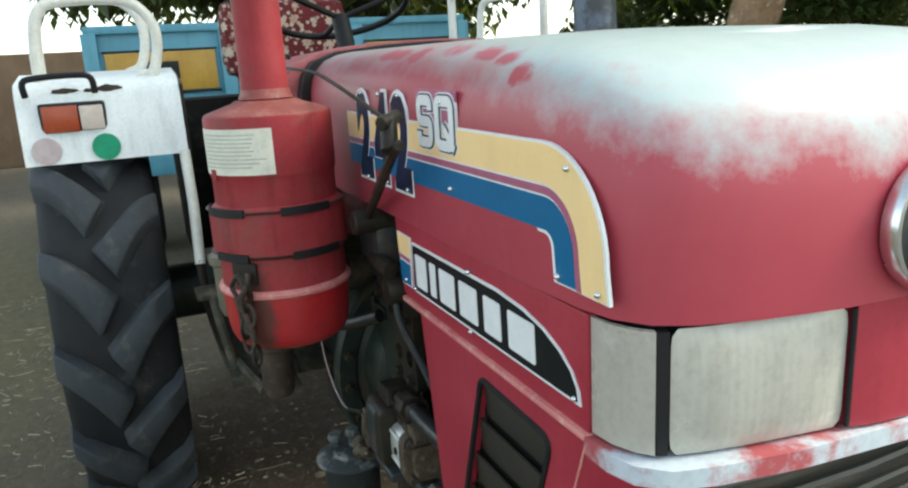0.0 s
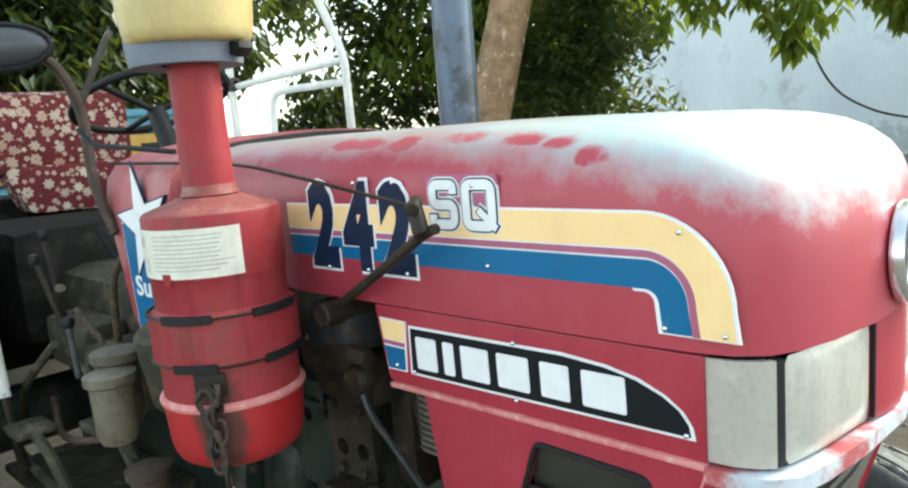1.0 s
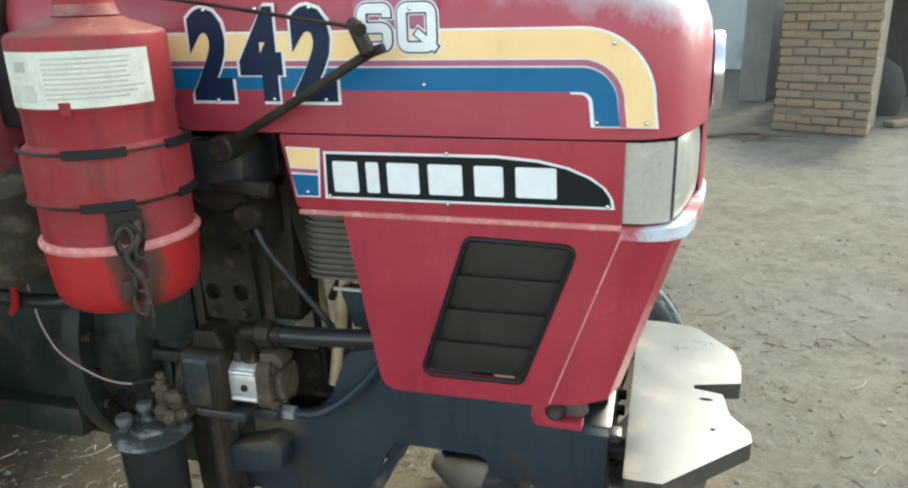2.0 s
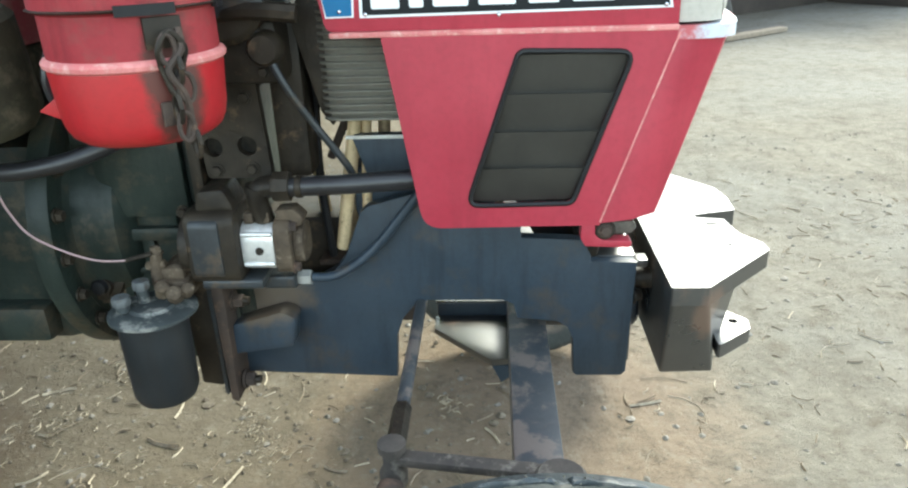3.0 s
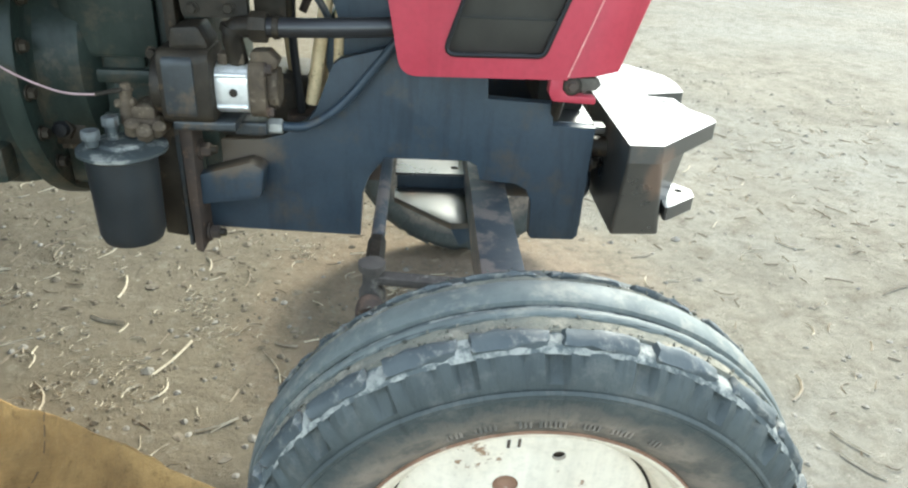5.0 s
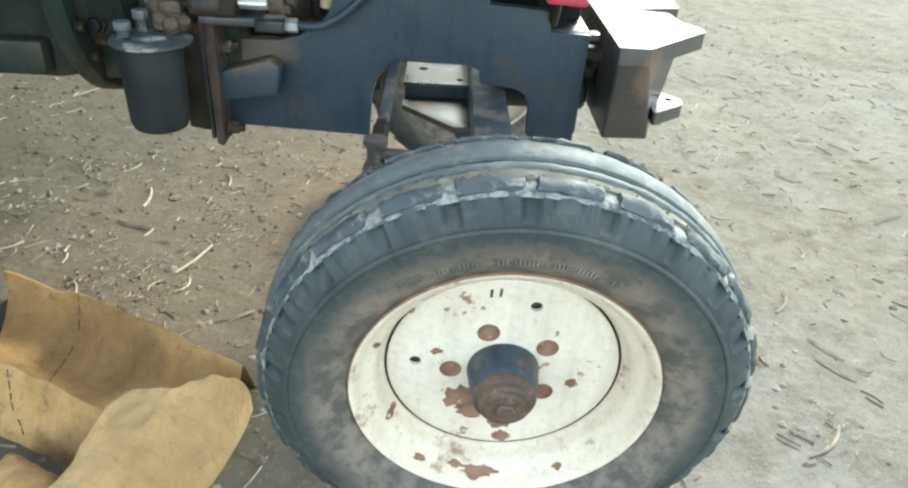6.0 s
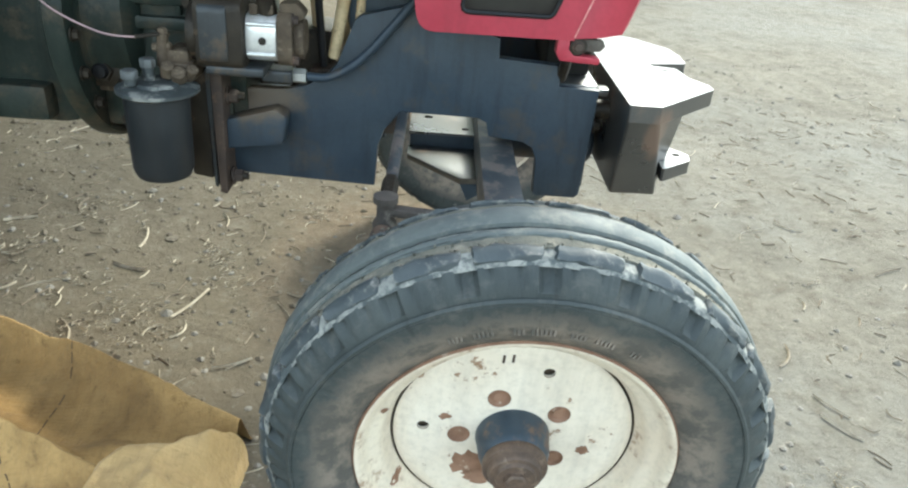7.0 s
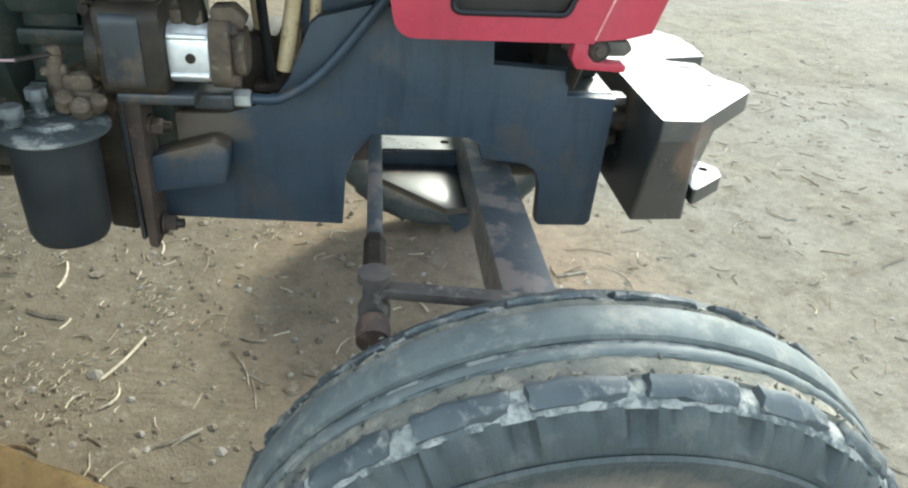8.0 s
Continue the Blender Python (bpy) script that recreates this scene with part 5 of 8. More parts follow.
part("gearbox_foot", box(-1.02, -0.772, -0.20, -0.10, 0.538, 0.600, 0.012), ENGINE, tractor)
part("upper_engine", box(-0.66, -0.40, -0.13, 0.14, 0.92, 1.10, 0.03), GREASE, engine)
part("rear_bulkhead", box(-0.99, -0.74, -0.24, 0.24, 0.88, 1.0, 0.02), CLUTTER, tractor)
part("filter_can", lathe([(0.0, 0.0), (0.075, 0.0), (0.085, 0.01), (0.085, 0.13), (0.070, 0.152), (0.0, 0.155)], (-0.735, -0.30, 1.06), Vector((0, 0.15, -1)).normalized(), 32), CLUTTER, tractor, "dirty brown round filter can")

cyl = part("cylinder_barrel", box(-0.290, -0.118, -0.178, 0.160, 0.885, 1.09, 0.02), FIN, tractor, "finned cylinder of the air-cooled engine")
for k in range(20):
    z = 0.890 + k * 0.0098
    part("cooling_fin", slab(round_poly([(-0.298, -0.185), (-0.11, -0.185), (-0.11, 0.17), (-0.298, 0.17)], 0.030, 4), "xy", z, z + 0.0042, 0.0012), FIN, cyl)
part("head_cover", box(-0.29, -0.12, -0.16, 0.16, 1.09, 1.12, 0.008), FIN, cyl)
part("rear_shroud", slab([(-0.30, 0.90), (-0.33, 1.02), (-0.31, 1.10), (-0.285, 1.10), (-0.285, 0.88)], "xz", -0.17, 0.15, 0.004), GREASE, cyl)
part("crank_cover", box(-0.47, -0.31, -0.06, 0.06, 0.585, 0.70, 0.02), GREASE, tractor)
part("engine_mount", box(-0.375, -0.325, -0.16, -0.10, 0.80, 1.03, 0.008), GREASE, tractor)
# underside kept high so the sun passes below it to the saddle
part("lower_case", box(-0.28, -0.05, -0.10, 0.11, 0.70, 0.80, 0.02), IRON, tractor)
tray = part("fan_tray", slab(round_poly([(-0.268, 0.853), (-0.246, 0.785), (-0.140, 0.785), (-0.12, 0.853)], 0.004), "xz", -0.13, -0.10, 0.003), IRON, tractor)
# white colour paints the sunlight along the tray's upper edge
part("tray_lip", box(-0.276, -0.13, -0.1345, -0.1305, 0.850, 0.8555, 0.001), TUBE_WHITE, tray)

mount = part("pump_bracket", holed_plate(round_poly([(-0.485, 1.00), (-0.470, 0.812), (-0.375, 0.812), (-0.385, 1.00)], 0.008), [ring2(-0.4565, 0.8580, 0.0145), ring2(-0.4060, 0.8595, 0.0145)], -0.196, -0.180), GREASE, tractor, "oily steel bracket plate with two round holes")
for x, z in ((-0.455, 0.824), (-0.402, 0.826), (-0.47, 0.93), (-0.40, 0.93)):
    part("bracket_bolt", bolt((x, -0.196, z), (0, -1, 0), 0.008, 0.008), GREASE, mount)
# added black sheet that makes the two holes look shaded
part("bracket_back", box(-0.478, -0.385, -0.1785, -0.172, 0.835, 0.885, 0.001), BLACK_DULL, mount)
part("bracket_post", box(-0.500, -0.482, -0.19, -0.13, 0.76, 0.92, 0.005), GREASE, mount)
part("fuel_pump", rod((-0.40, -0.245, 1.06), (-0.40, -0.12, 1.06), 0.055, 20), GREASE, tractor, "oily fuel pump beside the cylinder")
part("governor_box", box(-0.432, -0.338, -0.256, -0.15, 1.040, 1.112, 0.012), PUMP_IRON, tractor, "dark cast governor box under the hand lever")
part("pump_housing", box(-0.478, -0.336, -0.222, -0.15, 0.950, 1.036, 0.016), GREASE, tractor, "oily brown pump housing")
for x, z in ((-0.455, 1.02), (-0.360, 1.02), (-0.455, 0.968), (-0.360, 0.968)):
    part("housing_bolt", bolt((x, -0.222, z), (0, -1, 0), 0.007, 0.007), GREASE, tractor)
part("housing_cap", lathe([(0.0, 0.022), (0.018, 0.022), (0.022, 0.016), (0.024, 0.0)], (-0.352, -0.222, 1.000), (0, -1, 0), 20), GREASE, tractor)
part("injector_pipe", tube([(-0.365, -0.225, 1.03), (-0.335, -0.232, 0.96), (-0.305, -0.215, 0.90), (-0.265, -0.195, 0.83), (-0.255, -0.175, 0.79)], 0.0055, 8, 5), PUMP_IRON, tractor)
part("shelf_pipe", tube([(-0.46, -0.23, 1.045), (-0.36, -0.25, 1.05), (-0.30, -0.25, 1.045)], 0.012, 8, 4), GREASE, tractor)
for x, lean in ((-0.335, -0.02), (-0.300, 0.03), (-0.245, 0.02)):
    part("push_rod", rod((x, -0.03, 0.62), (x + lean, -0.05, 0.91), 0.010, 10), PUSH_SUNLIT, tractor, "push rod tube in sunlit tan")
for a, b, r in (((-0.302, -0.105, 0.66), (-0.262, -0.105, 0.886), 0.011), ((-0.262, -0.100, 0.66), (-0.247, -0.100, 0.886), 0.008)):
    part("push_rod", rod(a, b, r, 12), PUSH_SUNLIT, tractor, "push rod tube in sunlit tan")
# the middle spring is a lighter rust, coloured as if sunlit
for k, (a, b) in enumerate((((-0.318, -0.06, 0.80), (-0.285, -0.05, 0.87)), ((-0.285, -0.05, 0.87), (-0.312, -0.06, 0.94)), ((-0.312, -0.06, 0.94), (-0.288, -0.05, 1.0)))):
    part("return_spring", rod(a, b, 0.007 + 0.002 * (k % 2), 8), (RUST, RIM_RUST)[k % 2], tractor)
part("belt", tube([(-0.322, -0.09, 0.64), (-0.330, -0.095, 0.78), (-0.322, -0.10, 0.92), (-0.30, -0.10, 1.0)], 0.007, 8, 4), BLACK, tractor)

def rounded_bar(y0, y1, z0, z1, x0, x1, r, bevel=0.003):
    """A bar along x with a rounded rectangular section."""
    return slab(round_poly([(y0, z0), (y1, z0), (y1, z1), (y0, z1)], r, 5), "yz", x0, x1, bevel)


pump = part("oil_pump", rounded_bar(-0.250, -0.160, 0.664, 0.775, -0.500, -0.4245, 0.020, 0.006), GREASE, tractor, "oily gear pump with a bright aluminium band")
part("pump_face", rounded_bar(-0.2535, -0.17, 0.674, 0.768, -0.492, -0.447, 0.016, 0.004), PUMP_IRON, pump, "dark blue grey pump face")
part("pump_ledge", rounded_bar(-0.246, -0.160, 0.655, 0.670, -0.486, -0.395, 0.005, 0.003), PUMP_IRON, pump)
part("pump_band", rounded_bar(-0.2345, -0.160, 0.6765, 0.7505, -0.4238, -0.3752, 0.026, 0.002), ALU, pump, "bright aluminium band")
for z in (0.690, 0.737):
    part("band_rib", rod((-0.4225, -0.2318, z), (-0.3765, -0.2318, z), 0.0042, 10), ALU, pump)
part("band_stud", lathe([(0.0, 0.0036), (0.0055, 0.003), (0.0066, 0.0)], (-0.397, -0.2342, 0.7115), (0, -1, 0), 12), GREASE, pump)
end = part("pump_end", rounded_bar(-0.238, -0.158, 0.672, 0.757, -0.3745, -0.350, 0.024, 0.003), CAKED, pump, "brown caked pump end")
part("end_boss", rounded_bar(-0.226, -0.168, 0.684, 0.742, -0.350, -0.334, 0.022, 0.005), CAKED, pump)
part("end_ear", slab(round_poly([(-0.372, 0.752), (-0.336, 0.744), (-0.330, 0.757), (-0.345, 0.772), (-0.372, 0.770)], 0.006), "xz", -0.222, -0.190, 0.003), CAKED, pump)
for y, z in ((-0.226, 0.746), (-0.176, 0.748), (-0.226, 0.682), (-0.176, 0.680)):
    part("pump_bolt", bolt((-0.350, y, z), (1, 0, 0), 0.0075, 0.008), RUST, pump)
for x, z in ((-0.412, 0.762), (-0.388, 0.763)):
    part("pump_clip", box(x - 0.007, x + 0.007, -0.222, -0.196, z - 0.013, z + 0.004, 0.003), CAKED, pump)
part("pump_cap", lathe([(0.0, 0.0), (0.046, 0.0), (0.048, 0.006), (0.046, 0.014), (0.0, 0.014)], (-0.512, -0.205, 0.715), (1, 0, 0), 28), GREASE, pump)
part("inlet_cover", slab(round_poly([(-0.486, 0.772), (-0.478, 0.803), (-0.440, 0.806), (-0.424, 0.772)], 0.008), "xz", -0.232, -0.168, 0.006), GREASE, pump)
part("suction_elbow", tube([(-0.392, -0.206, 0.750), (-0.394, -0.212, 0.772), (-0.395, -0.217, 0.790), (-0.388, -0.218, 0.803), (-0.366, -0.218, 0.8055), (-0.350, -0.218, 0.8055)], 0.0155, 12, 4), GREASE, pump)
part("elbow_collar", lathe([(0.0, 0), (0.0185, 0.001), (0.0185, 0.010), (0.0, 0.010)], (-0.3955, -0.217, 0.795), (0.35, 0, 1), 14), GREASE, pump)
part("elbow_nut", lathe([(0.0, 0), (0.021, 0), (0.0225, 0.003), (0.0225, 0.021), (0.021, 0.024), (0.0, 0.024)], (-0.368, -0.218, 0.8055), (1, 0, 0), 8), GREASE, pump)
part("suction_hose", tube([(-0.345, -0.218, 0.8050), (-0.26, -0.218, 0.8075), (-0.17, -0.212, 0.811), (-0.10, -0.20, 0.812)], 0.0145, 14, 4), BLACK_GLOSS, pump, "black suction hose")
part("hose_clip", lathe([(0.0150, 0.0), (0.0165, 0.001), (0.0165, 0.009), (0.0150, 0.010)], (-0.336, -0.218, 0.8052), (1, 0, 0), 20, closed=True), GREASE, pump)
part("outlet_block", rounded_bar(-0.212, -0.168, 0.638, 0.660, -0.405, -0.357, 0.006, 0.003), PUMP_IRON, pump)
part("outlet_nut", lathe([(0.0, 0), (0.0115, 0), (0.0125, 0.002), (0.0125, 0.020), (0.0115, 0.022), (0.0, 0.022)], (-0.358, -0.190, 0.648), (1, 0, 0), 6), ALU_DULL, pump)
part("pressure_pipe", tube([(-0.336, -0.190, 0.648), (-0.312, -0.186, 0.646), (-0.294, -0.18, 0.649), (-0.265, -0.170, 0.664), (-0.233, -0.162, 0.691), (-0.190, -0.160, 0.742), (-0.145, -0.162, 0.800), (-0.12, -0.165, 0.84)], 0.0075, 10, 5), IRON, pump, "thin steel pressure pipe")
part("pan_rail", box(-0.345, -0.268, -0.10, 0.05, 0.626, 0.636, 0.002), RUST, tractor)
flange = part("engine_flange", slab(round_poly([(-0.494, 0.646), (-0.490, 0.432), (-0.478, 0.426), (-0.474, 0.646)], 0.003), "xz", -0.205, 0.20, 0.003), RUST, tractor, "rusty flange plate between engine and frame")
part("flange_shim", slab(round_poly([(-0.503, 0.650), (-0.500, 0.440), (-0.4945, 0.438), (-0.4955, 0.650)], 0.001), "xz", -0.200, 0.20, 0.001), PUMP_IRON, flange)
part("rear_flange", slab(round_poly([(-0.545, 0.660), (-0.540, 0.456), (-0.5035, 0.450), (-0.5045, 0.660)], 0.005), "xz", -0.192, 0.19, 0.004), GREASE, flange, "dark oily engine flange")
for z in (0.60, 0.452):
    part("flange_nut", bolt((-0.474, -0.175, z), (1, 0, 0), 0.012, 0.016), RUST, flange)
    part("flange_stud", rod((-0.458, -0.175, z), (-0.446, -0.175, z), 0.007, 10), GREASE, flange)

bowl = part("fuel_filter", lathe([(0.0, 0.480), (0.026, 0.482), (0.043, 0.490), (0.048, 0.503), (0.050, 0.60), (0.051, 0.632), (0.0, 0.632)], (-0.560, -0.270, 0), "z", 32), FILTER_BLACK, tractor, "dark fuel filter bowl with pipes on its head")
part("filter_head", lathe([(0.0, 0.645), (0.030, 0.645), (0.034, 0.641), (0.056, 0.640), (0.0635, 0.637), (0.0635, 0.632), (0.057, 0.628), (0.0, 0.628)], (-0.556, -0.270, 0), "z", 36), FILTER_HEAD, bowl, "dusty filter head")
for x, y, h, r in ((-0.590, -0.290, 0.664, 0.0115), (-0.571, -0.262, 0.676, 0.0105)):
    banjo = part("banjo", rod((x, y, 0.642), (x, y, h - 0.010), r * 0.85, 12), FILTER_HEAD, bowl)
    part("banjo_bolt", lathe([(0.0, 0.0), (r * 1.15, 0.0), (r * 1.2, 0.002), (r * 1.2, 0.010), (r * 1.05, 0.013), (0.0, 0.013)], (x, y, h - 0.010), "z", 8), DUSTY_CASTING, banjo)
part("filter_arm", box(-0.560, -0.506, -0.250, -0.180, 0.640, 0.672, 0.008), CAKED, bowl)
part("filter_arm", box(-0.548, -0.512, -0.244, -0.185, 0.668, 0.690, 0.008), CAKED, bowl)
for p, q, r in (((-0.556, -0.240, 0.660), (-0.552, -0.236, 0.712), 0.009), ((-0.545, -0.252, 0.650), (-0.540, -0.262, 0.672), 0.011), ((-0.525, -0.255, 0.646), (-0.522, -0.268, 0.664), 0.012), ((-0.570, -0.236, 0.690), (-0.540, -0.236, 0.694), 0.007), ((-0.512, -0.25, 0.652), (-0.500, -0.262, 0.668), 0.009)):
    part("banjo_joint", rod(p, q, r, 10, bevel=0.3), CAKED, bowl)
part("primer_nut", bolt((-0.552, -0.236, 0.710), (0, 0, 1), 0.008, 0.010), CAKED, bowl)
line = part("fuel_line", tube([(-0.566, -0.250, 0.714), (-0.586, -0.262, 0.711), (-0.640, -0.265, 0.716), (-0.710, -0.265, 0.749), (-0.737, -0.265, 0.789), (-0.747, -0.265, 0.831), (-0.752, -0.268, 0.92)], 0.0016, 6, 6), plain("dirty pink plastic line", (0.40, 0.27, 0.27), 0.5), bowl, "thin pale pink fuel line")
part("line_joint", rod((-0.586, -0.262, 0.711), (-0.554, -0.244, 0.714), 0.0034, 8), GREASE, line)
part("big_hose", tube([(-0.54, -0.20, 0.895), (-0.60, -0.235, 0.870), (-0.66, -0.262, 0.855), (-0.74, -0.275, 0.850), (-0.88, -0.28, 0.865), (-0.98, -0.26, 0.90)], 0.0125, 10, 5), BLACK_GLOSS, tractor, "black hose along the engine")
part("side_hose", tube([(-0.59, -0.30, 1.04), (-0.605, -0.315, 0.98), (-0.60, -0.30, 0.93), (-0.585, -0.28, 0.89)], 0.006, 8, 5), BLACK_GLOSS, tractor)
part("red_hose", tube([(-0.742, -0.305, 1.00), (-0.7405, -0.303, 0.93), (-0.7415, -0.300, 0.885), (-0.752, -0.295, 0.85), (-0.775, -0.285, 0.83)], 0.006, 8, 5), RED_PAN, tractor)

# settling bowls and clutter behind the air cleaner
for x, y, z0, z1, mt in ((-0.840, -0.380, 0.870, 1.010, surface("dusty bowl", (0.105, 0.088, 0.058), (0.07, 0.058, 0.04), 0.6, 0, 30, (0.17, 0.14, 0.10), (0.55, 0.7), 50)), (-0.800, -0.410, 0.860, 0.985, surface("cloudy glass bowl", (0.17, 0.155, 0.11), (0.12, 0.10, 0.07), 0.45, 0, 25, (0.06, 0.048, 0.034), (0.54, 0.68), 34)), (-0.890, -0.335, 0.63, 0.76, RUST)):
    part("settling_bowl", lathe([(0.0, z0), (0.028, z0 + 0.004), (0.034, z0 + 0.02), (0.036, z1 - 0.02), (0.043, z1 - 0.015), (0.043, z1), (0.0, z1 + 0.01)], (x, y, 0), "z", 24), mt, tractor, "small settling bowl on the fuel line")

# exhaust on the far side
ex = part("exhaust_pipe", lathe([(0.0, 1.0), (0.0425, 1.0), (0.0425, 2.05), (0.039, 2.05), (0.039, 2.02), (0.0, 2.02)], (-0.606, 0.302, 0), "z", 10), EXHAUST, tractor, "upright exhaust with peeling blue grey paint")
part("exhaust_clamp", lathe([(0.0425, 1.20), (0.049, 1.20), (0.049, 1.225), (0.0425, 1.225)], (-0.606, 0.302, 0), "z", 24, closed=True), RUST, ex)
part("exhaust_elbow", tube([(-0.606, 0.302, 1.02), (-0.59, 0.27, 0.98), (-0.50, 0.14, 0.97)], 0.04, 12, 5), RUST, ex)

# ---- front axle, steering ----
m = slab([(-0.014, 0.455), (0.064, 0.455), (0.064, 0.528), (-0.014, 0.528)], "xz", -0.575, 0.575, 0.004)
for v in m.verts:
    f = abs(v.co.y) / 0.575
    v.co.x = 0.025 + (v.co.x - 0.025) * (1.05 - 0.25 * f) - 0.026 * f
axle = part("front_axle", m, AXLE, tractor, "square steel front axle beam with chipped paint")
part("axle_pivot", rod((0.0, 0, 0.50), (0.20, 0, 0.50), 0.040, 24), IRON, axle)
part("axle_saddle", box(-0.166, -0.014, 0.056, 0.200, 0.418, 0.472, 0.005), IRON, axle)
part("saddle_plate", holed_xy([(-0.168, 0.052), (-0.012, 0.052), (-0.012, 0.204), (-0.168, 0.204)], [ring2(-0.05, 0.085, 0.008), ring2(-0.13, 0.15, 0.010)], 0.4725, 0.478), IRON_LIT, axle)
part("gusset", slab([(-0.168, 0.05), (-0.168, 0.0), (-0.062, -0.112), (-0.022, -0.105), (-0.018, 0.05)], "xy", 0.436, 0.448, 0.002), IRON_LIT, axle)
part("gusset_web", slab([(-0.062, 0.436), (-0.022, 0.436), (-0.022, 0.415), (-0.045, 0.400)], "xz", -0.108, -0.096, 0.002), IRON, axle)
for s in (1, -1):
    part("king_pin", rod((0.018, -0.552 * s, 0.40), (0.018, -0.552 * s, 0.578), 0.030, 20), ARM, axle)
    part("stub_axle", rod((0.010, -0.55 * s, 0.335), (0.010, -0.66 * s, 0.335), 0.028, 16), IRON, axle)
    part("knuckle", box(-0.02, 0.05, min(-0.60 * s, -0.53 * s), max(-0.60 * s, -0.53 * s), 0.30, 0.42, 0.012), IRON, axle)
    part("steering_arm", slab(round_poly([(-0.186, -0.520 * s), (-0.180, -0.500 * s), (-0.01, -0.524 * s), (0.026, -0.538 * s), (0.020, -0.562 * s), (-0.02, -0.544 * s)], 0.006), "xy", 0.560, 0.571, 0.003), ARM, axle)
    part("ball_joint", lathe([(0.0, 0.520), (0.013, 0.522), (0.017, 0.531), (0.017, 0.546), (0.012, 0.556), (0.012, 0.576), (0.017, 0.578), (0.017, 0.587), (0.0, 0.589)], (-0.176, -0.512 * s, 0), "z", 18), ARM, axle)
    part("joint_cap", lathe([(0.0, 0.0), (0.016, 0.002), (0.018, 0.012), (0.017, 0.028), (0.0, 0.030)], (-0.177, -0.530 * s, 0.540), Vector((0, -s, -0.2)).normalized(), 16), RUST, axle)
    part("tie_rod", rod((-0.174, -0.08 * s, 0.576), (-0.176, -0.50 * s, 0.562), 0.0095, 14), AXLE, axle)
    part("rod_sleeve", rod((-0.1755, -0.41 * s, 0.565), (-0.176, -0.49 * s, 0.562), 0.0125, 6), GREASE, axle)


# ---- wheels ----
def front_wheel(cx, cy, cz, s):
    """A ribbed steering tyre on a cream disc wheel; s = 1 faces -y."""
    ax = Vector((0, -s, 0))
    far = lambda sign, h: h if sign > 0 else -h * 0.62 - 0.008
    P = [(0.195, -0.045), (0.204, -0.055), (0.225, -0.064), (0.258, -0.068), (0.285, -0.067), (0.302, -0.064), (0.311, -0.056), (0.3125, -0.046), (0.3130, -0.032), (0.3135, -0.0275), (0.3190, -0.0258), (0.3212, -0.022), (0.3212, 0.004), (0.3190, 0.0085), (0.3140, 0.0095),
         (0.3140, 0.0165), (0.3180, 0.0172), (0.3180, 0.0260), (0.3130, 0.0275), (0.3120, 0.045), (0.3110, 0.0600), (0.3085, 0.0670), (0.3035, 0.0735), (0.2960, 0.0800), (0.2850, 0.0862), (0.272, 0.0890), (0.252, 0.0885), (0.226, 0.080), (0.206, 0.067), (0.195, 0.055)]
    pitch = 2 * math.pi / 22
    rot = Vector((0, 0, 1)).rotation_difference(ax).to_matrix()
    start = math.atan2((rot @ Vector((1, 0, 0))).z, (rot @ Vector((1, 0, 0))).x)
    m = lathe(P, (0, 0, 0), ax, 22 * 14)
    for v in m.verts:                       # notches of the shoulder, and small cuts between them
        r, h = math.hypot(v.co.x, v.co.z), -s * v.co.y
        if h > 0.062 and r > 0.284:
            u = ((math.atan2(v.co.z, v.co.x) - start) / pitch) % 1.0
            deep = 0.0075 if abs(u - 0.5) < 0.075 else (0.0035 if abs(u - 0.19) < 0.045 or abs(u - 0.84) < 0.045 else 0.0)
            deep *= min(1.0, (r - 0.284) / 0.012)
            k = 1 - deep / r
            v.co = Vector((v.co.x * k, v.co.y + s * deep * 0.5, v.co.z * k))
    tyre = part("front_wheel", m, SCUFFED, tractor, "ribbed front tyre on a chipped cream steel wheel")
    tyre.location = (cx, cy, cz)
    tyre.rotation_euler = (radians(5.6) * s, 0, 0)      # camber: the top leans outward
    part("sidewall", lathe([(0.198, 0.0575), (0.206, 0.069), (0.225, 0.0815), (0.245, 0.0895), (0.262, 0.0915), (0.272, 0.0918), (0.275, 0.089), (0.225, 0.078), (0.20, 0.056)], (0, 0, 0), ax, 80), SCUFFED, tyre, "brown dusty sidewall")
    for k, wide in enumerate((3, 5, 4, 6, 3, 5, 4)):
        for q in range(wide):
            t = radians(62 + 8.2 * k + 1.15 * q)
            e1, e2 = Vector((math.cos(t), 0, math.sin(t))), Vector((-math.sin(t), 0, math.cos(t)))
            m = bmesh.new()
            vs = [m.verts.new(e1 * (0.236 + dr) + e2 * dt + Vector((0, -s * (0.0867 + lift), 0))) for lift in (0.0, -0.004) for dr, dt in ((-0.007, -0.0014), (-0.007, 0.0014), (0.007, 0.0014), (0.007, -0.0014))]
            for f in ((0, 1, 2, 3), (0, 1, 5, 4), (1, 2, 6, 5), (2, 3, 7, 6), (3, 0, 4, 7)):
                m.faces.new([vs[i] for i in f])
            bmesh.ops.recalc_face_normals(m, faces=m.faces)
            part("raised_mark", m, SCUFFED, tyre)
    part("bead_ring", lathe([(0.2725, 0.0905), (0.2745, 0.0928), (0.2775, 0.0928), (0.2800, 0.0895)], (0, 0, 0), ax, 80), SCUFFED, tyre)
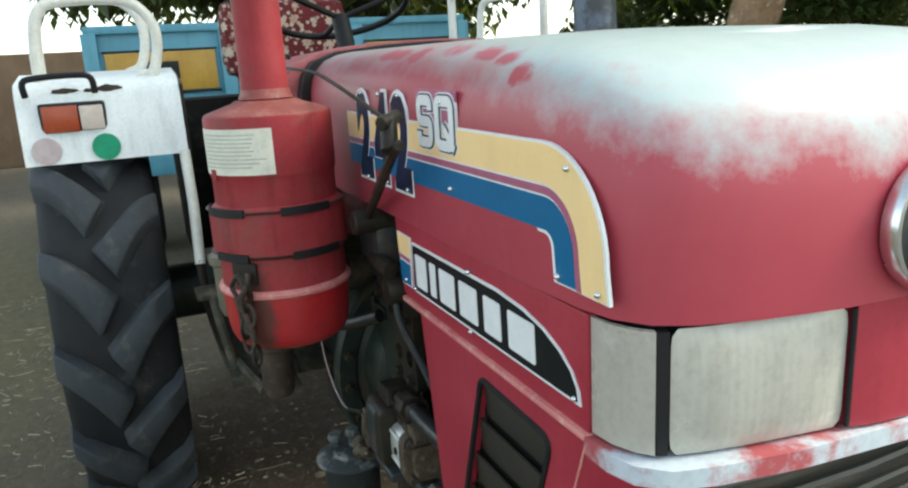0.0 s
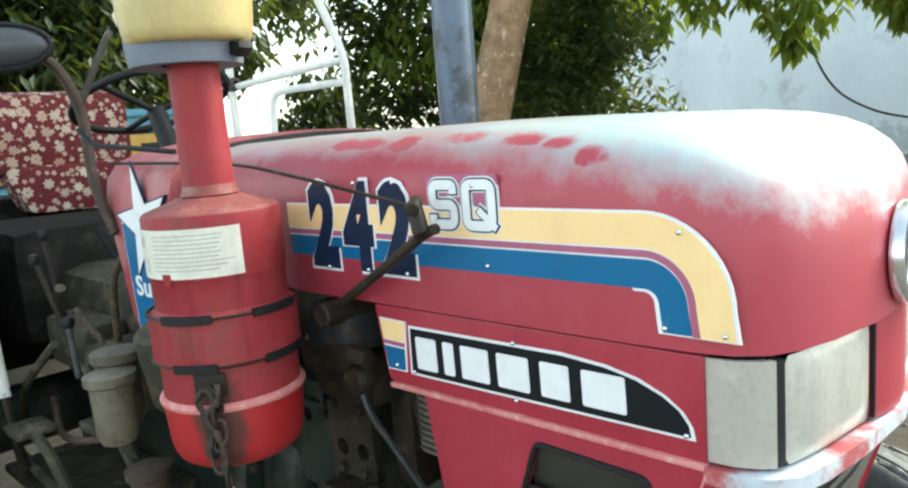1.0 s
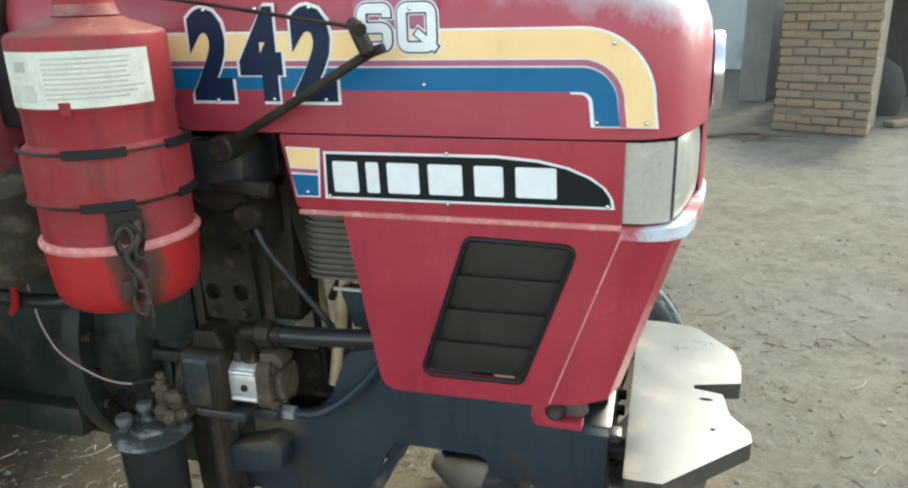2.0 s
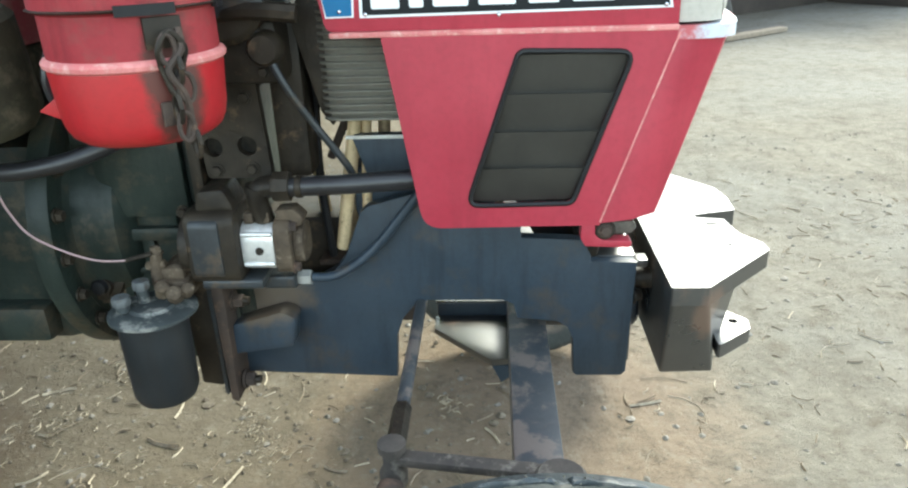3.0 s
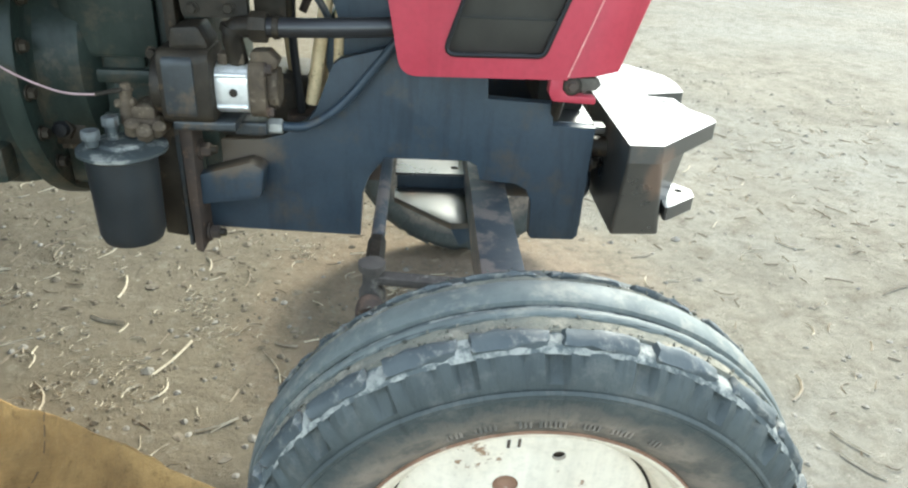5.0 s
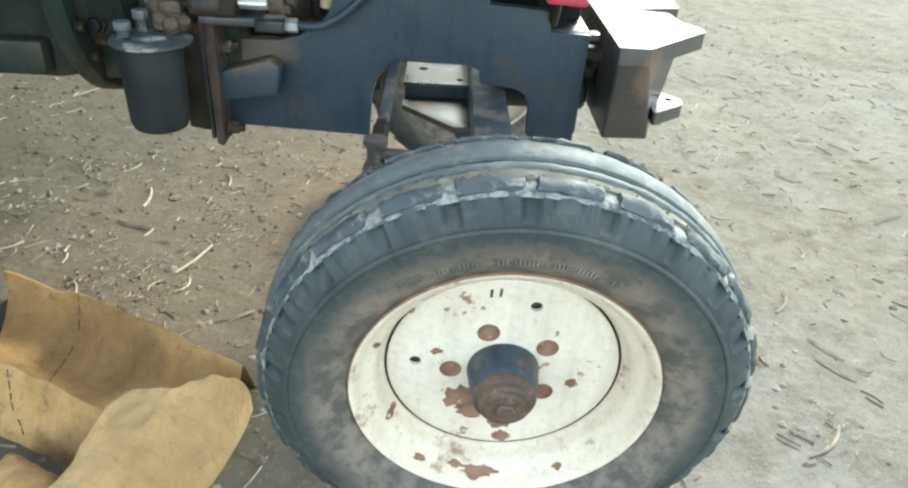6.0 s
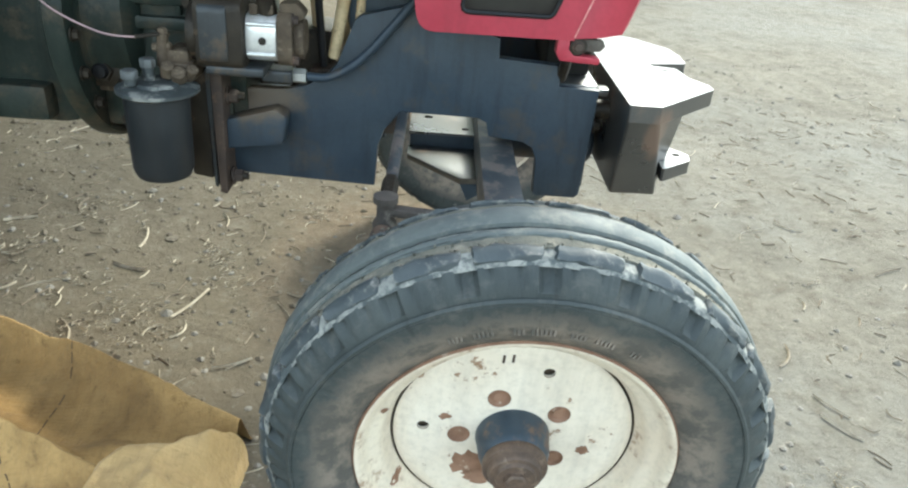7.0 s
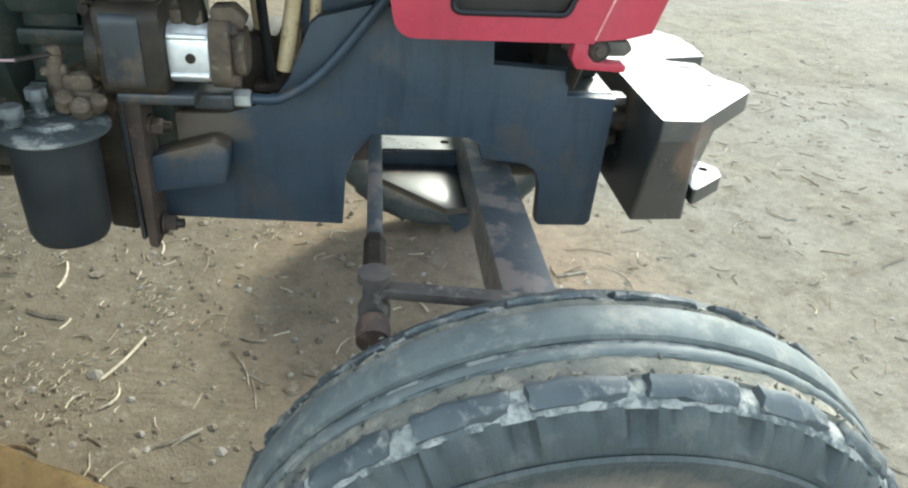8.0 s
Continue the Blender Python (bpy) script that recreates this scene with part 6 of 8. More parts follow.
    def worn_ring(name, prof, amount, material, label="", seed=1.0, seg=220):
        """A ring of the tread whose surface is uneven with wear."""
        b = lathe(prof, (0, 0, 0), ax, seg)
        for v in b.verts:
            n1, n2 = noise.noise(v.co * 55 + Vector((seed, 0, 0))), noise.noise(v.co * 170 + Vector((0, seed, 0)))
            out = Vector((v.co.x, 0, v.co.z)).normalized()
            v.co += out * amount * (n1 + 0.5 * n2) + Vector((0, amount * 0.8 * n2, 0))
        return part(name, b, material, tyre, label)

    worn_ring("tread_rib", [(0.316, -0.0262), (0.3206, -0.0250), (0.3228, -0.0205), (0.3232, -0.010), (0.3230, 0.0030), (0.3206, 0.0085), (0.316, 0.0098)], 0.0007, TREAD, "dusty worn centre rib", 1.0)
    worn_ring("tread_rib", [(0.312, 0.0165), (0.3186, 0.0170), (0.3196, 0.0200), (0.3190, 0.0245), (0.3172, 0.0268), (0.311, 0.0280)], 0.0013, TREAD, "", 5.0)
    worn_ring("groove", [(0.3120, 0.0080), (0.3148, 0.0088), (0.3148, 0.0172), (0.3120, 0.0180)], 0.0010, RUBBER_DUST, "groove packed with dust", 9.0)
    worn_ring("groove", [(0.3110, 0.0258), (0.3150, 0.0268), (0.3160, 0.0330), (0.3150, 0.0400), (0.3165, 0.0460), (0.3100, 0.0490)], 0.0022, MUD, "groove caked with olive dried mud", 14.0)
    worn_ring("groove", [(0.3110, -0.0258), (0.3150, -0.0268), (0.3155, -0.0310), (0.3165, -0.0370), (0.3110, -0.0385)], 0.0022, MUD, "", 21.0)
    crumbs = random.Random(41)
    V, F = [], []
    for _ in range(900):
        t, near = crumbs.uniform(0, 6.283), crumbs.random() < 0.7
        h = crumbs.gauss(0.044, 0.0025) if crumbs.random() < 0.45 else crumbs.uniform(0.027, 0.047)
        h = h if near else crumbs.uniform(-0.050, -0.027)
        r, q = (0.3160 if near else 0.3185) + crumbs.uniform(-0.001, 0.001), crumbs.uniform(0.0010, 0.0028)
        c = rot @ Vector((r * math.cos(t), r * math.sin(t), h))
        o = len(V)
        V += [tuple(c + Vector((crumbs.uniform(-1, 1), crumbs.uniform(-1, 1), crumbs.uniform(-1, 1))) * q * 1.3) for _ in range(5)]
        F += [(o, o + 1, o + 2), (o, o + 2, o + 3), (o, o + 3, o + 1), (o + 4, o + 1, o + 2), (o + 4, o + 2, o + 3), (o + 4, o + 3, o + 1)]
    me = bpy.data.meshes.new("dried_mud")
    me.from_pydata(V, [], F)
    me.materials.append(MUD)
    mud = tagged(new("dried_mud", me), "crumbs of dried mud in the tread", kind="stuff")
    mud.parent = tyre
    for sgn in (1, -1):
        b = lathe([(0.307, far(sgn, 0.044)), (0.3140, far(sgn, 0.045)), (0.3128, far(sgn, 0.0600)), (0.3095, far(sgn, 0.0668)), (0.3060, far(sgn, 0.0695)), (0.304, far(sgn, 0.064))], (0, 0, 0), ax, 220, closed=True)
        for v in b.verts:
            v.co *= 1 + 0.0045 * noise.noise(v.co * 60)
        part("shoulder_base", b, RUBBER_DUST, tyre)
        n = 22
        block = bmesh.new()
        wt = 2 * math.pi / n * 0.412
        prof = [(0.309, 0.0465), (0.3188, 0.0470), (0.3200, 0.0490), (0.3202, 0.0530), (0.3185, 0.0590), (0.3155, 0.0632), (0.3125, 0.0655), (0.3075, 0.0650)]
        rings = []
        steps = (-1.0, -0.93, -0.62, -0.3, 0.0, 0.3, 0.62, 0.93, 1.0)
        for k, f in enumerate(steps):
            low = 0.004 if k in (0, len(steps) - 1) else 0.0
            rings.append([block.verts.new(rot @ Vector(((r - low) * math.cos(wt * f), (r - low) * math.sin(wt * f), far(sgn, h - low * 0.3)))) for r, h in prof])
        for a, b in zip(rings, rings[1:]):
            for i in range(len(prof) - 1):
                block.faces.new((a[i], a[i + 1], b[i + 1], b[i]))
        block.faces.new(rings[0])
        block.faces.new(rings[-1])
        worn = random.Random(17)
        kinds = []
        for q in range(7):
            b = block.copy()
            for v in b.verts:
                v.co += Vector((worn.uniform(-1, 1), worn.uniform(-0.8, 0.8), worn.uniform(-1, 1))) * 0.0016
                v.co += 0.0030 * Vector((noise.noise(v.co * 70 + Vector((q, 0, 0))), noise.noise(v.co * 70 + Vector((0, q, 5))), noise.noise(v.co * 70 + Vector((9, 0, q)))))
            kinds.append(part("tread_block", b, BLOCK, tyre))
        block.free()
        for k in range(n):
            o = kinds[k] if k < 7 else new("tread_block", worn.choice(kinds).data)
            o.parent = tyre
            o.matrix_local = Matrix.Rotation(2 * math.pi * (k + worn.uniform(-0.05, 0.05)) / n, 4, "Y")
    rim = part("rim", lathe([(0.190, -0.045), (0.203, -0.050), (0.204, -0.042), (0.192, -0.02), (0.180, -0.005), (0.170, 0.0), (0.1600, 0.004), (0.1592, 0.0125), (0.1600, 0.0155), (0.1625, 0.0185), (0.1650, 0.0240), (0.1675, 0.0330), (0.1700, 0.0390), (0.1745, 0.0440),
                                (0.1810, 0.0470), (0.1850, 0.0500), (0.1880, 0.0545), (0.1905, 0.0605), (0.194, 0.0655), (0.1975, 0.0690), (0.2005, 0.0695), (0.2020, 0.066), (0.2005, 0.060), (0.190, 0.047)], (0, 0, 0), ax, 96), RIM_CREAM, tyre, "cream steel rim with rust spots")
    part("lip_rust", lathe([(0.2008, 0.0688), (0.2022, 0.0680), (0.2032, 0.0660), (0.2015, 0.0655)], (0, 0, 0), ax, 80), RIM_RUST, tyre)
    part("rim_gap", lathe([(0.1500, 0.008), (0.1600, 0.008), (0.1606, 0.0128), (0.1500, 0.0128)], (0, 0, 0), ax, 64, closed=True), GREASE, tyre)
    dish = bmesh.new()
    loops = [ring2(0, 0, 0.1360, 64)] + [ring2(0.070 * math.cos(radians(110 + 72 * k)), 0.070 * math.sin(radians(110 + 72 * k)), 0.0148, 18) for k in range(5)] + [ring2(0.118 * math.cos(radians(q)), 0.118 * math.sin(radians(q)), 0.008, 12) for q in (74, 175)]
    for loop in loops:
        vs = [dish.verts.new((p[0], p[1], 0.0150)) for p in loop]
        for a, b in zip(vs, vs[1:] + vs[:1]):
            dish.edges.new((a, b))
    bmesh.ops.triangle_fill(dish, edges=dish.edges, use_beauty=True)
    for g in bmesh.ops.extrude_face_region(dish, geom=list(dish.faces))["geom"]:
        if isinstance(g, bmesh.types.BMVert):
            g.co.z = 0.0205
    dish = lathe([(0.1360, 0.0149), (0.1530, 0.0120), (0.1550, 0.0125), (0.1558, 0.0140), (0.1546, 0.0152), (0.1485, 0.0176), (0.1420, 0.0196), (0.1360, 0.0206)], (0, 0, 0), "z", 64, dish)
    bmesh.ops.transform(dish, verts=dish.verts, matrix=Matrix(((1, 0, 0, 0), (0, 0, -s, 0), (0, 1, 0, 0), (0, 0, 0, 1))))
    part("disc", dish, RIM, tyre, "cream wheel disc with five bolt holes and rust")
    part("drum_back", lathe([(0, 0.0), (0.15, 0.0), (0.15, 0.0105), (0, 0.0105)], (0, 0, 0), ax, 40), CAKED, tyre)
    for k in range(5):
        a = radians(110 + 72 * k)
        part("stud_hole", lathe([(0.0, 0.0185), (0.0070, 0.0182), (0.0082, 0.0165), (0.0118, 0.0168), (0.0142, 0.0195), (0.0150, 0.0208), (0.0147, 0.0212), (0.0140, 0.0206)], (0.070 * math.cos(a), 0, 0.070 * math.sin(a)), ax, 16), RIM_RUST, tyre)
    hub = part("hub", lathe([(0.0480, 0.018), (0.0485, 0.023), (0.0470, 0.032), (0.0455, 0.050), (0.0425, 0.060), (0.0385, 0.066), (0.0, 0.067)], (0, 0, 0), ax, 40), HUB_BLUE, tyre, "worn blue hub with a rusty end cap")
    cap = part("hub_cap", lathe([(0.0400, 0.0640), (0.0412, 0.0665), (0.0412, 0.0735), (0.0400, 0.0760), (0.0352, 0.0770), (0.0340, 0.0800), (0.0335, 0.0850), (0.0318, 0.0868), (0.0262, 0.0872), (0.0252, 0.0895), (0.0240, 0.0915), (0.0, 0.0915)], (0, 0, 0), ax, 36), CAP_RUST, tyre, "rusty stepped hub cap")
    part("hub_nut", lathe([(0, 0.0910), (0.0150, 0.0910), (0.0150, 0.0970), (0.0125, 0.0990), (0.0, 0.0990)], (0, 0, 0), ax, 6), CAP_RUST, cap)
    for a in (96, 101):
        t = radians(a)
        part("paint_chip", slab([(0.135 * math.cos(t) - 0.0016, 0.135 * math.sin(t) - 0.006), (0.135 * math.cos(t) + 0.0016, 0.135 * math.sin(t) - 0.006), (0.135 * math.cos(t) + 0.0020, 0.135 * math.sin(t) + 0.006), (0.135 * math.cos(t) - 0.0012, 0.135 * math.sin(t) + 0.006)], "xz", -s * 0.0205, -s * 0.0215), STUD_RUST, tyre)
    random.seed(8)
    for k, (px, pz, w) in enumerate(((-0.055, -0.058, 0.022), (-0.035, -0.082, 0.018), (0.004, -0.105, 0.014), (0.010, -0.135, 0.010), (-0.02, -0.192, 0.022), (-0.058, -0.188, 0.014), (-0.128, -0.115, 0.010), (0.096, -0.020, 0.007), (-0.09, 0.03, 0.006))):
        r = math.hypot(px, pz)
        y = -s * (0.0212 if r < 0.15 else 0.020 + (r - 0.176) * 1.25 + 0.0)
        if r > 0.148:
            continue
        w *= 1.25
        pts = [(px + w * (0.6 + 0.7 * random.random()) * math.cos(a), pz + w * (0.5 + 0.6 * random.random()) * math.sin(a)) for a in [2 * math.pi * q / 24 for q in range(24)]]
        part("rust_patch", slab(pts, "xz", y, y + s * 0.002), RIM_RUST, tyre)
    # rust on the sloping rim: (angle, radius, half length, half width)
    rot = Vector((0, 0, 1)).rotation_difference(ax).to_matrix()
    H = lambda r: np.interp(r, [0.1578, 0.1625, 0.1650, 0.1675, 0.1700, 0.1745, 0.1810, 0.1850, 0.1880, 0.1905, 0.194], [0.0125, 0.0185, 0.0240, 0.0330, 0.0390, 0.0440, 0.0470, 0.0500, 0.0545, 0.0605, 0.0655])
    for ang, r0, la, lr in ((-97, 0.181, 0.030, 0.008), (-108, 0.178, 0.012, 0.006), (-152, 0.168, 0.007, 0.007), (-60, 0.184, 0.008, 0.004), (160, 0.176, 0.006, 0.005), (95, 0.186, 0.03, 0.004), (-125, 0.185, 0.012, 0.004)):
        m = bmesh.new()
        pts = []
        for q in range(24):
            a = 2 * math.pi * q / 24
            r = min(0.192, r0 + lr * (0.6 + 0.6 * random.random()) * math.sin(a))
            t = radians(ang) + la * (0.55 + 0.6 * random.random()) * math.cos(a) / r0
            pts.append(m.verts.new((r * math.cos(t), -s * (H(r) + 0.0012), r * math.sin(t))))
        mid = m.verts.new((r0 * math.cos(radians(ang)), -s * (H(r0) + 0.0012), r0 * math.sin(radians(ang))))
        for q in range(24):
            m.faces.new((mid, pts[q], pts[(q + 1) % 24]))
        part("rust_patch", m, RIM_RUST, tyre)
    return tyre


front_wheel(0.010, -0.665, 0.338, 1)
front_wheel(0.010, 0.665, 0.338, -1)


def rear_wheel(cx, cy, cz, s):
    ax = Vector((0, -s, 0))
    P = [(0.34, -0.105), (0.37, -0.128), (0.44, -0.146), (0.52, -0.148), (0.565, -0.140), (0.590, -0.115), (0.600, -0.06), (0.602, 0.0), (0.600, 0.06), (0.590, 0.115), (0.565, 0.140), (0.52, 0.148), (0.44, 0.146), (0.37, 0.128), (0.34, 0.105)]
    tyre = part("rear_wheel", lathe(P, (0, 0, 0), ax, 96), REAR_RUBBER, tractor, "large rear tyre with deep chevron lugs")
    tyre.location = (cx, cy, cz)
    part("rim", lathe([(0.34, -0.11), (0.355, -0.105), (0.33, -0.08), (0.30, -0.05), (0.30, 0.05), (0.33, 0.08), (0.355, 0.105), (0.34, 0.11), (0.29, 0.05), (0.29, -0.05)], (0, 0, 0), ax, 56, closed=True), RIM, tyre)
    part("disc", lathe([(0, 0.03), (0.12, 0.035), (0.22, 0.0), (0.29, 0.01), (0.29, -0.004), (0.22, -0.012), (0.0, 0.015)], (0, 0, 0), ax, 48), RIM, tyre)
    for side in (1, -1):
        m = bmesh.new()
        rows = []
        n = 9
        rot = Vector((0, 0, 1)).rotation_difference(ax).to_matrix()
        for i in range(n):
            f = i / (n - 1)
            h = side * (0.004 + f * 0.142)
            ang = 0.25 * f + 0.03 * math.sin(f * 3)
            base = 0.600 - 0.030 * max(0, f - 0.55) ** 1.5 * 4
            top = 0.640 - 0.030 * max(0, f - 0.6) ** 1.5 * 4
            wb, wt = 0.052, 0.034
            row = []
            for r, w in ((base - 0.006, -wb), (top, -wt), (top, wt), (base - 0.006, wb)):
                a = ang + w / 0.62
                skew = -0.60 * w * (1 - f) ** 1.5          # inner end cut square to the lug
                row.append(m.verts.new(rot @ Vector((r * math.cos(a), r * math.sin(a), h + side * skew))))
            rows.append(row)
        for a, b in zip(rows, rows[1:]):
            for i in range(3):
                m.faces.new((a[i], a[i + 1], b[i + 1], b[i]))
        m.faces.new(rows[0])
        m.faces.new(rows[-1])
        bmesh.ops.recalc_face_normals(m, faces=m.faces)
        bmesh.ops.bevel(m, geom=[e for e in m.edges if len(e.link_faces) == 2 and e.calc_face_angle(0) > 0.5], offset=0.005, segments=1, affect="EDGES")
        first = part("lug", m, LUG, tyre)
        count = 15
        first.matrix_local = Matrix.Rotation(math.pi / count * (side > 0), 4, "Y")
        for k in range(1, count):
            o = new("lug", first.data)
            o.parent = tyre
            o.matrix_local = Matrix.Rotation(2 * math.pi * k / count + math.pi / count * (side > 0), 4, "Y")
    return tyre


RX = -1.90
rear_wheel(RX, -0.660, 0.622, 1)
rear_wheel(RX, 0.630, 0.622, -1)
part("rear_axle", rod((RX, -0.6, 0.622), (RX, 0.6, 0.622), 0.09, 24), ENGINE, tractor, "rear axle tube")


# ---- fenders, rails, seat and steering ----
def fender(s):
    m = bmesh.new()
    prof = [(-1.470, 1.120), (-1.478, 1.20), (-1.492, 1.285), (-1.508, 1.312), (-1.53, 1.322), (-1.70, 1.345), (-1.95, 1.345), (-2.2, 1.30), (-2.4, 1.20), (-2.52, 1.05)]
    ys = [-0.803, -0.790, -0.61, -0.43, -0.415]
    rows = []
    for off in (0.0, 0.012):
        for x, z in prof:
            pull = off
            rows.append([m.verts.new((x - (pull if z < 1.3 and x > -1.6 else 0), y * s, z - (pull if z >= 1.3 or x < -1.6 else 0))) for y in ys])
    n = len(prof)
    for blk in (0, n):
        for a, b in zip(rows[blk : blk + n], rows[blk + 1 : blk + n]):
            for i in range(4):
                m.faces.new((a[i], a[i + 1], b[i + 1], b[i]))
    for a, b in zip(range(n), range(n, 2 * n)):
        if a + 1 < n:
            for i in (0, 4):
                m.faces.new((rows[a][i], rows[a + 1][i], rows[b + 1][i], rows[b][i]))
    for i in range(4):
        for a, b in ((0, n), (n - 1, 2 * n - 1)):
            m.faces.new((rows[a][i], rows[a][i + 1], rows[b][i + 1], rows[b][i]))
    f = part("fender", m, WHITE, tractor, "white fender over the rear tyre")
    part("inner_wall", slab([(-1.49, 1.30), (-1.70, 1.335), (-1.95, 1.335), (-2.2, 1.29), (-2.35, 1.15), (-2.2, 0.75), (-1.60, 0.75), (-1.49, 1.1)], "xz", min(-0.415 * s, -0.405 * s), max(-0.415 * s, -0.405 * s)), GREASE, f)
    part("stay", tube([(-1.475, -0.425 * s, 1.125), (-1.43, -0.425 * s, 0.98), (-1.38, -0.432 * s, 0.83)], 0.014, 10, 3), TUBE_WHITE, f, "white fender stay")
    part("stay_foot", tube([(-1.38, -0.432 * s, 0.84), (-1.36, -0.43 * s, 0.74), (-1.37, -0.42 * s, 0.66)], 0.011, 8, 3), GREASE, f)
    return f


fr, fl = fender(1), fender(-1)
part("indicator_frame", box(-1.500, -1.478, -0.755, -0.60, 1.192, 1.272, 0.008), BLACK, fr, "black indicator housing")
part("indicator_lens", box(-1.476, -1.466, -0.748, -0.665, 1.199, 1.265, 0.006), AMBER, fr, "orange indicator lens")
part("indicator_reflector", box(-1.4765, -1.4675, -0.662, -0.607, 1.201, 1.262, 0.005), plain("pale lens", (0.62, 0.52, 0.46), 0.3), fr)
for y, mt in ((-0.612, GREEN), (-0.750, PINK)):
    part("sticker", lathe([(0, 0.0), (0.034, 0.0), (0.034, 0.002), (0, 0.002)], (-1.4695, y, 1.155), Vector((1, 0, 0.03)).normalized(), 28), mt, fr, "round sticker")
part("fender_handle", tube([(-1.470, -0.775, 1.290), (-1.462, -0.775, 1.325), (-1.462, -0.745, 1.335), (-1.462, -0.65, 1.338), (-1.462, -0.622, 1.328), (-1.470, -0.618, 1.292)], 0.008, 8, 3), BLACK, fr, "black grab handle")
random.seed(23)
for y0, z0, w, h in ((-0.690, 1.300, 0.030, 0.008), (-0.585, 1.302, 0.032, 0.009), (-0.630, 1.299, 0.016, 0.005)):
    pts = [(y0 + w * (0.7 + 0.5 * random.random()) * math.cos(a), z0 + h * (0.7 + 0.5 * random.random()) * math.sin(a)) for a in [2 * math.pi * q / 18 for q in range(18)]]
    part("rust_mark", slab(pts, "yz", -1.5015, -1.4965), RUST, fr)


def hoop(x, y0, y1, z0, z1, r, lean=0.0):
    return tube([(x, y0, z0), (x + lean, y0 + 0.004, z0 + 0.10), (x + lean * 2, y0 + 0.02, z1 - 0.03), (x + lean * 2, y0 + 0.07, z1), (x + lean * 2, y1 - 0.07, z1), (x + lean * 2, y1 - 0.01, z1 - 0.05), (x + lean, y1, z0 + 0.09), (x, y1 - 0.02, z0 + 0.02), (x - 0.01, y1 - 0.06, z0)], r, 12, 5)


rail = part("fender_rail", hoop(-1.56, -0.745, -0.450, 1.315, 1.520, 0.0145), TUBE_WHITE, fr, "white tube rail on the fender")
part("rear_hoop", hoop(-1.82, -0.760, -0.470, 1.335, 1.545, 0.0145), TUBE_WHITE, fr)
part("rail_bar", tube([(-1.56, -0.72, 1.49), (-1.70, -0.725, 1.51), (-1.82, -0.735, 1.53)], 0.012, 10, 3), TUBE_WHITE, fr)

# far fender rails
part("front_post", tube([(-1.43, 0.675, 1.28), (-1.432, 0.675, 1.50), (-1.44, 0.675, 1.60), (-1.50, 0.675, 1.72), (-1.56, 0.67, 1.86), (-1.55, 0.66, 2.05)], 0.0135, 10, 5), TUBE_WHITE, fl, "white tube post")
part("rear_post", tube([(-2.13, 0.675, 1.28), (-2.13, 0.675, 1.50), (-2.12, 0.67, 1.75), (-2.08, 0.66, 2.05)], 0.016, 10, 4), TUBE_WHITE, fl)
part("top_rail", tube([(-1.44, 0.675, 1.585), (-1.70, 0.675, 1.575), (-2.13, 0.675, 1.560)], 0.0125, 10, 3), TUBE_WHITE, fl)
part("inner_rail", tube([(-1.43, 0.665, 1.515), (-1.60, 0.66, 1.517), (-1.76, 0.655, 1.515), (-1.82, 0.65, 1.48), (-1.84, 0.65, 1.33)], 0.0125, 10, 5), TUBE_WHITE, fl)
part("rail_lug", lathe([(0.014, -0.02), (0.026, -0.016), (0.026, 0.016), (0.014, 0.02)], (-2.10, 0.668, 1.57), (1, 0, 0), 14), RUST, fl)

seat = part("seat_back", box(-2.10, -1.99, -0.225, 0.215, 1.30, 1.555, 0.06), CLOTH, tractor, "seat back in red cloth printed with white flowers")
part("seat_skirt", slab(round_poly([(-0.195, 1.33), (-0.135, 1.19), (0.10, 1.18), (0.19, 1.33)], 0.03), "yz", -2.085, -1.975, 0.012), CLOTH, seat)
part("seat_cushion", box(-2.02, -1.66, -0.20, 0.20, 1.00, 1.09, 0.03), BLACK, tractor, "black seat cushion")
part("seat_post", box(-1.95, -1.75, -0.10, 0.10, 0.84, 1.05, 0.02), BLACK, tractor)
wheel_rim = part("steering_wheel", lathe([(0.19 + 0.0095 * math.cos(a), 0.0095 * math.sin(a)) for a in [2 * math.pi * k / 10 for k in range(10)]], (-1.40, 0.015, 1.475), Vector((-0.35, 0, 0.94)).normalized(), 48, closed=True), BLACK, tractor, "black steering wheel")
for k in range(3):
    a = radians(90 + 120 * k)
    q = Vector((-0.35, 0, 0.94)).normalized()
    u = Vector((0, 1, 0))
    w = q.cross(u)
    c = Vector((-1.40, 0.015, 1.475))
    part("spoke", rod(tuple(c - q * 0.03), tuple(c + 0.185 * (math.cos(a) * u + math.sin(a) * w)), 0.008, 8), BLACK, wheel_rim)
part("steering_column", rod((-1.39, 0.015, 1.45), (-1.10, 0.0, 0.95), 0.024, 14), BLACK, wheel_rim)
part("dash", box(-1.20, -0.951, -0.21, 0.21, 1.0, 1.28, 0.03), BLACK, tractor, "dark dashboard behind the cowl")
part("transmission_cover", box(-1.75, -1.15, -0.20, 0.20, 0.85, 1.06, 0.07), CLUTTER, tractor)
part("seat_support", box(-2.10, -1.65, -0.30, 0.30, 0.85, 1.18, 0.07), BLACK_DULL, tractor)
part("rear_plate", box(-2.30, -2.12, -0.40, 0.40, 0.70, 1.24, 0.02), BLACK_DULL, tractor)

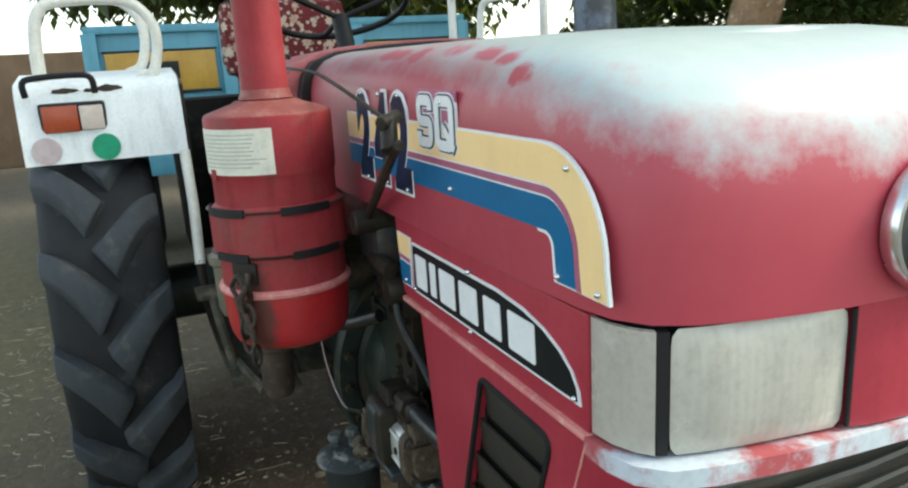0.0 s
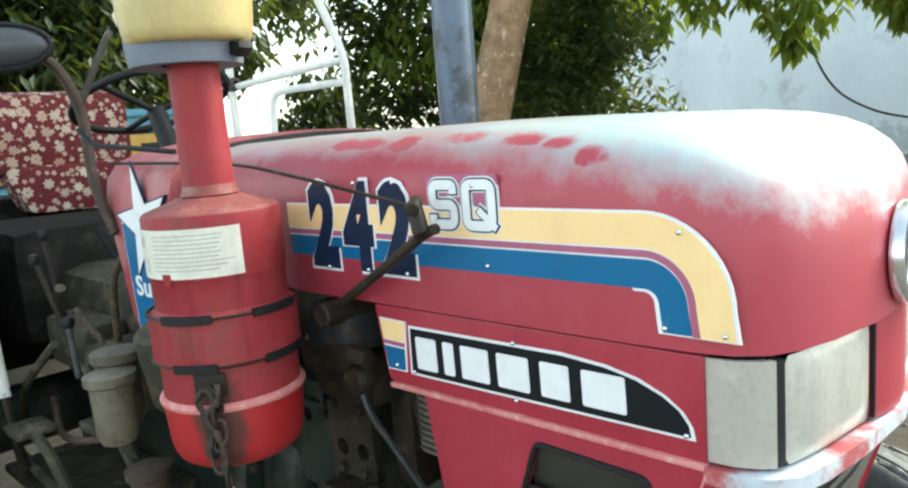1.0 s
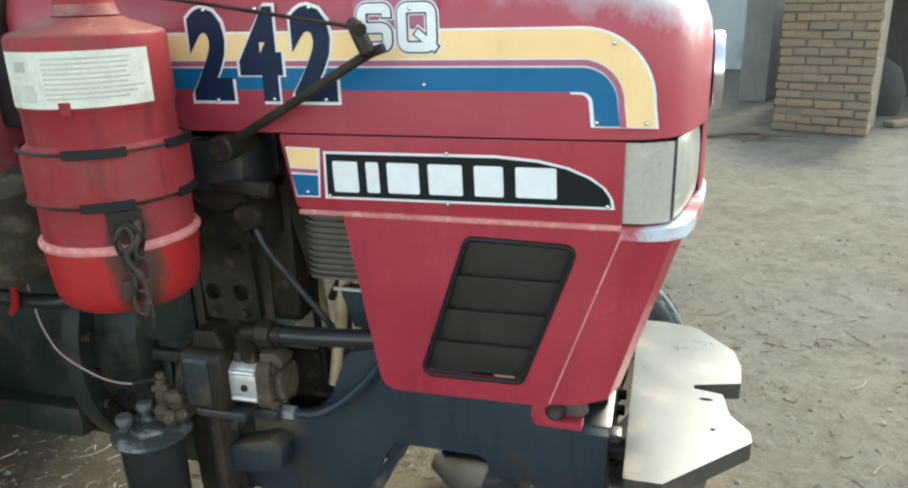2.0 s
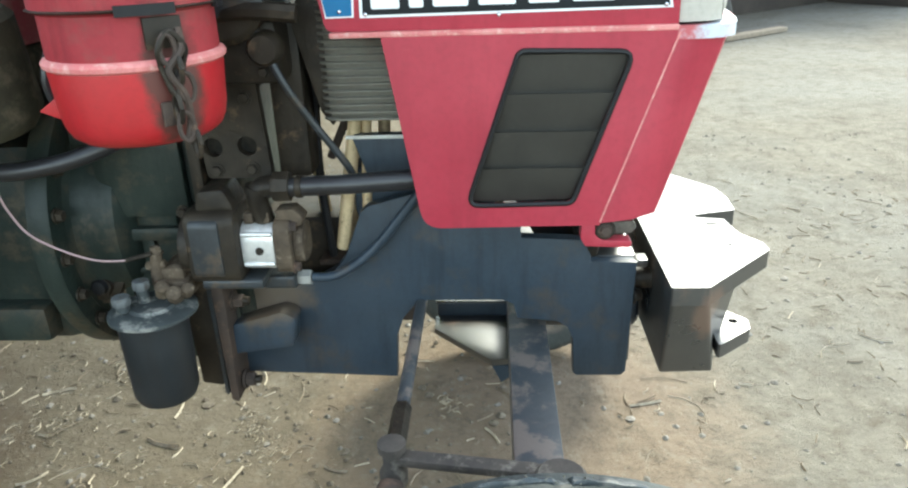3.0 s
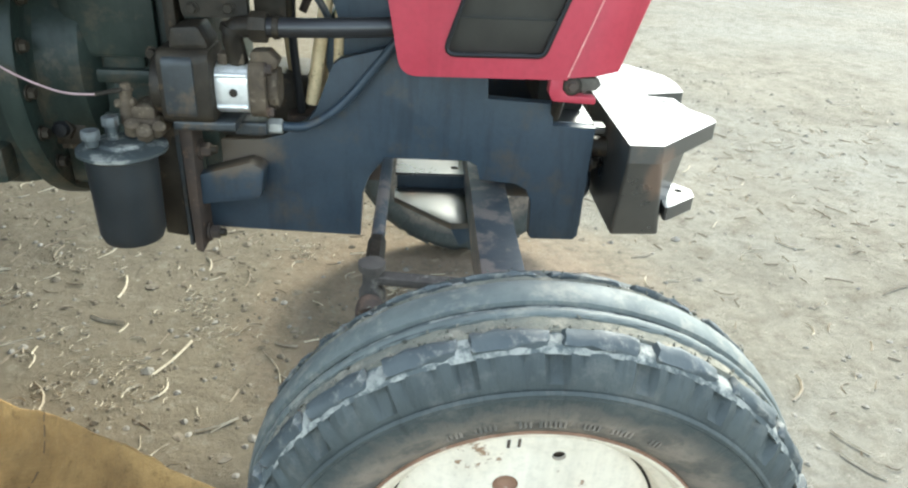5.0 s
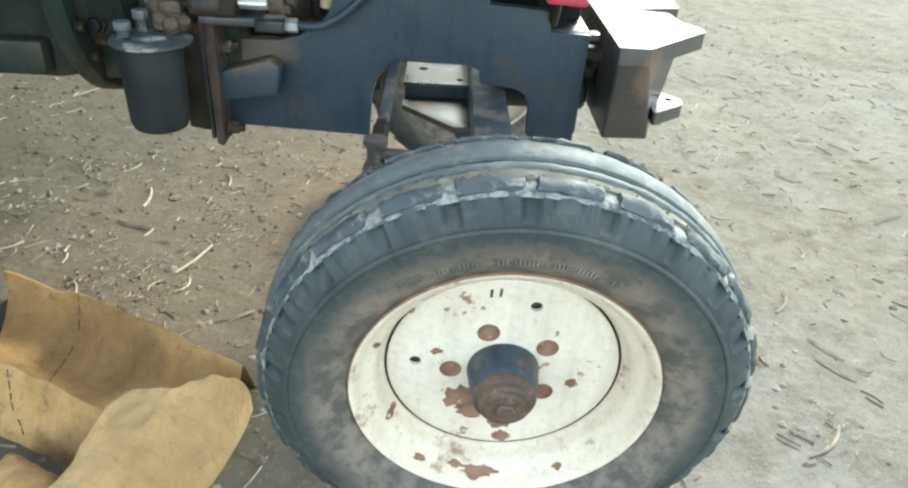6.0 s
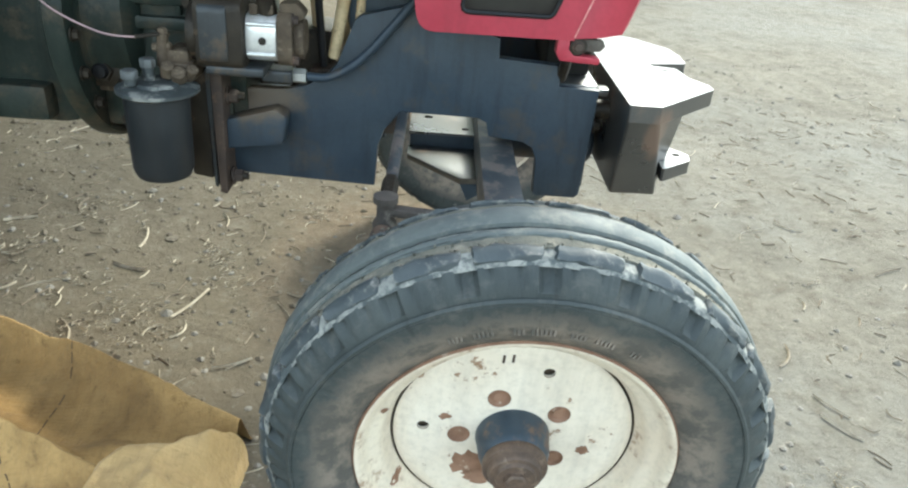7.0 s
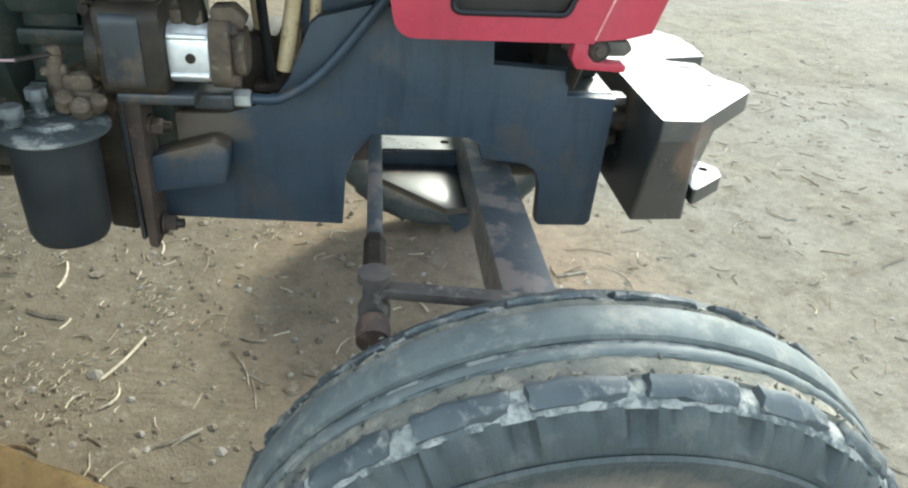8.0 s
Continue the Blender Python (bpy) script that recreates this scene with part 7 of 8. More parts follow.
m = bmesh.new()
bmesh.ops.create_uvsphere(m, u_segments=28, v_segments=16, radius=1.0)
bmesh.ops.transform(m, verts=m.verts, matrix=Matrix.Translation((-1.02, -0.42, 1.55)) @ Matrix.Rotation(radians(53), 4, "Z") @ Matrix.Diagonal((0.082, 0.032, 0.037, 1)))
mirror = part("work_lamp", m, plain("dark grey lamp shell", (0.05, 0.055, 0.06), 0.4), tractor, "dark grey oval lamp shell on a bracket")
part("lamp_rim", tube([(-1.02 + 0.6 * 0.084 * math.cos(a) + 0.008, -0.42 + 0.8 * 0.084 * math.cos(a) - 0.006, 1.55 + 0.039 * math.sin(a)) for a in [2 * math.pi * k / 20 for k in range(21)]], 0.005, 6, 1), BLACK, mirror)
part("lamp_post", tube([(-0.960, -0.300, 1.20), (-1.005, -0.308, 1.30), (-1.02, -0.305, 1.42), (-1.005, -0.335, 1.50), (-1.005, -0.375, 1.545)], 0.010, 8, 4), RUST, mirror, "rusty bracket post")
part("lamp_brace", tube([(-1.015, -0.31, 1.44), (-1.04, -0.26, 1.52), (-1.09, -0.21, 1.58), (-1.14, -0.18, 1.60)], 0.007, 8, 4), GREASE, mirror)
part("lamp_wire", tube([(-1.015, -0.318, 1.40), (-0.97, -0.31, 1.37), (-0.90, -0.30, 1.362), (-0.74, -0.27, 1.345)], 0.005, 6, 4), BLACK, mirror)
for k, pts in enumerate(([(-1.02, -0.27, 0.62), (-1.06, -0.32, 0.80), (-1.12, -0.34, 0.92)], [(-1.20, -0.22, 0.80), (-1.16, -0.28, 0.94), (-1.24, -0.30, 1.02)], [(-1.42, -0.20, 0.86), (-1.40, -0.28, 0.98), (-1.32, -0.30, 1.06)],
                         [(-1.55, -0.24, 0.92), (-1.30, -0.30, 0.90), (-1.05, -0.30, 0.86)], [(-1.50, -0.30, 0.76), (-1.25, -0.36, 0.74), (-0.98, -0.34, 0.80)], [(-1.12, -0.40, 0.62), (-1.16, -0.42, 0.74), (-1.28, -0.42, 0.78)],
                         [(-1.62, -0.34, 0.70), (-1.40, -0.38, 0.84), (-1.22, -0.36, 0.96)], [(-0.99, -0.25, 1.18), (-1.08, -0.27, 1.10), (-1.14, -0.26, 0.95)])):
    part("control_rod", tube(pts, (0.010, 0.008, 0.012)[k % 3], 8, 5), (CLUTTER, CAKED, CLUTTER)[k % 3], tractor)
part("hydraulic_block", box(-1.48, -1.22, -0.30, -0.20, 0.86, 0.98, 0.025), CLUTTER, tractor)
part("brake_pedal", box(-1.33, -1.23, -0.46, -0.38, 0.77, 0.785, 0.005), CLUTTER, tractor)
for base, top, mt in (((-1.30, -0.30, 0.92), (-1.345, -0.335, 1.13), GREASE), ((-1.20, -0.33, 0.88), (-1.165, -0.345, 1.01), DUSTY_CASTING), ((-1.42, -0.27, 0.95), (-1.45, -0.28, 1.17), GREASE)):
    lever = part("control_lever", rod(base, top, 0.007, 8), mt, tractor)
    part("knob", lathe([(0.0, -0.014), (0.010, -0.011), (0.014, 0.0), (0.010, 0.011), (0.0, 0.014)], top, "z", 14), BLACK, lever)
part("gear_lever", tube([(-1.30, -0.10, 0.86), (-1.32, -0.14, 1.05), (-1.36, -0.18, 1.18)], 0.012, 8, 4), BLACK, tractor)
part("foot_plate", box(-1.55, -1.05, -0.42, -0.17, 0.60, 0.62, 0.004), CLUTTER, tractor, "oily foot plate")
part("pedal", box(-1.16, -1.06, -0.36, -0.27, 0.78, 0.80, 0.006), CLUTTER, tractor)
part("pedal_arm", tube([(-1.10, -0.31, 0.78), (-1.02, -0.31, 0.70), (-0.98, -0.28, 0.60)], 0.010, 8, 3), CLUTTER, tractor)
part("battery_box", box(-1.20, -1.06, -0.32, -0.18, 0.80, 0.95, 0.02), CLUTTER, tractor)
part("floor_rod", tube([(-1.45, -0.40, 0.66), (-1.2, -0.40, 0.64), (-0.95, -0.36, 0.62)], 0.012, 8, 3), CLUTTER, tractor)

# ---- ground ----
def ground_height(x, y):
    r = math.hypot(x, y)
    return 0.016 * noise.noise((x * 1.1, y * 1.1, 3.0)) + 0.007 * noise.noise((x * 4.3, y * 4.3, 7.0)) + 0.005 * noise.noise((x * 11, y * 11, 2.0)) - 0.004


def make_ground():
    xs = sorted({round(v, 3) for v in [-900, -300, -100, -40, -20, -12, -8, -6, -5, -4.5, -4] + [i * 0.05 - 3.5 for i in range(140)] + [3.8, 4.2, 5, 6, 8, 12, 20, 40, 100, 300, 900]})
    bm = bmesh.new()
    grid = []
    for x in xs:
        row = []
        for y in xs:
            near = abs(x) < 4 and abs(y) < 4
            row.append(bm.verts.new((x, y, ground_height(x, y) if near else -0.004)))
        grid.append(row)
    for a, b in zip(grid, grid[1:]):
        for i in range(len(xs) - 1):
            bm.faces.new((a[i], b[i], b[i + 1], a[i + 1]))
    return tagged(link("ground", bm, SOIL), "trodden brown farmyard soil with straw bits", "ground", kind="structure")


make_ground()


def scatter(name, count, build, material, label, category, area, seed):
    rng = random.Random(seed)
    bm_v, bm_f = [], []
    for _ in range(count):
        x, y = rng.uniform(*area[0]), rng.uniform(*area[1])
        v, f = build(rng, x, y)
        o = len(bm_v)
        bm_v += v
        bm_f += [tuple(i + o for i in q) for q in f]
    me = bpy.data.meshes.new(name)
    me.from_pydata(bm_v, [], bm_f)
    me.materials.append(material)
    return tagged(new(name, me), label, category, kind="stuff")


def straw_bit(x, y, ang, length, width, bend, lift=0.004):
    v, f = [], []
    n = 4
    for k in range(n + 1):
        t = k / n - 0.5
        px = x + t * length * math.cos(ang) - bend * (t * t - 0.1) * length * math.sin(ang)
        py = y + t * length * math.sin(ang) + bend * (t * t - 0.1) * length * math.cos(ang)
        z = ground_height(px, py) + lift
        nx, ny = -math.sin(ang) * width / 2, math.cos(ang) * width / 2
        v += [(px - nx, py - ny, z - 0.001), (px, py, z + width * 0.5), (px + nx, py + ny, z - 0.001)]
    for k in range(n):
        a = 3 * k
        f += [(a, a + 1, a + 4, a + 3), (a + 1, a + 2, a + 5, a + 4)]
    return v, f


def random_straw(rng, x, y):
    return straw_bit(x, y, rng.uniform(0, 6.28), rng.uniform(0.012, 0.055) * (2.4 if rng.random() < 0.2 else 1), rng.uniform(0.002, 0.0048), rng.choice((-1.2, -0.3, -0.1, 0.05, 0.15, 0.35, 0.9)), rng.uniform(0.001, 0.006))


def clod(rng, x, y):
    v, f = pebble(rng, x, y)
    k = rng.uniform(0.7, 1.9) if rng.random() < 0.2 else rng.uniform(0.5, 0.9)
    return [(x + (a - x) * k, y + (b - y) * k, c) for a, b, c in v], f


def pebble(rng, x, y):
    r = rng.uniform(0.003, 0.010) * (1.8 if rng.random() < 0.08 else 1)
    z = ground_height(x, y)
    v, f = [(x, y, z + r * rng.uniform(0.5, 0.9))], []
    n = 6
    for k in range(n):
        a = 2 * math.pi * k / n
        q = r * rng.uniform(0.75, 1.15)
        v.append((x + q * math.cos(a), y + q * math.sin(a), z + r * rng.uniform(0.0, 0.35)))
    for k in range(n):
        v.append((x + r * 0.9 * math.cos(6.28 * k / n), y + r * 0.9 * math.sin(6.28 * k / n), z - 0.006))
    for k in range(n):
        f += [(0, 1 + k, 1 + (k + 1) % n), (1 + k, 1 + n + k, 1 + n + (k + 1) % n, 1 + (k + 1) % n)]
    return v, f


LITTER = "pale straw bits strewn over the soil"
scatter("straw", 230, random_straw, STRAW_MAT, LITTER, "straw", ((-1.9, 0.0), (-0.6, 1.3)), 11)
scatter("straw", 110, random_straw, STRAW_MAT, LITTER, "straw", ((0.1, 2.2), (-1.0, 2.4)), 12)
scatter("straw", 1500, random_straw, STRAW_MAT, LITTER, "straw", ((-4.6, -1.2), (-3.2, -0.4)), 13)
scatter("twigs", 900, random_straw, TWIG, "dull brown twig and stalk bits on the soil", "twigs", ((-1.9, 2.2), (-1.2, 2.0)), 15)
scatter("pebbles", 1900, pebble, STONE, "small grey stones and clods on the soil", "pebbles", ((-2.2, 2.4), (-1.4, 3.0)), 14)
scatter("clods", 950, clod, CLOD, "crumbled brown clods of dry soil", "clods", ((-1.7, 0.0), (-0.6, 1.3)), 18)


def wisp(rng, x, y):
    """A short curled wisp of chaff."""
    return straw_bit(x, y, rng.uniform(0, 6.28), rng.uniform(0.010, 0.030), rng.uniform(0.0014, 0.003), rng.choice((-2.2, -1.2, 0.8, 1.6, 2.4)), rng.uniform(0.001, 0.010))


def tangle(rng, cx, cy, r, count):
    """Wisps gathered in a loose tuft."""
    V, F = [], []
    for _ in range(count):
        v, f = wisp(rng, cx + rng.gauss(0, r), cy + rng.gauss(0, r))
        o = len(V)
        V += v
        F += [tuple(i + o for i in q) for q in f]
    return V, F


# the larger stalks and tufts that lie singly: (x, y, heading in degrees, length, width, bend)
STALKS = [(-0.874, 0.230, -18, 0.095, 0.0110, 0.25), (-0.667, 0.077, 70, 0.140, 0.0070, 0.10), (-0.888, 0.387, 98, 0.110, 0.0075, 0.30), (-0.425, 0.133, -20, 0.062, 0.0060, 0.40), (-0.062, 0.258, 120, 0.070, 0.0070, 0.30),
          (0.325, 0.384, 13, 0.085, 0.0075, 0.05), (0.752, 0.000, 62, 0.105, 0.0065, 0.55), (0.778, -0.175, -52, 0.085, 0.0055, 0.25), (0.770, -0.243, -45, 0.090, 0.0055, 0.25), (0.662, -0.460, 42, 0.120, 0.0060, 0.50),
          (-1.254, 0.449, 25, 0.085, 0.0090, -0.3), (-1.126, 0.099, 40, 0.070, 0.0070, 0.6), (-0.898, -0.064, -62, 0.110, 0.0065, -0.5), (-0.655, -0.045, 70, 0.060, 0.0055, 0.8), (-0.70, 0.52, 110, 0.080, 0.0065, 0.5), (0.55, 0.62, 20, 0.07, 0.0055, 0.2), (1.05, 0.72, -30, 0.09, 0.0060, 0.5), (0.90, 0.25, 80, 0.06, 0.005, 0.7)]
for k, (x, y, deg, length, width, bend) in enumerate(STALKS):
    v, f = straw_bit(x, y, radians(deg), length, width, bend, 0.004)
    me = bpy.data.meshes.new("stalk")
    me.from_pydata(v, [], f)
    me.materials.append(STRAW_MAT if k % 3 else TWIG_PALE)
    tagged(new("stalk", me), "dry pale stalk lying loose on the soil", "stalk", group="loose stalks on the soil")
rng = random.Random(77)
V, F = [], []
for cx, cy, r, count in ((-0.673, 0.310, 0.030, 34), (-0.60, 0.20, 0.035, 24), (-0.78, 0.02, 0.040, 26), (-0.86, -0.06, 0.050, 30), (-0.72, -0.04, 0.035, 26), (-1.20, 0.30, 0.06, 36), (-1.05, 0.55, 0.06, 30), (-0.165, 0.382, 0.020, 14), (-0.45, 0.62, 0.04, 16), (-1.35, 0.0, 0.08, 40), (0.68, -0.44, 0.035, 20), (-0.95, 0.16, 0.05, 24)):
    v, f = tangle(rng, cx, cy, r, count)
    o = len(V)
    V += v
    F += [tuple(i + o for i in q) for q in f]
me = bpy.data.meshes.new("chaff")
me.from_pydata(V, [], F)
me.materials.append(STRAW_MAT)
tagged(new("chaff", me), "loose tufts of pale chaff on the soil", "chaff", kind="stuff")

# ---- sack on the ground ----
def cloth(rows, across=12, along=14, ripple=0.006, seam=None):
    """A soft sheet through rows of points, with small wrinkles."""
    lines = [smooth_path(r, along) for r in rows]
    cols = [smooth_path(c, across) for c in zip(*lines)]
    bm = bmesh.new()
    grid = []
    for c in cols:
        row = []
        for p in c:
            w = ripple * min(1.0, max(0.0, p.z) / 0.04)
            z = p.z + w * noise.noise((p.x * 13, p.y * 13, 4)) + 0.4 * w * noise.noise((p.x * 40, p.y * 40, 7))
            row.append(bm.verts.new((p.x + w * noise.noise((p.x * 18, p.y * 18, 1)), p.y, z)))
        grid.append(row)
    for a, b in zip(grid, grid[1:]):
        for k in range(len(a) - 1):
            bm.faces.new((a[k], b[k], b[k + 1], a[k + 1]))
    if seam is not None:                    # a line of stitches that lies on the cloth
        SEAMS.append([v.co + Vector((0, -0.0006, 0.0012)) for v in grid[seam]])
    return bm


SEAMS = []
sack = thing("burlap_sack", "tan burlap sack lying folded on the soil by the wheel", "sack", (-0.7, -0.5, 0))
put = lambda pts: [(x + 0.7, y + 0.5, z) for x, y, z in pts]
back = part("back_panel", cloth([put(p) for p in (
    [(-1.02, -0.10, -0.01), (-0.72, -0.23, -0.01), (-0.42, -0.36, -0.01)],
    [(-1.00, -0.13, 0.065), (-0.71, -0.265, 0.075), (-0.425, -0.385, 0.05)],
    [(-0.98, -0.155, 0.090), (-0.70, -0.285, 0.108), (-0.43, -0.405, 0.085)],
    [(-0.972, -0.185, 0.040), (-0.705, -0.318, 0.045), (-0.435, -0.42, 0.065)],
    [(-0.955, -0.28, 0.010), (-0.73, -0.385, 0.014), (-0.44, -0.44, 0.050)],
    [(-0.94, -0.36, 0.025), (-0.72, -0.455, 0.030), (-0.45, -0.475, 0.040)],
    [(-0.92, -0.45, 0.010), (-0.70, -0.52, 0.020), (-0.46, -0.50, 0.020)])], ripple=0.015, seam=10), BURLAP, sack)
part("front_fold", cloth([put(p) for p in (
    [(-1.12, -0.28, 0.005), (-0.92, -0.37, 0.020), (-0.74, -0.45, 0.025), (-0.55, -0.54, 0.02)],
    [(-1.10, -0.315, 0.080), (-0.91, -0.405, 0.088), (-0.745, -0.480, 0.092), (-0.56, -0.565, 0.08)],
    [(-1.08, -0.335, 0.092), (-0.90, -0.425, 0.102), (-0.745, -0.495, 0.108), (-0.565, -0.575, 0.09)],
    [(-1.06, -0.368, 0.048), (-0.89, -0.452, 0.054), (-0.737, -0.520, 0.060), (-0.565, -0.60, 0.06)],
    [(-1.01, -0.43, 0.028), (-0.855, -0.495, 0.030), (-0.71, -0.555, 0.034), (-0.565, -0.63, 0.03)],
    [(-1.00, -0.45, -0.01), (-0.845, -0.510, -0.01), (-0.70, -0.570, -0.01), (-0.56, -0.65, -0.01)])], ripple=0.013, seam=21), BURLAP, sack)
part("flap", cloth([put(p) for p in (
    [(-0.445, -0.425, 0.050), (-0.515, -0.480, 0.060), (-0.590, -0.520, 0.060), (-0.625, -0.600, 0.060), (-0.640, -0.71, 0.05), (-0.66, -0.88, 0.03)],
    [(-0.442, -0.436, 0.080), (-0.510, -0.492, 0.106), (-0.580, -0.528, 0.114), (-0.610, -0.600, 0.114), (-0.625, -0.71, 0.108), (-0.645, -0.88, 0.09)],
    [(-0.437, -0.440, 0.088), (-0.500, -0.502, 0.120), (-0.565, -0.542, 0.126), (-0.592, -0.606, 0.126), (-0.607, -0.71, 0.12), (-0.63, -0.88, 0.10)],
    [(-0.428, -0.436, 0.078), (-0.470, -0.500, 0.105), (-0.515, -0.555, 0.115), (-0.530, -0.622, 0.115), (-0.545, -0.73, 0.105), (-0.56, -0.89, 0.09)],
    [(-0.420, -0.430, 0.060), (-0.438, -0.490, 0.070), (-0.465, -0.560, 0.078), (-0.488, -0.640, 0.078), (-0.505, -0.76, 0.07), (-0.52, -0.91, 0.06)],
    [(-0.415, -0.425, 0.030), (-0.420, -0.480, 0.022), (-0.434, -0.560, 0.018), (-0.455, -0.650, 0.018), (-0.475, -0.78, 0.018), (-0.49, -0.93, 0.015)],
    [(-0.413, -0.420, -0.01), (-0.416, -0.480, -0.01), (-0.430, -0.560, -0.01), (-0.451, -0.650, -0.01), (-0.471, -0.78, -0.01), (-0.485, -0.94, -0.01)])], ripple=0.020), BURLAP_PALE, sack, "paler turned-over flap")
part("corner_bunch", cloth([put(p) for p in (
    [(-0.78, -0.56, -0.01), (-0.70, -0.60, -0.01), (-0.60, -0.66, -0.01)],
    [(-0.76, -0.60, 0.045), (-0.69, -0.635, 0.060), (-0.61, -0.68, 0.050)],
    [(-0.76, -0.66, 0.050), (-0.69, -0.69, 0.070), (-0.62, -0.72, 0.060)],
    [(-0.77, -0.74, 0.030), (-0.70, -0.77, 0.045), (-0.63, -0.80, 0.040)],
    [(-0.78, -0.80, -0.01), (-0.71, -0.83, -0.01), (-0.63, -0.86, -0.01)])], ripple=0.014), BURLAP, sack)
TWINE = plain("dark twine", (0.15, 0.095, 0.05), 0.9)
for line, (k0, k1) in zip(SEAMS, ((20, 62), (26, 56))):
    pts = line[k0:k1]
    for k in range(0, len(pts) - 3, 4):
        if k % 20 != 16:
            part("stitch", tube([tuple(q) for q in pts[k : k + 4]], 0.0012, 5, 1), TWINE, sack)

# ---- trees ----
def leaves(name, spots, per, size, material, parent, label, seed, droop=0.5):
    """Clumps of folded leaves round the given spots (x, y, z, radius)."""
    rng = random.Random(seed)
    V, F = [], []
    for sx, sy, sz, sr in spots:
        for _ in range(per):
            d = Vector((rng.gauss(0, 1), rng.gauss(0, 1), rng.gauss(0, 0.8)))
            d.normalize()
            p = Vector((sx, sy, sz)) + d * sr * rng.random() ** 0.45
            L = size * rng.uniform(0.6, 1.3)
            a = rng.uniform(0, 6.28)
            t = Vector((math.cos(a), math.sin(a), -droop + rng.uniform(-0.6, 0.5))).normalized()
            w = t.cross(Vector((rng.uniform(-0.4, 0.4), rng.uniform(-0.4, 0.4), 1))).normalized() * L * 0.19
            up = w.cross(t).normalized() * L * 0.06
            o = len(V)
            V += [tuple(p), tuple(p + t * L * 0.45 + w + up), tuple(p + t * L), tuple(p + t * L * 0.45 - w + up)]
            F += [(o, o + 1, o + 2), (o, o + 2, o + 3)]
    me = bpy.data.meshes.new(name)
    me.from_pydata(V, [], F)
    me.materials.append(material)
    ob = new(name, me)
    ob.parent = parent
    return tagged(ob, label)


def limb(parent, pts, r0, r1):
    return part("limb", tube(pts, r0, 10, 5, taper=r1), BARK, parent)


def clump_field(rng, boxes, r=(0.25, 0.5)):
    out = []
    for (x0, x1), (y0, y1), (z0, z1), n in boxes:
        for _ in range(n):
            out.append((rng.uniform(x0, x1), rng.uniform(y0, y1), rng.uniform(z0, z1), rng.uniform(*r)))
    return out


rng = random.Random(21)
tree = thing("tree", "leafy tree with a leaning peeling brown trunk behind the tractor", "tree", (-2.6, 2.45, 0))
OFF = Vector((-0.30, 0.75, 0))          # the crown spreads behind the foot
part("trunk", tube([(-0.02, 0.0, -0.05), (0.08, 0.02, 0.9), (0.20, 0.05, 1.4), (0.37, 0.10, 2.0), (0.48, 0.19, 2.6), (0.55, 0.40, 3.6), (0.40, 1.05, 4.6)], 0.150, 18, 6, taper=0.085), BARK, tree, "peeling brown trunk")
limb(tree, [(0.48, 0.19, 2.6), (0.8, 0.7, 3.1), (1.6, 0.95, 3.5), (2.7, 1.25, 3.7)], 0.08, 0.03)
limb(tree, [(0.51, 0.25, 2.9), (-0.5, 0.8, 3.6), (-1.8, 0.95, 4.0)], 0.07, 0.03)
limb(tree, [(0.53, 0.32, 3.2), (0.5, 1.5, 4.0), (0.5, 2.7, 4.4)], 0.07, 0.03)
limb(tree, [(0.8, 0.7, 3.1), (1.3, 1.9, 3.3), (1.75, 3.0, 2.75)], 0.04, 0.012)
limb(tree, [(1.6, 0.95, 3.5), (2.3, 0.75, 3.0), (2.8, 0.65, 2.5)], 0.035, 0.012)
spots = clump_field(rng, [((-3.5, 3.3), (-1.6, 0.9), (3.0, 5.6), 180)], (0.3, 0.6))
shift = lambda rows: [(x + OFF.x, y + OFF.y, z, r) for x, y, z, r in rows]
leaves("crown", shift(spots), 90, 0.17, LEAF, tree, "crown of narrow green leaves", 31)
# rows of (x, y, z, radius) from the trunk's foot
hang = [(1.64, 1.0, 1.72, 0.10), (1.58, 0.95, 1.86, 0.15), (1.75, 1.05, 1.95, 0.18), (1.50, 0.9, 2.05, 0.22), (1.85, 1.1, 2.15, 0.22), (1.35, 1.0, 2.25, 0.25), (1.1, 0.9, 2.05, 0.18),
        (2.48, 1.0, 1.80, 0.10), (2.42, 1.05, 1.95, 0.16), (2.60, 1.0, 2.05, 0.20), (2.25, 0.95, 2.2, 0.22), (2.8, 1.1, 2.02, 0.15), (3.0, 1.0, 1.93, 0.10), (3.05, 1.05, 2.1, 0.18), (3.3, 1.1, 2.2, 0.2), (3.5, 1.0, 2.3, 0.2), (3.75, 1.1, 2.28, 0.18), (4.0, 1.0, 2.38, 0.2), (3.3, 1.0, 2.06, 0.12), (3.6, 1.05, 2.15, 0.14),
        (0.7, 0.9, 1.95, 0.16), (0.5, 1.0, 2.1, 0.22), (0.85, 1.0, 2.2, 0.24), (0.2, 0.9, 1.85, 0.2), (-0.1, 1.0, 2.0, 0.25), (-0.5, 0.8, 1.95, 0.25), (-0.9, 0.9, 2.0, 0.28), (-1.3, 0.8, 1.9, 0.28), (-1.7, 0.6, 1.95, 0.3)]
hang += clump_field(random.Random(8), [((1.80, 2.40), (2.1, 2.6), (1.85, 2.75), 22)], (0.10, 0.20))
hang += clump_field(rng, [((0.9, 3.6), (0.6, 1.5), (2.3, 3.1), 34), ((-1.8, 0.9), (0.4, 1.4), (2.2, 3.1), 34)], (0.18, 0.30))
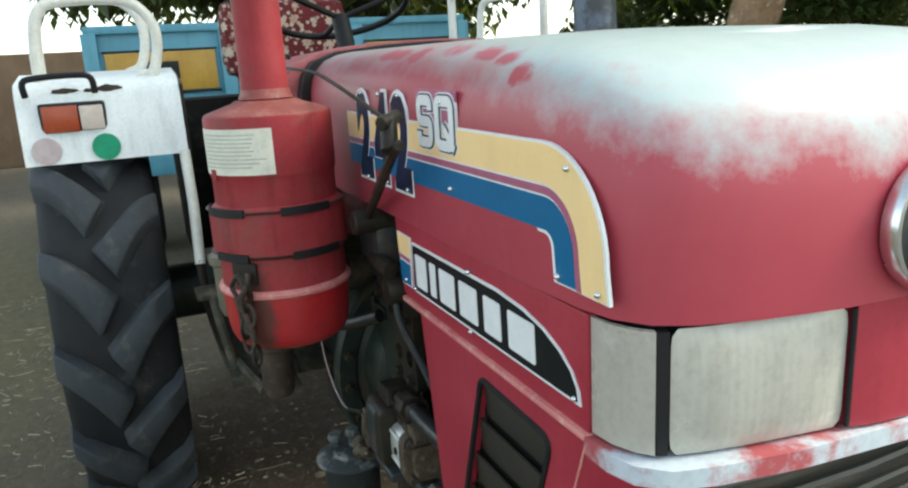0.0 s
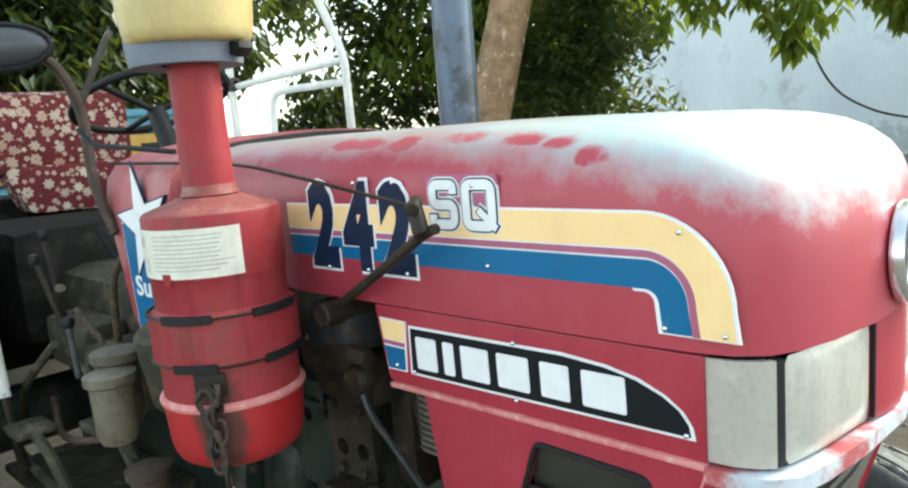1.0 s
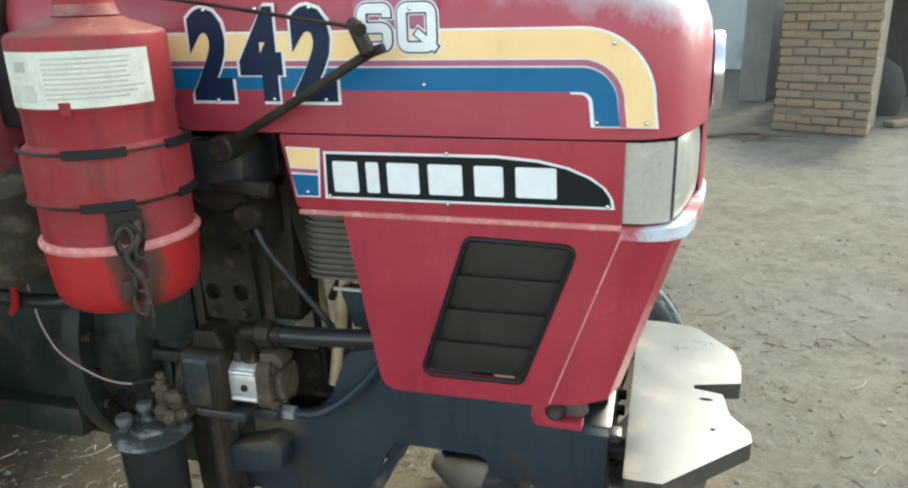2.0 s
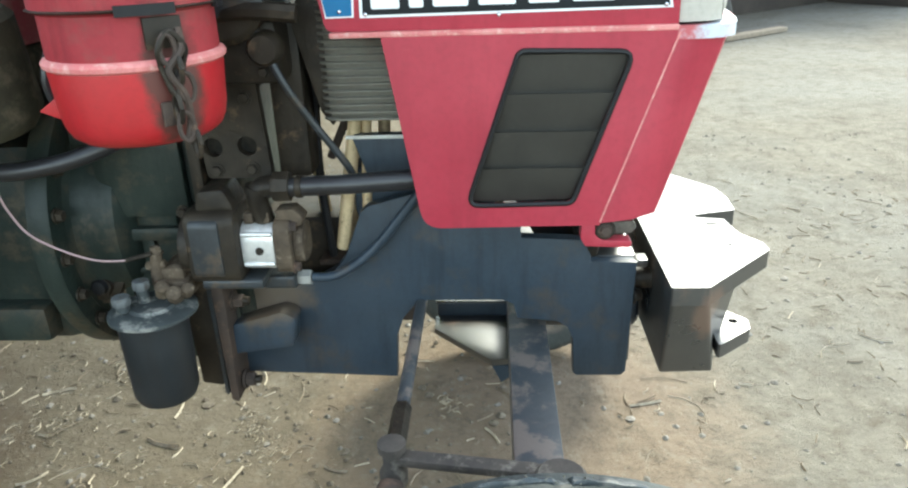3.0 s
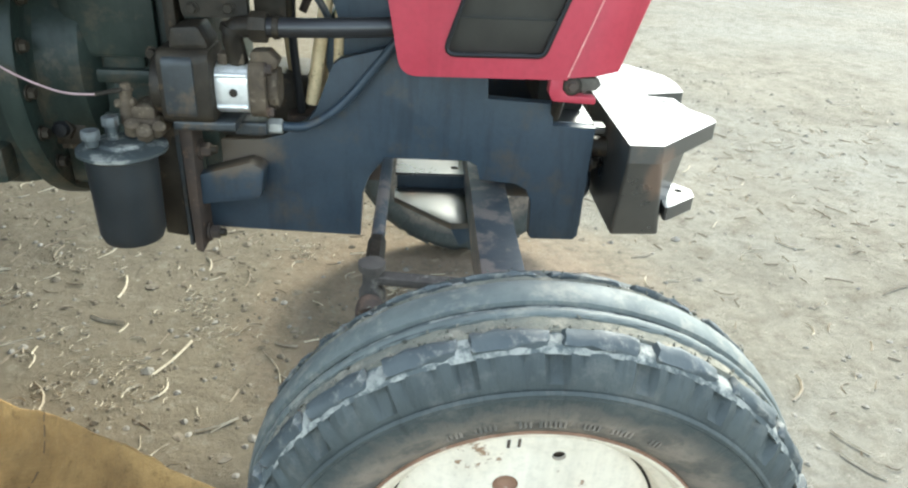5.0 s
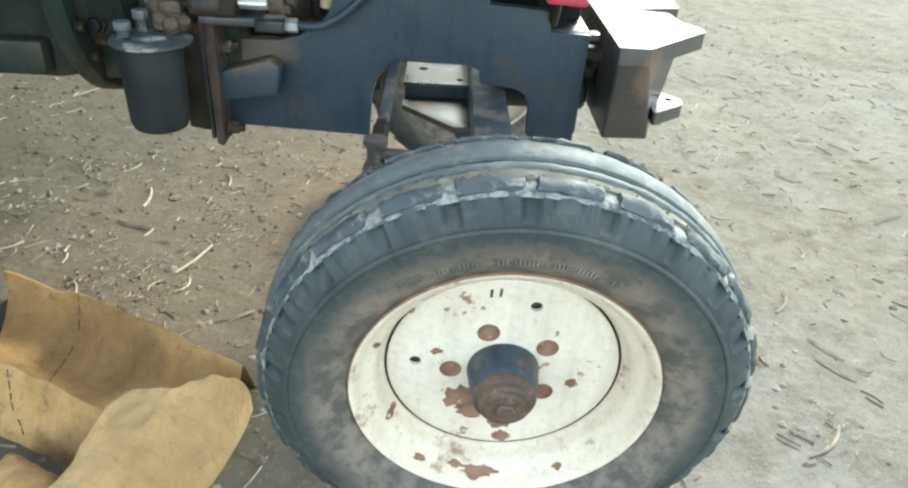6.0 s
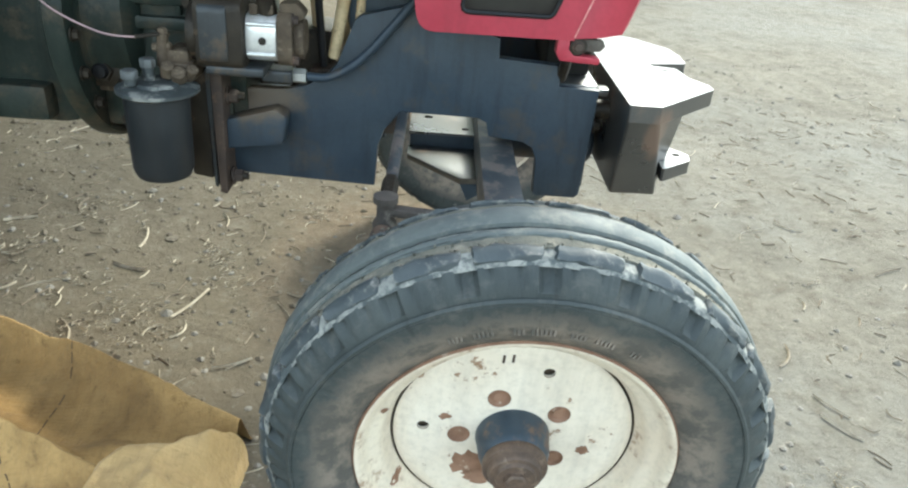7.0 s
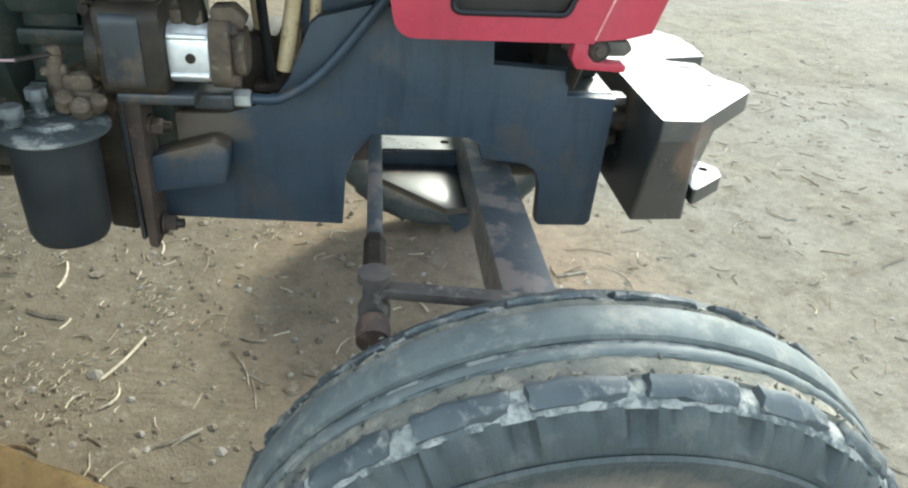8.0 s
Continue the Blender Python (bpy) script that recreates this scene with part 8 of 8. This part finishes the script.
leaves("drooping_foliage", shift(hang), 70, 0.14, LEAF, tree, "drooping twigs of sunlit leaves", 32, droop=1.3)

bush = thing("shrub", "dense dark green shrub behind the tree", "shrub", (-4.1, 5.2, 0))
for k in range(5):
    a = k * 1.3
    limb(bush, [(0.2 * math.cos(a), 0.2 * math.sin(a), 0), (0.5 * math.cos(a), 0.5 * math.sin(a), 1.4), (1.0 * math.cos(a), 0.9 * math.sin(a), 2.8)], 0.06, 0.02)
leaves("foliage", clump_field(rng, [((-2.0, 0.85), (-0.9, 1.2), (0.4, 3.2), 165)], (0.25, 0.5)), 170, 0.15, LEAF_DARK, bush, "dark green leaves", 33)
sapling = thing("shrub", "small-leaved dark shrub beside the tree trunk", "shrub", (-2.1, 2.95, 0))
for k in range(4):
    a = 0.6 + k * 1.5
    limb(sapling, [(0.05 * math.cos(a), 0.05 * math.sin(a), 0), (0.12 * math.cos(a), 0.15 * math.sin(a), 0.9), (0.14 * math.cos(a), 0.3 * math.sin(a), 1.35)], 0.022, 0.006)
leaves("foliage", clump_field(rng, [((-0.36, 0.14), (-0.25, 0.4), (0.5, 2.3), 64), ((0.0, 0.42), (-0.2, 0.3), (1.65, 2.3), 20)], (0.12, 0.22)), 120, 0.075, LEAF_DARK, sapling, "small dark green leaves", 35)
bush2 = thing("shrub", "dark green tree crown beyond the trailer", "shrub", (-9.5, 3.0, 0))
limb(bush2, [(0, 0, 0), (0.1, 0.1, 1.5), (0.3, 0.2, 3.2)], 0.16, 0.07)
limb(bush2, [(0.2, 0.15, 2.2), (-0.4, -1.0, 3.0), (-0.4, -2.2, 3.4)], 0.08, 0.03)
leaves("foliage", clump_field(rng, [((-1.5, 1.5), (-4.0, -1.3), (2.35, 4.6), 112), ((-1.5, 1.5), (-1.3, 1.9), (1.95, 4.6), 145), ((-0.8, 0.8), (2.0, 3.9), (3.2, 4.4), 18), ((-0.5, 0.5), (2.9, 4.2), (1.0, 2.3), 22)], (0.30, 0.62)), 120, 0.22, LEAF_DARK, bush2, "dark green leaves", 34, droop=1.0)

# ---- yard walls ----
YAW = radians(-20)
DX, DY = math.cos(YAW), math.sin(YAW)


def yard(o, x, y, z):
    """A point given along and across the yard's wall line from the origin o."""
    return (o[0] + x * DX - y * DY, o[1] + x * DY + y * DX, z)


def place(ob, o):
    ob.matrix_world = Matrix.Translation((o[0], o[1], 0)) @ Matrix.Rotation(YAW, 4, "Z")
    return ob


WALL = (0.0, 12.2)
DOOR0, DOOR1, DTOP = -0.78, 0.72, 2.05
wall = thing("wall_north", "whitewashed wall with damp stains round a blue door", "wall", kind="structure")
place(wall, WALL)
for nm, q in (("wall_left", (-15, DOOR0, 0, 0.3, 0, 3.7)), ("wall_right", (DOOR1, 6.0, 0, 0.3, 0, 3.7)), ("wall_above", (DOOR0, DOOR1, 0, 0.3, DTOP, 3.7))):
    part(nm, box(*q, bevel=0), PLASTER, wall)
part("wall_foot", box(-15, DOOR0 - 0.12, -0.03, -0.002, 0, 0.28, 0.01), WALL_DARK, wall)
for nm, q in (("door_surround", (DOOR0 - 0.12, DOOR0, -0.025, 0.1, 0, DTOP + 0.12)), ("door_surround", (DOOR1, DOOR1 + 0.12, -0.025, 0.1, 0, DTOP + 0.12)), ("door_surround", (DOOR0, DOOR1, -0.025, 0.1, DTOP, DTOP + 0.12))):
    part(nm, box(*q, bevel=0.01), PLASTER, wall)
door = thing("door_1", "sky blue sheet metal door, shut, with a pale sill", "door", kind="structure")
place(door, WALL)
for x0, x1 in ((DOOR0 + 0.01, -0.031), (-0.028, DOOR1 - 0.01)):
    part("door_leaf", box(x0, x1, 0.10, 0.14, 0.06, DTOP - 0.01, 0.003), DOOR_BLUE, door)
part("door_sill", box(DOOR0, DOOR1, -0.04, 0.12, 0.0, 0.05, 0.008), PLASTER, door)
part("red_patch", box(DOOR0 + 0.03, DOOR0 + 0.22, 0.080, 0.087, 1.68, 1.98, 0.002), RUST, door)
for x, z0, z1 in ((-1.85, 1.15, 2.1), (-1.15, 1.1, 1.75)):
    part("wall_conduit", tube([(x, -0.02, z0), (x + 0.02, -0.02, (z0 + z1) / 2), (x, -0.02, z1)], 0.018, 8, 3), WALL_DARK, wall)

side = thing("wall_east", "rough plaster wall beside the blue door", "wall", kind="structure")
place(side, WALL)
part("wall_face", box(2.35, 2.65, -3.4, 0.0, 0, 2.95, 0), PLASTER_OLD, side)

# closing walls far behind the camera's back
back = thing("wall_south", "long low boundary wall across the yard", "wall", kind="structure")
part("wall_face", box(-16, 16, -15.3, -15, 0, 2.6, 0.02), PLASTER, back)
back = thing("wall_west", "low brown brick boundary wall beyond the trailer", "wall", kind="structure")
part("wall_face", box(-13.3, -13, -14, 4, 0, 1.75, 0.02), surface("brown brick wall", (0.15, 0.10, 0.065), (0.11, 0.075, 0.05), 0.95, 0, 3, None, bump=0.5, dist=0.02), back)

# shed with a brick pier at its corner
PIER = (1.19, 6.28)
shed = thing("shed", "open brick shed with a dark inside", "shed", kind="structure")
place(shed, PIER)
part("pier_core", box(0.02, 0.77, 0.02, 0.60, 0, 1.42, 0), MORTAR, shed)
BARN = (1.95, 5.98)
barn = thing("barn", "low open shed with dark brown inside walls", "shed", kind="structure")
barn.matrix_world = Matrix.Translation((*BARN, 0)) @ Matrix.Rotation(radians(38), 4, "Z")
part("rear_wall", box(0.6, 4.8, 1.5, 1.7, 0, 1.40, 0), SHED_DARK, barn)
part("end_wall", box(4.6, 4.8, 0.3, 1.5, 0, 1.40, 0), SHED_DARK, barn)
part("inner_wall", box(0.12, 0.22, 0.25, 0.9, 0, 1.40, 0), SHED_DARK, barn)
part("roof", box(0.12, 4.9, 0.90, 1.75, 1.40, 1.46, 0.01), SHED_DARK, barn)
def in_barn(x, y):
    return tuple(barn.matrix_world @ Vector((x, y, 0)))


pot = link("clay_pot", lathe([(0.0, 0.0), (0.14, 0.0), (0.20, 0.10), (0.21, 0.2), (0.15, 0.30), (0.13, 0.33), (0.145, 0.35), (0.12, 0.34), (0.0, 0.30)], in_barn(0.55, 0.75), "z", 24), BLACK)
tagged(pot, "dark round clay pot on the shed's earth floor", "pot")
grain = link("grain_sack", lathe([(0.0, 0.0), (0.30, 0.0), (0.34, 0.2), (0.26, 0.45), (0.10, 0.56), (0.12, 0.62), (0.0, 0.60)], in_barn(1.15, 1.0), "z", 20), plain("grey sackcloth", (0.05, 0.048, 0.043), 0.9))
tagged(grain, "upright grey sack standing in the dark shed", "sack")
plank = link("plank", box(0.55, 1.6, 0.2, 0.32, 0.0, 0.05, 0.01), WOOD)
plank.matrix_world = barn.matrix_world.copy()
tagged(plank, "grey weathered plank lying on the soil by the shed", "plank")
sticks = [(0.92, 5.86, 12, 0.62, 0.016), (1.05, 5.80, -8, 0.50, 0.013), (0.80, 5.93, 28, 0.45, 0.012), (1.22, 5.74, 3, 0.40, 0.014), (1.00, 5.72, 40, 0.30, 0.010)]
for k, (x, y, deg, length, r) in enumerate(sticks):
    dx, dy = math.cos(radians(deg)) * length / 2, math.sin(radians(deg)) * length / 2
    z = r + 0.018 * (k % 2)
    stick = link("stick", tube([(x - dx, y - dy, z), (x - dx * 0.2, y - dy * 0.2 + 0.02, z + 0.012), (x + dx, y + dy, z)], r, 7, 4, taper=r * 0.5), BRANCH)
    tagged(stick, "dry grey branch lying on the soil by the brick pier", "branch", group="branches by the pier")

# black cable slung from the tree to the wall
cable = link("cable", tube([(-2.15, 6.6, 3.1), (-2.13, 7.0, 2.5), (-2.12, 7.0, 2.27), (-2.05, 7.0, 1.80), (-1.85, 7.0, 1.41), (-1.55, 7.0, 1.19), (-1.2, 7.0, 1.08), (-0.75, 7.3, 1.00), (-0.65, 8.2, 0.96), (-1.0, 10.2, 0.98), (-1.6, 12.75, 1.02)], 0.012, 8, 8), BLACK)
tagged(cable, "black cable hanging slack from the tree", "cable")

# ---- trailer behind the tractor ----
trailer = thing("trailer", "sky blue farm trailer with yellow panels", "trailer", (-3.6, 0.35, 0))
part("bed", box(-3.4, 0.0, -1.02, 1.02, 0.80, 0.92, 0.01), TRAILER_BLUE, trailer)
part("front_board", box(-0.03, 0.0, -1.02, 1.02, 0.92, 1.54, 0.004), TRAILER_BLUE, trailer, "sky blue headboard")
part("top_rail", box(-0.05, 0.03, -1.04, 1.04, 1.535, 1.575, 0.006), TRAILER_BLUE, trailer)
for y in (-1.02, -0.36, 0.36, 1.02):
    part("post", box(0.0, 0.05, y - 0.035, y + 0.035, 0.80, 1.54, 0.006), TRAILER_BLUE, trailer)
for y0, y1 in ((-0.96, -0.42), (-0.30, 0.30), (0.42, 0.96)):
    for z0, z1 in ((1.24, 1.44), (1.02, 1.18)):
        pn = part("yellow_panel", box(0.0, 0.014, y0, y1, z0, z1, 0.003), TRAILER_YELLOW, trailer)
        part("panel_edge", box(0.0, 0.018, y0 - 0.012, y1 + 0.012, z0 - 0.016, z0 - 0.004, 0.002), BLACK, pn)
        part("panel_edge", box(0.0, 0.018, y0 - 0.012, y1 + 0.012, z1 + 0.004, z1 + 0.012, 0.002), BLACK, pn)
    part("dark_badge", box(0.012, 0.018, (y0 + y1) / 2 - 0.10, (y0 + y1) / 2 + 0.08, 1.30, 1.39, 0.002), BLACK, trailer)
for y in (-1.0, 1.0):
    part("side_board", box(-3.4, -0.05, y - 0.02, y + 0.02, 0.92, 1.54, 0.004), TRAILER_BLUE, trailer)
part("drawbar", tube([(0.0, -0.5, 0.72), (0.6, -0.2, 0.62), (1.1, 0.0, 0.56)], 0.04, 10, 3), TRAILER_BLUE, trailer)
part("drawbar", tube([(0.0, 0.5, 0.72), (0.6, 0.2, 0.62), (1.1, 0.0, 0.56)], 0.04, 10, 3), TRAILER_BLUE, trailer)
for y in (-0.85, 0.85):
    part("trailer_wheel", lathe([(0.0, -0.04), (0.2, -0.05), (0.24, -0.09), (0.38, -0.10), (0.42, -0.05), (0.42, 0.05), (0.38, 0.10), (0.24, 0.09), (0.2, 0.05), (0.0, 0.04)], (-2.0, y, 0.42), (0, 1, 0), 36), REAR_RUBBER, trailer)

# ---- bricks of the pier, last ----
def brick_mesh(l, w, h):
    bm = box(0, l, 0, w, 0, h, 0.006)
    me = bpy.data.meshes.new("brick")
    bm.to_mesh(me)
    bm.free()
    me.materials.append(BRICK)
    return me


BL, BS, BH = 0.215, 0.105, 0.060
full, headr = brick_mesh(BL, BS, BH), brick_mesh(BS, BL, BH)
rng = random.Random(3)
for c in range(19):
    z = 0.006 + c * 0.0745
    x = 0.0
    odd = c % 2
    while x < 0.74:
        me, l = (headr, BS) if (odd and x == 0.0) or x > 0.70 else (full, BL)
        if x + l > 0.80:
            me, l = headr, BS
        if x + l > 0.83:
            break
        b = new("brick", me)
        b.parent = shed
        b.location = (x + rng.uniform(-0.010, 0.010), rng.uniform(-0.020, 0.012), z + rng.uniform(-0.004, 0.004))
        b.rotation_euler = (rng.uniform(-0.02, 0.02), rng.uniform(-0.025, 0.025), rng.uniform(-0.05, 0.05))
        x += l + 0.012
    for k in range(2):
        b = new("brick", headr if odd else full)
        b.parent = shed
        if odd:
            b.location = (rng.uniform(-0.03, 0.012), 0.14 + k * 0.24, z)
        else:
            b.location = (0.115 + rng.uniform(-0.03, 0.01), 0.13 + k * 0.24, z)
            b.rotation_euler = (0, 0, radians(90))
